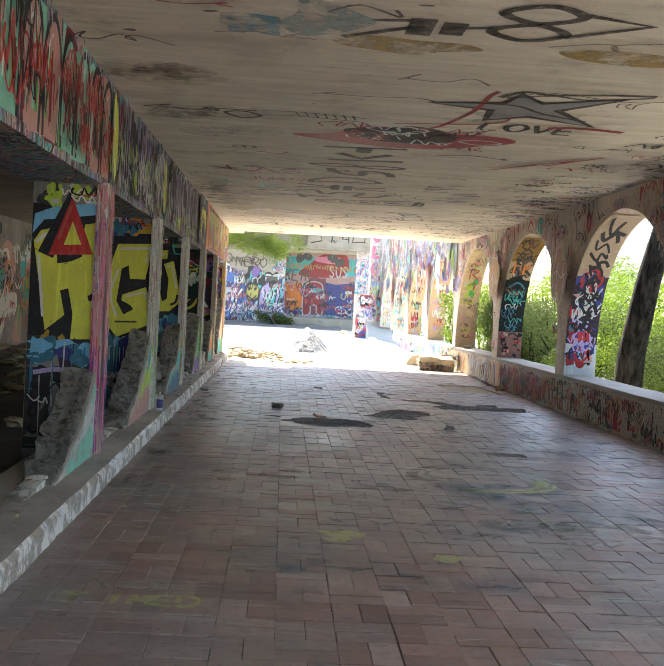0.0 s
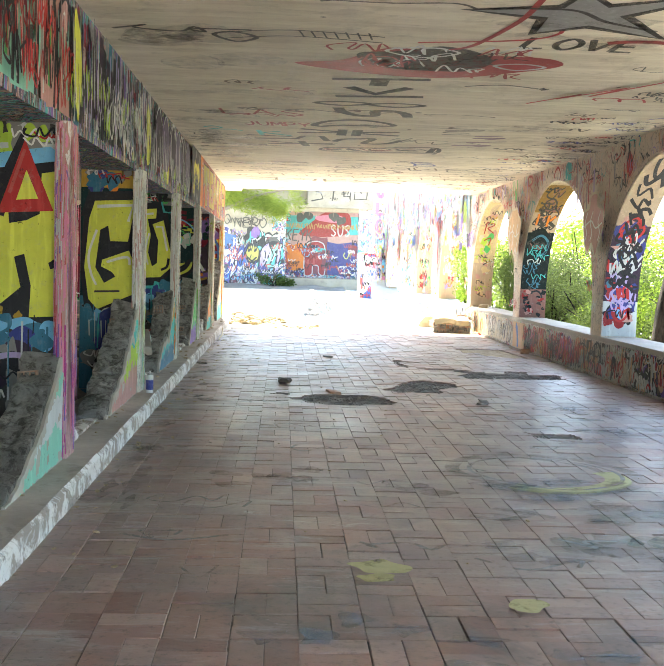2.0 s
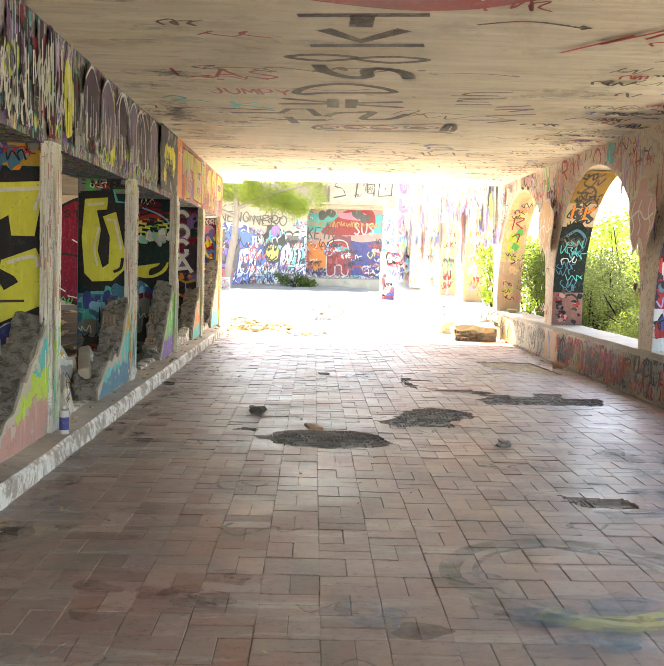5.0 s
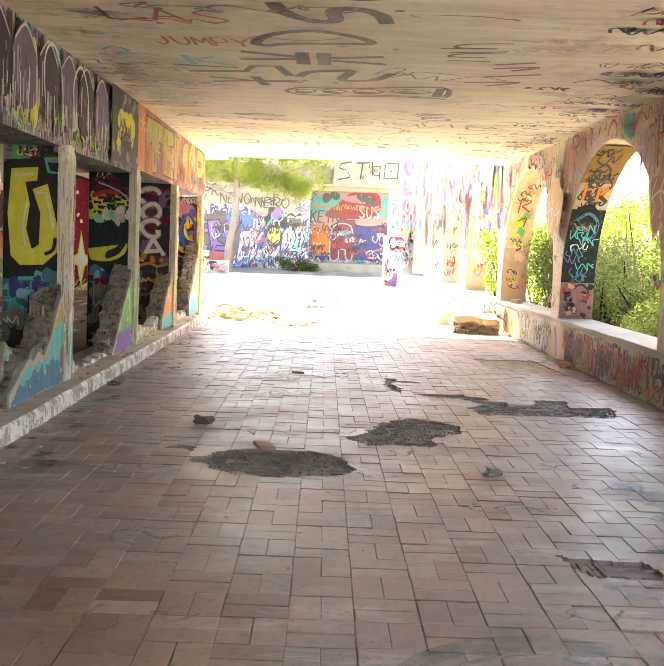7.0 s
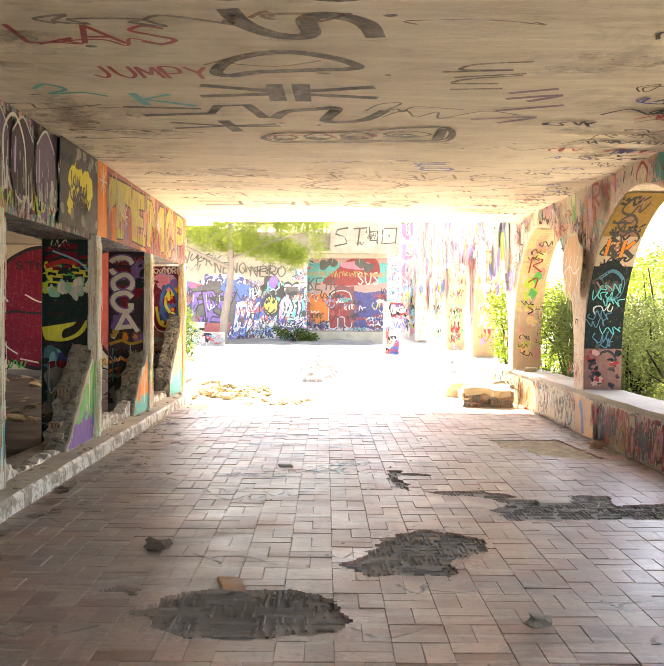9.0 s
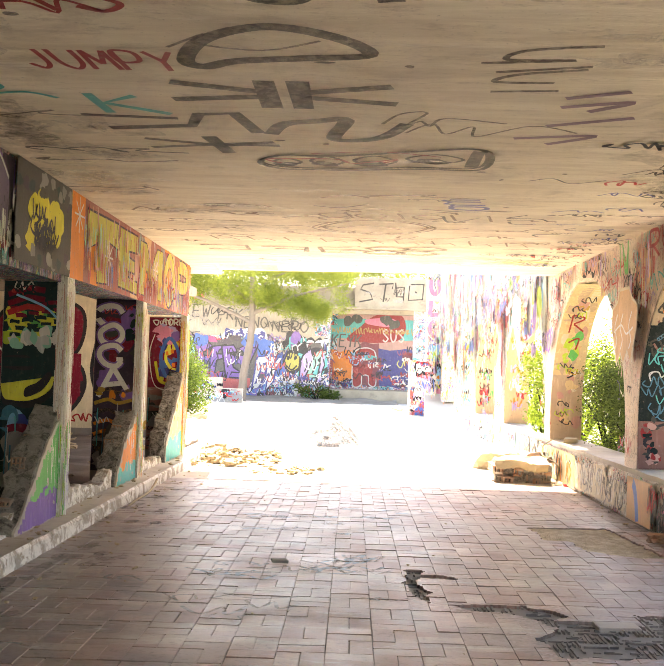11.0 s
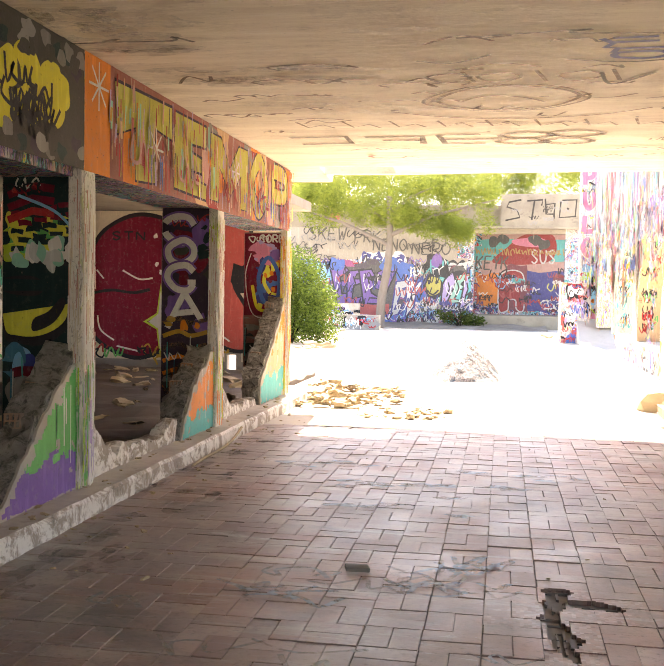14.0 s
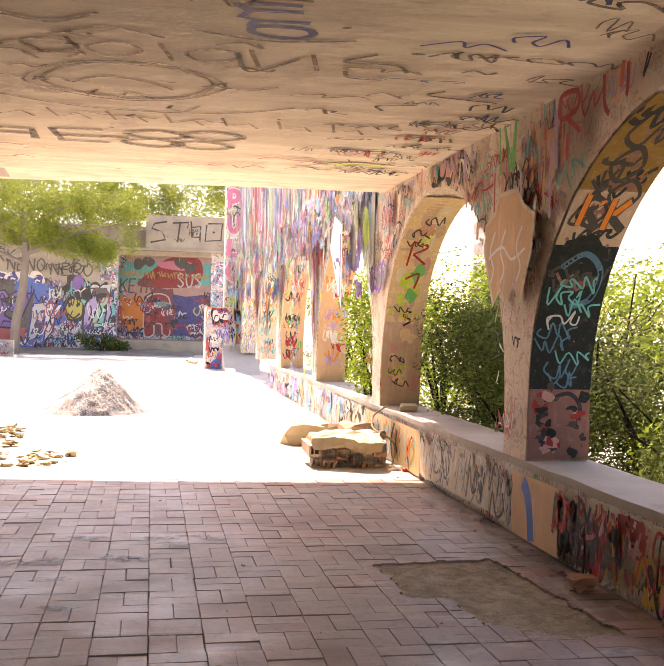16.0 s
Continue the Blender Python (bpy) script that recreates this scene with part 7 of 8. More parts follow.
# ---- floor tiles in basket weave ----
HOLES = [
    [(1.39, 9.6), (1.45, 9.73), (1.6, 9.92), (1.88, 10.0), (2.16, 9.97), (2.37, 9.83), (2.42, 9.58), (2.43, 9.39), (2.28, 9.27), (1.88, 9.18), (1.64, 9.29)],
    [(1.18, 9.95), (1.26, 10.04), (1.39, 9.99), (1.39, 9.86)],
    [(2.39, 10.46), (2.61, 10.85), (2.68, 11.13), (2.97, 11.42), (3.18, 11.3), (3.32, 11.15), (3.3, 10.87), (3.04, 10.56), (3.02, 10.28), (2.56, 10.25)],
    [(3.12, 12.83), (3.59, 12.88), (3.83, 12.62), (3.67, 12.5), (3.97, 12.52), (4.2, 12.4), (4.25, 12.71), (4.53, 12.69), (4.5, 12.31), (4.88, 12.35), (4.77, 11.81), (3.57, 11.7), (3.54, 12.1), (3.7, 12.36), (3.5, 12.62), (3.2, 12.72)],
    [(2.9, 13.87), (2.99, 13.95), (3.01, 13.76), (3.24, 13.66), (3.22, 13.58), (2.99, 13.6), (2.93, 13.48), (3.02, 13.14), (2.98, 12.84), (2.9, 13.05), (2.86, 13.43)],
    [(4.2, 16.14), (4.95, 16.21), (5.01, 15.51), (5.09, 14.68), (4.81, 14.67), (4.45, 14.91), (4.42, 15.35), (4.2, 15.38)],
    [(3.31, 7.86), (3.46, 7.8), (3.72, 7.78), (3.72, 7.53), (3.42, 7.53)],
]


def gone(x, y):
    x, y = x + 0.045 * noise.noise(Vector((x * 9, y * 9, 1))), y + 0.045 * noise.noise(Vector((x * 9, y * 9, 5)))
    return any(inside(x, y, h) for h in HOLES)


def tile_material(name, single):
    """Worn terracotta; each tile takes a shade of its own."""
    n = Nodes(name, 0.4)
    pick = n.t.nodes.new("ShaderNodeObjectInfo").outputs["Random"] if single else n.geo.outputs["Random Per Island"]
    c = n.ramp(pick, [(0.0, (0.2, 0.11, 0.09)), (0.25, (0.32, 0.19, 0.155)), (0.5, (0.29, 0.21, 0.18)), (0.75, (0.34, 0.205, 0.165)), (1.0, (0.41, 0.3, 0.26))])
    c = n.mix(n.ramp(n.noise(0.55, 5, 0.6).outputs[0], [(0.42, 0.0), (0.58, 0.6)]), c, (0.29, 0.265, 0.25))
    c = n.mix(n.ramp(n.noise(0.9, 7, 0.72, warp=0.9).outputs[0], [(0.53, 0.0), (0.66, 0.7)]), c, (0.12, 0.125, 0.12))
    c = n.mix(n.ramp(n.noise(2.2, 6, 0.7, warp=0.5).outputs[0], [(0.5, 0.0), (0.72, 0.5)]), c, (0.16, 0.15, 0.145))
    c = n.mix(n.ramp(n.noise(1.6, 7, 0.75, stretch=(0.5, 3.0, 1), warp=0.6).outputs[0], [(0.54, 0.0), (0.66, 0.6)]), c, (0.46, 0.44, 0.42))
    c = n.mix(n.ramp(n.noise(2.7, 8, 0.8, stretch=(0.6, 2.0, 1), warp=1.2).outputs[0], [(0.6, 0.0), (0.67, 0.5)]), c, (0.58, 0.59, 0.59))
    c = n.mix(n.ramp(n.noise(22, 7, 0.78).outputs[0], [(0.53, 0.0), (0.66, 0.6)]), c, (0.085, 0.075, 0.07))
    rg = n.ramp(n.noise(1.8, 5, 0.7).outputs[0], [(0.3, 0.3), (0.7, 0.58)])
    return n.out(c, n.noise(9, 5, 0.6).outputs[0], 0.35, 0.008, rg)


M["tile"], M["tile_single"] = tile_material("terracotta_tile", False), tile_material("terracotta_tile_single", True)

BLOCK = 0.248
floor = thing("floor", "worn terracotta floor tiles in basket weave with broken patches", "floor", kind="structure")
TV, TF, GV, GF = [], [], [], []
rt = random.Random(81)


def tile_mesh(verts, faces, cx, cy, w, h, zt, tx, ty):
    """One tile: bevelled top and sides."""
    b = 0.002
    i = len(verts)
    for inset, z in ((0.0, zt - 0.03), (0.0, zt - b), (b, zt)):
        for sx, sy in ((-1, -1), (1, -1), (1, 1), (-1, 1)):
            x, y = cx + sx * (w / 2 - inset), cy + sy * (h / 2 - inset)
            verts.append((x, y, z + tx * (x - cx) + ty * (y - cy)))
    for r in (0, 4):
        for a in range(4):
            d = (a + 1) % 4
            faces.append((i + r + a, i + r + d, i + r + 4 + d, i + r + 4 + a))
    faces.append((i + 8, i + 9, i + 10, i + 11))


proto = {}
for way in (0, 1):
    v, f = [], []
    w, h = (BLOCK - 0.002, BLOCK / 2 - 0.002) if way == 0 else (BLOCK / 2 - 0.002, BLOCK - 0.002)
    tile_mesh(v, f, 0, 0, w, h, 0, 0, 0)
    me = bpy.data.meshes.new("tile")
    me.from_pydata(v, [], f)
    me.materials.append(M["tile_single"])
    proto[way] = me

i0, i1 = math.floor((0.16 - 2.61) / BLOCK), math.ceil((WALL_X - 2.61) / BLOCK)
j0, j1 = math.floor((0.5 - 14.14) / BLOCK), math.floor((19.56 - 14.14) / BLOCK)
for j in range(j0, j1):
    for i in range(i0, i1):
        bx, by = 2.61 + (i + 0.5) * BLOCK, 14.14 + (j + 0.5) * BLOCK
        way = (i + j) % 2
        for s in (-1, 1):
            cx, cy = (bx, by + s * BLOCK / 4) if way == 0 else (bx + s * BLOCK / 4, by)
            w, h = (BLOCK - 0.002, BLOCK / 2 - 0.002) if way == 0 else (BLOCK / 2 - 0.002, BLOCK - 0.002)
            w, h = w - rt.choice([0, 0, 0, 0.001, 0.004]), h - rt.choice([0, 0, 0, 0.001, 0.004])
            cx, cy = cx + rt.uniform(-0.002, 0.002), cy + rt.uniform(-0.002, 0.002)
            zt = rt.uniform(-0.003, 0.003) + 0.004 * noise.noise(Vector((cx * 0.9, cy * 0.9, 3)))
            tx, ty = rt.uniform(-0.012, 0.012), rt.uniform(-0.012, 0.012)
            if cx + w / 2 > WALL_X - 0.02:
                continue
            corners = [gone(cx + sx * w / 2 * q, cy + sy * h / 2 * q) for sx in (-1, 1) for sy in (-1, 1) for q in (0.55, 1.0)]
            whole = not any(corners) and not gone(cx, cy)
            if not whole:
                # a broken tile: keep the cells outside the hole
                nx, ny = (14, 7) if way == 0 else (7, 14)
                for a in range(nx):
                    for e in range(ny):
                        x, y = cx - w / 2 + w * (a + 0.5) / nx, cy - h / 2 + h * (e + 0.5) / ny
                        if not gone(x, y):
                            k = len(TV)
                            for zz in (zt - 0.03, zt - 0.001):
                                for sx, sy in ((-1, -1), (1, -1), (1, 1), (-1, 1)):
                                    TV.append((x + sx * w / nx / 2, y + sy * h / ny / 2, zz))
                            for g in range(4):
                                d = (g + 1) % 4
                                TF.append((k + g, k + d, k + 4 + d, k + 4 + g))
                            TF.append((k + 4, k + 5, k + 6, k + 7))
                continue
            k = len(GV)
            GV += [(cx + sx * (w / 2 + 0.006), cy + sy * (h / 2 + 0.006), -0.008 + zt * 0.5) for sx, sy in ((-1, -1), (1, -1), (1, 1), (-1, 1))]
            GF.append((k, k + 1, k + 2, k + 3))
            if 8.4 < cy < 10.3 and 0.9 < cx < 3.4:
                ob = new("tile", proto[way])
                ob.parent = floor
                ob.location, ob.rotation_euler = (cx, cy, zt), (ty, -tx, rt.uniform(-0.01, 0.01))
            else:
                tile_mesh(TV, TF, cx, cy, w, h, zt, tx, ty)
me = bpy.data.meshes.new("tile_field")
me.from_pydata(TV, [], TF)
me.materials.append(M["tile"])
n = Nodes("dirty_grout", 0.9)
M["grout"] = n.out(n.mix(n.ramp(n.noise(2.6, 6, 0.8).outputs[0], [(0.38, 0.0), (0.5, 1.0)]), (0.03, 0.026, 0.023), (0.2, 0.16, 0.138)), n.noise(30, 4).outputs[0], 0.5, 0.006)
gm = bpy.data.meshes.new("grout")
gm.from_pydata(GV, [], GF)
gm.materials.append(M["grout"])
ob = new("grout", gm)
ob.parent = floor
tagged(ob, "dirty grout between the tiles", kind="stuff")
ob = new("tile_field", me)
ob.parent = floor
tagged(ob, "terracotta tiles", kind="stuff")

# ridges of old mortar in the holes
bm = bmesh.new()
for hole in HOLES[:5] + HOLES[6:]:
    xs, ys = [p[0] for p in hole], [p[1] for p in hole]
    y = min(ys)
    while y < max(ys):
        x = min(xs)
        vertical = rt.random() < 0.5
        while x < max(xs):
            cellv = (int(x / 0.25) + int(y / 0.25)) % 2
            if gone(x, y) and gone(x + 0.02, y + 0.02) and rt.random() < 0.75:
                if cellv:
                    box(bm, x, x + 0.012, y, y + rt.uniform(0.05, 0.1), -0.024, -0.024 + rt.uniform(0.008, 0.02), 0.003, rt)
                else:
                    box(bm, x, x + rt.uniform(0.03, 0.06), y, y + 0.012, -0.024, -0.024 + rt.uniform(0.006, 0.018), 0.003, rt)
            x += 0.028
        y += 0.1 if vertical else 0.075
ob = part("mortar_ridges", bm, M["mortar"])
ob.parent = floor
tagged(ob, "ridged grey mortar left by lifted tiles", kind="stuff")

# bare earth in the squared patch by the parapet
bm = bmesh.new()
box(bm, 4.1, 5.2, 14.5, 16.4, -0.022, -0.016)
bmesh.ops.subdivide_edges(bm, edges=list(bm.edges), cuts=14, use_grid_fill=True)
for v in bm.verts:
    v.co.z += 0.008 * noise.noise(v.co * 6)
n = Nodes("dry_earth", 0.95)
c = n.mix(n.ramp(n.noise(7, 8, 0.8, warp=0.6).outputs[0], [(0.4, 0.0), (0.6, 1.0)]), (0.52, 0.42, 0.29), (0.26, 0.2, 0.125))
c = n.mix(n.ramp(n.noise(2.0, 5, 0.7).outputs[0], [(0.5, 0.0), (0.65, 0.7)]), c, (0.2, 0.18, 0.1))
c = n.mix(n.ramp(n.voronoi(38).outputs[0], [(0.1, 0.7), (0.3, 0.0)]), c, (0.48, 0.42, 0.34))
M["dirt"] = n.out(c, n.noise(18, 8, 0.8).outputs[0], 0.9, 0.03)
ob = part("earth_patch", bm, M["dirt"])
ob.parent = floor
tagged(ob, "dry brown earth where tiles were lifted")

# old paint on the tiles
PAL.update(floorsky=(0.42, 0.52, 0.6), floorred=(0.25, 0.06, 0.06), floorteal=(0.14, 0.28, 0.27))
FP = Painter(lambda u, v, o: (u, v, 0.006 + o), ok=lambda u, v: not gone(u, v))
FP.stroke([(2.75, 5.78), (2.95, 5.66), (3.2, 5.7), (3.42, 5.86), (3.5, 6.06), (3.46, 6.24)], 0.17, "floorlime")
FP.stroke([(3.46, 6.2), (3.4, 6.42), (3.2, 6.6), (2.95, 6.72)], 0.05, "floorwhite")
FP.stroke([(2.43, 6.2), (2.55, 6.1), (2.68, 6.16), (2.6, 6.26)], 0.03, "floorwhite", True)
LOOP = [(2.45, 6.2), (2.7, 5.78), (3.1, 5.58), (3.52, 5.8), (3.66, 6.2), (3.45, 6.62), (3.0, 6.8), (2.6, 6.62)]
FP.stroke(LOOP, 0.1, "floorteal", True)
FP.stroke([(3.08 + (u - 3.08) * 0.82, 6.2 + (v - 6.2) * 0.82) for u, v in LOOP], 0.03, "floorwhite", True)
FP.word("T", 0.42, 2.58, 0.12, 0.14, 0.035, "floorlime")
FP.word("IMED", 0.62, 2.58, 0.085, 0.14, 0.03, "floorlime")
for u, v, w, h in ((1.74, 4.08, 0.24, 0.2), (1.72, 3.92, 0.18, 0.12), (2.3, 3.6, 0.15, 0.15)):
    FP.blob(u, v, w, h, "floorlime", rt)
FP.stroke([(2.33, 5.02), (2.5, 4.94), (2.7, 5.1), (2.5, 5.18), (2.8, 5.0)], 0.06, "floorblue")
for u, v, w, h in ((2.6, 4.2, 0.6, 0.4), (2.2, 3.0, 0.5, 0.3), (1.4, 3.3, 0.35, 0.4), (2.9, 5.2, 0.4, 0.3), (2.5, 16.4, 0.7, 0.35), (1.15, 17.0, 0.5, 0.3), (2.9, 16.9, 0.5, 0.3), (1.8, 16.2, 0.6, 0.3), (2.1, 15.6, 0.5, 0.3)):
    for _ in range(5):
        FP.blob(u + rt.gauss(0, w / 2), v + rt.gauss(0, h / 2), w * 0.4, h * 0.35, "floorsky" if v > 14 else "floorblue", rt, 11, 0.45)
for u0, v0 in ((1.7, 13.85), (2.0, 13.75), (2.3, 13.8), (2.6, 13.7), (2.0, 12.6), (1.6, 6.9), (1.4, 7.9), (3.3, 8.6), (2.9, 10.0), (4.0, 9.2), (1.1, 9.3)):
    FP.squiggle(u0, v0, 0.4, 0.25, "floorwhite", 0.025, rt, 5)
for _ in range(5):
    FP.blob(rt.uniform(0.4, 5.0), rt.uniform(2.5, 9.0), rt.uniform(0.1, 0.3), rt.uniform(0.1, 0.4), rt.choice(["floorwhite", "floorblue", "floordark", "floordark", "floordark"]), rt)
for u, v, w, h in ((1.64, 13.47, 0.5, 0.2), (2.5, 13.7, 0.5, 0.2), (2.58, 14.15, 0.3, 0.3), (2.3, 13.9, 0.4, 0.2)):
    for _ in range(3):
        FP.squiggle(u + rt.gauss(0, 0.1), v + rt.gauss(0, 0.1), w, h, "floorsky", 0.03, rt, 5)
for u, v in ((0.58, 15.6), (0.75, 15.75), (0.69, 13.9), (0.5, 12.0), (0.6, 16.2), (0.45, 9.5)):
    for _ in range(4):
        FP.blob(u + rt.gauss(0, 0.08), v + rt.gauss(0, 0.15), 0.12, 0.16, "floordark", rt)
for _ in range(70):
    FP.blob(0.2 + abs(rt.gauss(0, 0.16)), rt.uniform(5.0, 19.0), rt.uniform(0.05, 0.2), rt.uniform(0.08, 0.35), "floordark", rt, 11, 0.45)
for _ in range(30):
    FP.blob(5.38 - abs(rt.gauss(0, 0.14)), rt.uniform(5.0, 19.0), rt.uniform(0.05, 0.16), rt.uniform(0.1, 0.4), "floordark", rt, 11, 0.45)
for u, v, w, h, c in ((2.95, 5.5, 0.9, 0.6, "floorblue"), (1.2, 5.9, 0.5, 0.4, "floorred"), (3.2, 4.5, 0.7, 0.6, "floorteal"), (4.1, 7.6, 0.9, 0.5, "floorblue"), (4.3, 9.0, 0.6, 0.6, "floorblue")):
    for _ in range(8):
        FP.blob(u + rt.gauss(0, w / 2.5), v + rt.gauss(0, h / 2.5), w * 0.4, h * 0.4, c, rt, 11, 0.4)
for _ in range(34):
    FP.squiggle(rt.uniform(0.5, 5.1), rt.uniform(2.5, 14.5), rt.uniform(0.15, 0.5), rt.uniform(0.1, 0.3), "floorwhite", rt.uniform(0.012, 0.03), rt, rt.randint(3, 5))
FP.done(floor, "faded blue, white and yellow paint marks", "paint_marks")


# ---- rubble, stones, litter ----
def stone_mesh(seed, size, flat=0.6, name="stone"):
    bm = bmesh.new()
    bmesh.ops.create_icosphere(bm, subdivisions=2, radius=0.5)
    for v in bm.verts:
        d = v.co.normalized()
        r = 0.75 + 0.6 * noise.noise(d * 1.9 + Vector((seed, 0, 0))) + 0.18 * noise.noise(d * 5.0 + Vector((0, seed, 0)))
        q = Vector([max(-0.62, min(0.62, a)) for a in d])
        v.co = (d * 0.25 + q * 0.95) * r * 0.5
        v.co.x *= size
        v.co.y *= size * 0.75
        v.co.z *= size * flat
    return bm


protos = [mesh("rubble_piece", stone_mesh(i * 3.7, 1.0, 0.2 + 0.08 * (i % 4)), M["rubble"]) for i in range(6)]


def heap(name, label, spots, parent=None, group=""):
    """A heap whose stones are parts of one thing."""
    top = thing(name, label, "rubble", group)
    for x, y, z, s, r in spots:
        ob = new("stone", protos[int(r * 97) % 6])
        ob.parent = top
        ob.location, ob.scale = (x, y, z), (s, s * (0.7 + 0.5 * ((r * 7) % 1)), s)
        ob.rotation_euler = ((r * 13) % 0.6 - 0.3, (r * 17) % 0.6 - 0.3, r * 6.28)
    return top


rh = random.Random(91)
spots = []
for _ in range(240):
    x, y = rh.uniform(-0.25, 1.4), rh.uniform(20.9, 23.4)
    d = 1 - abs(x - 0.35) / 1.25
    if rh.random() < d:
        spots.append((x, y, rh.uniform(0.01, 0.14) * max(0.25, d), rh.uniform(0.07, 0.3), rh.random()))
for _ in range(46):
    spots.append((rh.uniform(1.0, 2.05), rh.uniform(20.1, 21.3), 0.015, rh.uniform(0.05, 0.2), rh.random()))
heap("brick_heap", "heap of broken tiles and bricks beside the last column", spots)
spots = []
for _ in range(260):
    x, y = rh.uniform(-4.3, -0.65), rh.uniform(6.0, 25.3)
    spots.append((x, y, rh.uniform(0.0, 0.14), rh.uniform(0.12, 0.45), rh.random()))
heap("room_rubble", "scattered dusty rubble over the floor of the rooms", spots)
spots = [(rh.uniform(-2.2, -1.4), rh.uniform(32, 34), 0.1, rh.uniform(0.2, 0.5), rh.random()) for _ in range(12)]
heap("yard_rubble", "small sunlit heap of stones in the courtyard", spots)
spots = [(-2.55, 41.4, 0.2, 0.5, 0.3), (4.2, 43.0, 0.1, 0.6, 0.7), (4.05, 43.3, 0.1, 0.4, 0.2)]
heap("yard_blocks", "a few loose blocks lying in the courtyard", spots)
spots = []
for _ in range(90):
    y = rh.uniform(6, 19.6)
    spots.append((WALL_X - 0.04 - abs(rh.gauss(0, 0.12)), y, 0.008, rh.uniform(0.02, 0.07), rh.random()))
for _ in range(110):
    y = rh.uniform(4, 20.5)
    spots.append((0.2 + abs(rh.gauss(0, 0.22)), y, 0.008, rh.uniform(0.015, 0.06), rh.random()))
for _ in range(70):
    spots.append((rh.uniform(0.4, 5.2), rh.uniform(4, 19), 0.008, rh.uniform(0.012, 0.035), rh.random()))
for _ in range(150):
    spots.append((rh.uniform(-0.42, 0.12), rh.uniform(3.5, 21), 0.135, rh.uniform(0.015, 0.08), rh.random()))
heap("floor_debris", "small crumbs of plaster and grit along the floor edges", spots)

# cone-shaped mound in the courtyard, with painted faces
bm = bmesh.new()
bmesh.ops.create_cone(bm, cap_ends=True, segments=40, radius1=0.9, radius2=0.07, depth=0.9, matrix=Matrix.Translation((2.05, 26.0, 0.4)))
bmesh.ops.subdivide_edges(bm, edges=list(bm.edges), cuts=5, use_grid_fill=True)
for v in bm.verts:
    t = (0.8 - v.co.z) / 0.85
    v.co.x = 2.05 + (v.co.x - 2.05) * (0.9 + 0.1 * t)
    v.co.z = -0.05 + (v.co.z + 0.05) * 0.8
    v.co.x -= 0.04 - 0.1 * max(0.0, v.co.z)
    v.co.x = 2.05 + (v.co.x - 2.05) * (1 - 0.18 * math.sin(math.pi * min(1.0, max(0.0, v.co.z / 0.7))))
    d = noise.noise_vector(v.co * 2.4) * 0.07 + noise.noise_vector(v.co * 8) * 0.04
    v.co += d
    if v.co.z < 0.0:
        v.co.z = -0.06
mound = tagged(part("rubble_mound", bm, sprayed("mound_paint", [tuple(0.42 * v for v in PAL[c]) for c in ("grey", "soot", "grey", "white", "grey", "dblue", "grey")], 2.6, (1, 1, 1), (0.16, 0.15, 0.135), 0.6, 0.8), smooth=False), "cone-shaped concrete mound with faded paint in the courtyard", "mound")

# fallen piece of hollow-brick wall by the parapet
def fallen(name, x0, x1, y0, y1, h, label, tilt):
    ob = thing(name, label, "rubble", at=(x0, y0, 0))
    bm = bmesh.new()
    box(bm, 0.02, x1 - x0, 0.05, y1 - y0, h - 0.09, h)
    bmesh.ops.subdivide_edges(bm, edges=list(bm.edges), cuts=9, use_grid_fill=True)
    for v in bm.verts:
        v.co += noise.noise_vector(v.co * 2.6) * 0.2 * Vector((1, 1, 0.35)) + noise.noise_vector(v.co * 9) * 0.03 + noise.noise_vector(v.co * 21) * 0.012
    core = bmesh.new()
    box(core, 0.03, x1 - x0 - 0.03, 0.14, y1 - y0 - 0.03, 0.0, h - 0.05)
    chipped(core, 7, 0.05, x0 + 3, 6.0)
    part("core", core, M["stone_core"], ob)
    part("render_slab", bm, M["rubble"], ob, "pale mortar slab")
    k = int((x1 - x0) / 0.13)
    for i in range(k):
        for r in range(2):
            bm = bmesh.new()
            a = i * (x1 - x0) / k
            z0 = 0.0 + r * (h - 0.08) / 2
            hh = (h - 0.08) / 2 - 0.01
            cut = rh.uniform(0.02, 0.12)
            for dx in (0.0, 0.05, 0.1):
                box(bm, a + dx, a + dx + 0.02, cut + 0.09 * rh.random(), y1 - y0 - 0.02, z0, z0 + hh, 0.014, rh)
            for dz in (0.0, hh - 0.014):
                box(bm, a + 0.002, a + 0.112, cut + 0.1 * rh.random() + 0.004, y1 - y0 - 0.03, z0 + dz + 0.001, z0 + dz + 0.02, 0.013, rh)
            b = part("hollow_brick", bm, M["brick"], ob)
            b.rotation_euler = (rh.uniform(-0.09, 0.09), rh.uniform(-0.12, 0.12), rh.uniform(-0.14, 0.14))
    ob.rotation_euler = (0, 0, radians(tilt))
    return ob


fallen("fallen_wall_piece", 4.4, 5.2, 19.95, 20.55, 0.3, "fallen chunk of hollow-brick wall lying beside the parapet", -6)
bm = stone_mesh(4.2, 0.95, 0.5)
s = tagged(part("boulder", bm, M["rubble"]), "pale rough boulder behind the fallen wall piece", "stone")
s.location = (4.75, 22.0, 0.12)
bm = stone_mesh(9.1, 0.6, 0.8)
s = tagged(part("boulder", bm, M["brick"]), "dark rough stone beside the parapet", "stone")
s.location = (5.15, 21.2, 0.18)
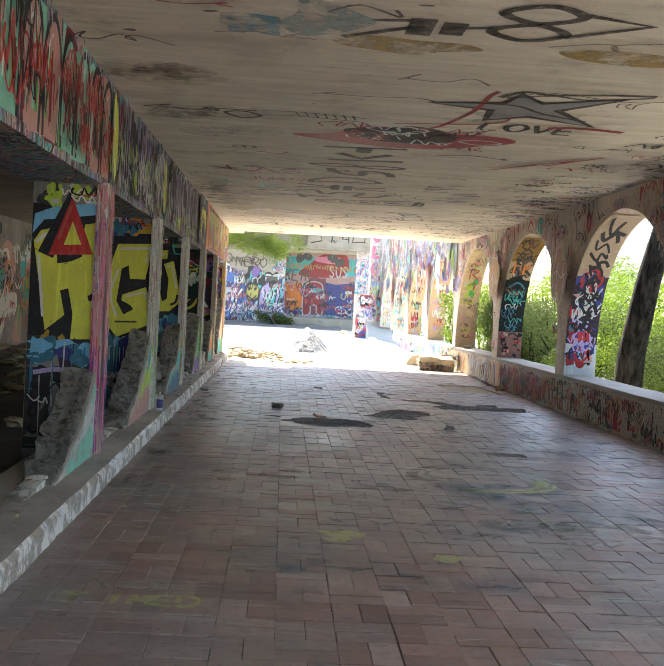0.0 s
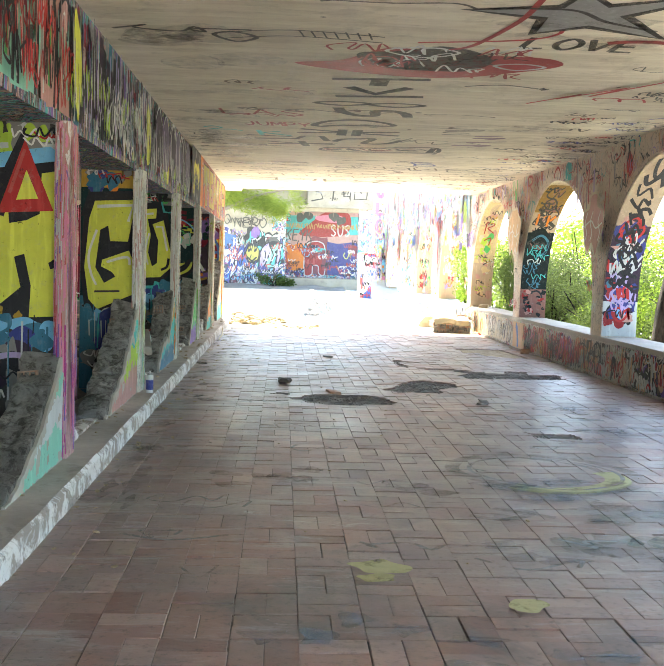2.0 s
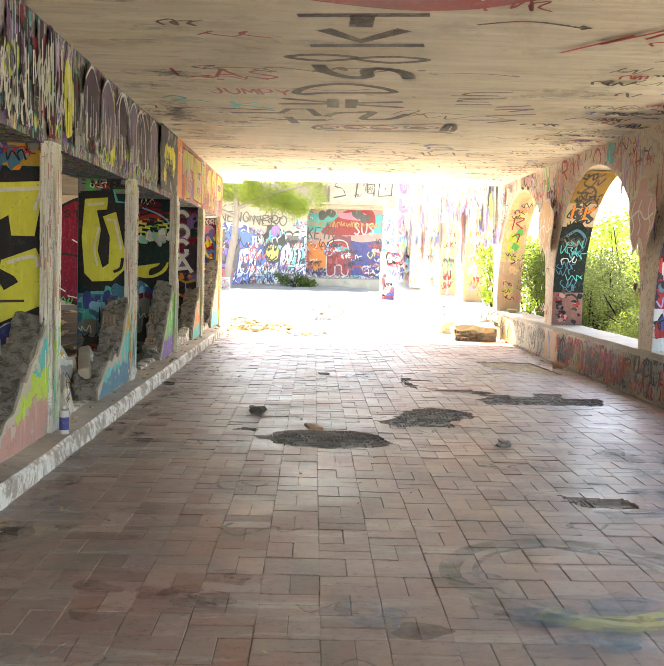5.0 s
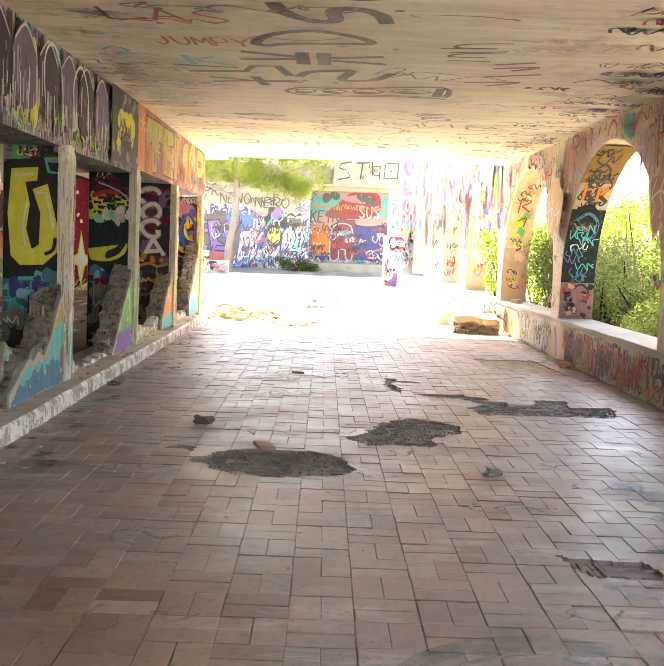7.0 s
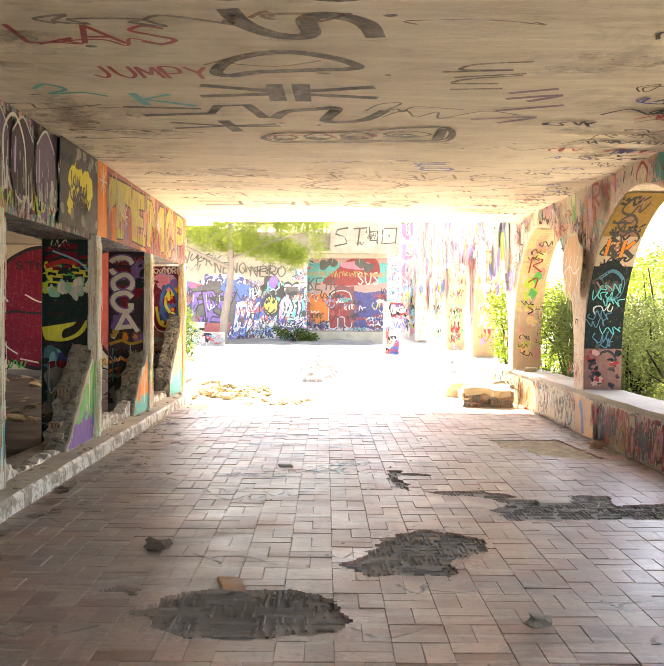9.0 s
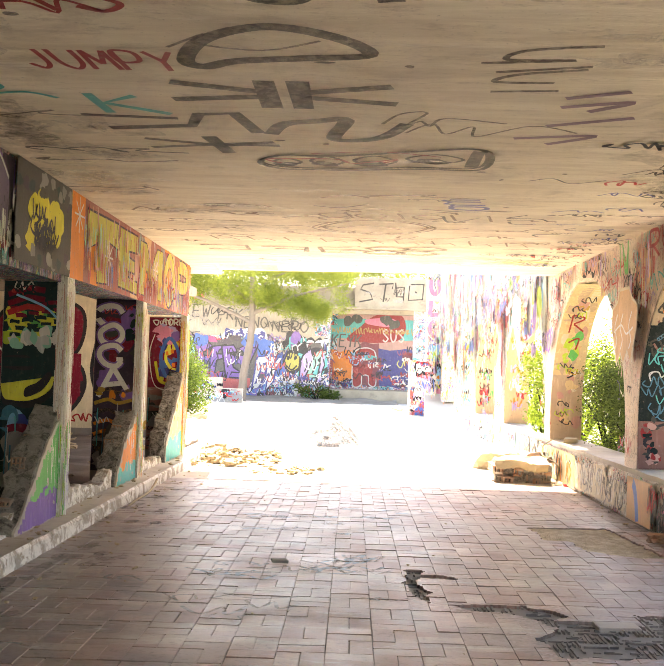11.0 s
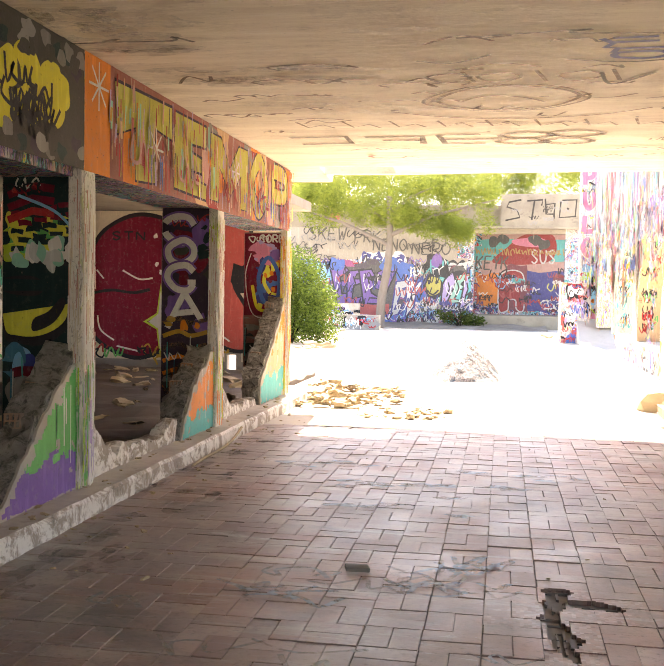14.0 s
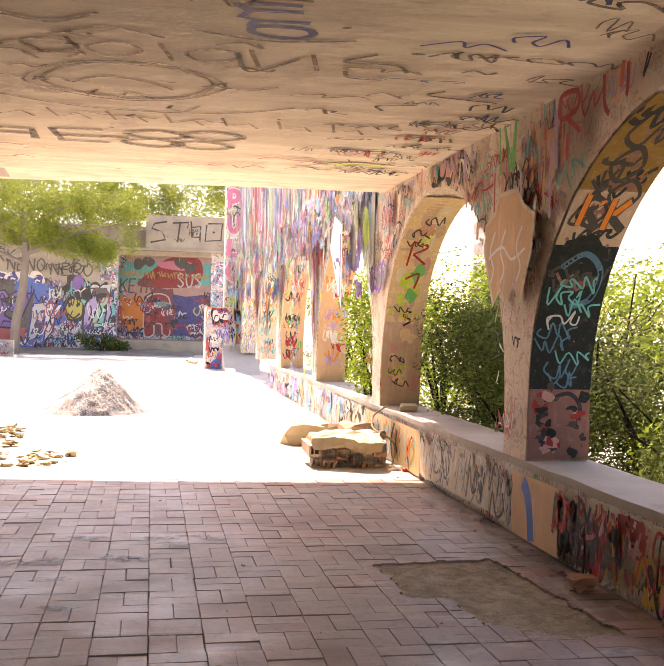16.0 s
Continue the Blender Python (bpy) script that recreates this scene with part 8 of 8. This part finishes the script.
for x, y, sz, lab in ((1.33, 10.8, 0.2, "dark lump of broken concrete lying on the tiles"), (3.29, 9.41, 0.16, "grey lump of broken mortar on the tiles"), (5.2, 15.45, 0.24, "brown broken clay shard beside the parapet")):
    bm = stone_mesh(x * 7, sz * 1.0, 0.5)
    s = tagged(part("lump", bm, M["earth"] if x < 2 else M["mortar"] if x < 5 else M["brick"]), lab, "rubble")
    s.location = (x, y, sz * 0.18)
bm = bmesh.new()
box(bm, -0.1, 0.1, -0.05, 0.05, 0.0, 0.025, 0.004)
s = tagged(part("loose_tile", bm, M["mortar"], bevel=0.003), "loose dark tile lying on the floor", "tile")
s.location, s.rotation_euler, s.scale = (1.96, 13.95, 0.012), (0.1, 0.05, 0.3), (0.6, 0.7, 0.8)
bm = bmesh.new()
box(bm, -0.06, 0.06, -0.08, 0.08, 0.0, 0.025, 0.004)
s = tagged(part("loose_tile", bm, M["brick"], bevel=0.003), "broken orange tile at the edge of the hole", "tile")
s.location, s.rotation_euler = (1.84, 10.02, 0.008), (0.05, 0.1, 0.3)
bm = bmesh.new()
box(bm, -0.13, 0.13, -0.06, 0.06, 0.0, 0.03, 0.004)
s = tagged(part("loose_tile", bm, M["concrete"], bevel=0.003), "loose grey tile lying in the broken patch", "tile")
s.location, s.rotation_euler = (4.05, 12.42, -0.02), (0.06, 0.02, 0.15)
bm = bmesh.new()
box(bm, -0.2, 0.2, -0.09, 0.09, 0.0, 0.06, 0.01)
s = tagged(part("sill_brick", bm, M["rubble"], bevel=0.008), "loose brick lying on the sill", "brick")
s.location, s.rotation_euler = (5.6, 20.75, SILL + 0.006), (0, 0, 1.3)
cu = bpy.data.curves.new("cable", "CURVE")
cu.dimensions, cu.bevel_depth = "3D", 0.012
sp = cu.splines.new("NURBS")
pts = [(0.24, 16.6, 0.012), (0.2, 17.0, 0.012), (0.25, 17.5, 0.014), (0.2, 18.0, 0.03), (0.19, 18.3, 0.1)]
sp.points.add(len(pts) - 1)
for p, q in zip(sp.points, pts):
    p.co = (*q, 1)
sp.use_endpoint_u = True
cu.materials.append(M["rubble"])
tagged(new("cable", cu), "pale loose cable lying along the kerb", "cable")

# broken wall chunks leaning behind the kerb and a spray can
def chunk(seed, w, h, thick, at, turn, colours, label):
    rnd = random.Random(seed)
    outline = [(-w / 2, 0.0), (w / 2, 0.0)]
    for i in range(9):
        f = i / 8
        outline.append((w / 2 - w * f + rnd.uniform(-0.03, 0.03), h * (0.35 + 0.65 * math.sin(math.pi * (0.15 + 0.75 * f))) + rnd.uniform(-0.05, 0.05)))
    bm = bmesh.new()
    prism(bm, outline, lambda u, v, q: (q, u, v), thick)
    ob = part("wall_chunk", bm, M["concrete"], bevel=0.012)
    pn = Painter(lambda u, v, o: (thick + 0.001 + o, u, v), ok=lambda u, v: inside(u, v, [(a * 0.9, 0.02 + b * 0.9) for a, b in outline]))
    for _ in range(26):
        pn.blob(rnd.uniform(-w / 2, w / 2), rnd.uniform(0.05, h), w * 0.3, h * 0.3, rnd.choice(colours), rnd, 9, 0.4)
    for _ in range(10):
        pn.squiggle(rnd.uniform(-w / 3, w / 3), rnd.uniform(0.08, h * 0.8), w * 0.3, h * 0.25, rnd.choice(["black", "white", "soot"]), 0.014, rnd, 5)
    tagged(ob, label, "rubble", "broken wall chunks behind the kerb")
    ob.location, ob.rotation_euler = at, (0, radians(-12), radians(turn))
    pn.done(None, "", "paint_layer").parent = ob
    return ob


chunk(1, 0.45, 0.3, 0.1, (-0.14, 9.6, 0.12), 8, ["magenta", "chalk", "yellow"], "broken wall chunk with magenta and yellow paint on the kerb")
chunk(2, 0.75, 0.5, 0.12, (-0.42, 10.35, 0.1), -14, ["chalk", "ochre", "grey"], "large pale wall chunk with an ochre stain leaning behind the kerb")
chunk(3, 0.6, 0.42, 0.1, (-0.2, 10.85, 0.12), 6, ["chalk", "grey", "mint"], "grey broken wall chunk standing on the kerb")
can = thing("spray_can", "dented blue-grey spray can standing on the kerb", "spray can", at=(0.09, 8.84, 0.127))
for nm, r, z0, z1, mat in (("can_body", 0.033, 0.0, 0.165, "chalk"), ("label_band", 0.0336, 0.03, 0.12, "navy"), ("shoulder", 0.026, 0.165, 0.178, "grey"), ("nozzle", 0.009, 0.178, 0.198, "white")):
    bm = bmesh.new()
    bmesh.ops.create_cone(bm, cap_ends=True, segments=24, radius1=r, radius2=r * (0.6 if nm == "shoulder" else 1.0), depth=z1 - z0)
    for v in bm.verts:
        v.co.z += (z0 + z1) / 2
    part(nm, bm, paint_of(mat), can)

# thin pale hose hanging from the bush over the fallen wall piece, and crumpled litter
cu = bpy.data.curves.new("hose", "CURVE")
cu.dimensions, cu.bevel_depth = "3D", 0.01
sp = cu.splines.new("NURBS")
pts = [(5.36, 20.75, 0.56), (5.16, 20.6, 0.5), (5.1, 20.45, 0.36), (5.2, 20.3, 0.3), (5.32, 20.25, 0.26), (5.33, 20.2, 0.16), (5.28, 20.15, 0.012)]
sp.points.add(len(pts) - 1)
for p, q in zip(sp.points, pts):
    p.co = (*q, 1)
sp.use_endpoint_u = True
cu.materials.append(M["rubble"])
tagged(new("hose", cu), "thin pale hose hanging over the parapet to the ground", "hose")
for k, (x, y, sz, colour) in enumerate(((5.24, 19.85, 0.14, "chalkwhite"), (5.33, 19.75, 0.1, "red"), (5.16, 19.8, 0.09, "cream"))):
    s = tagged(part("litter", stone_mesh(30 + k * 5, sz, 0.6), paint_of(colour)), "crumpled %s scrap of litter beside the parapet" % {"chalkwhite": "white", "red": "red", "cream": "pale"}[colour], "litter", "litter by the parapet")
    s.location = (x, y, sz * 0.14)
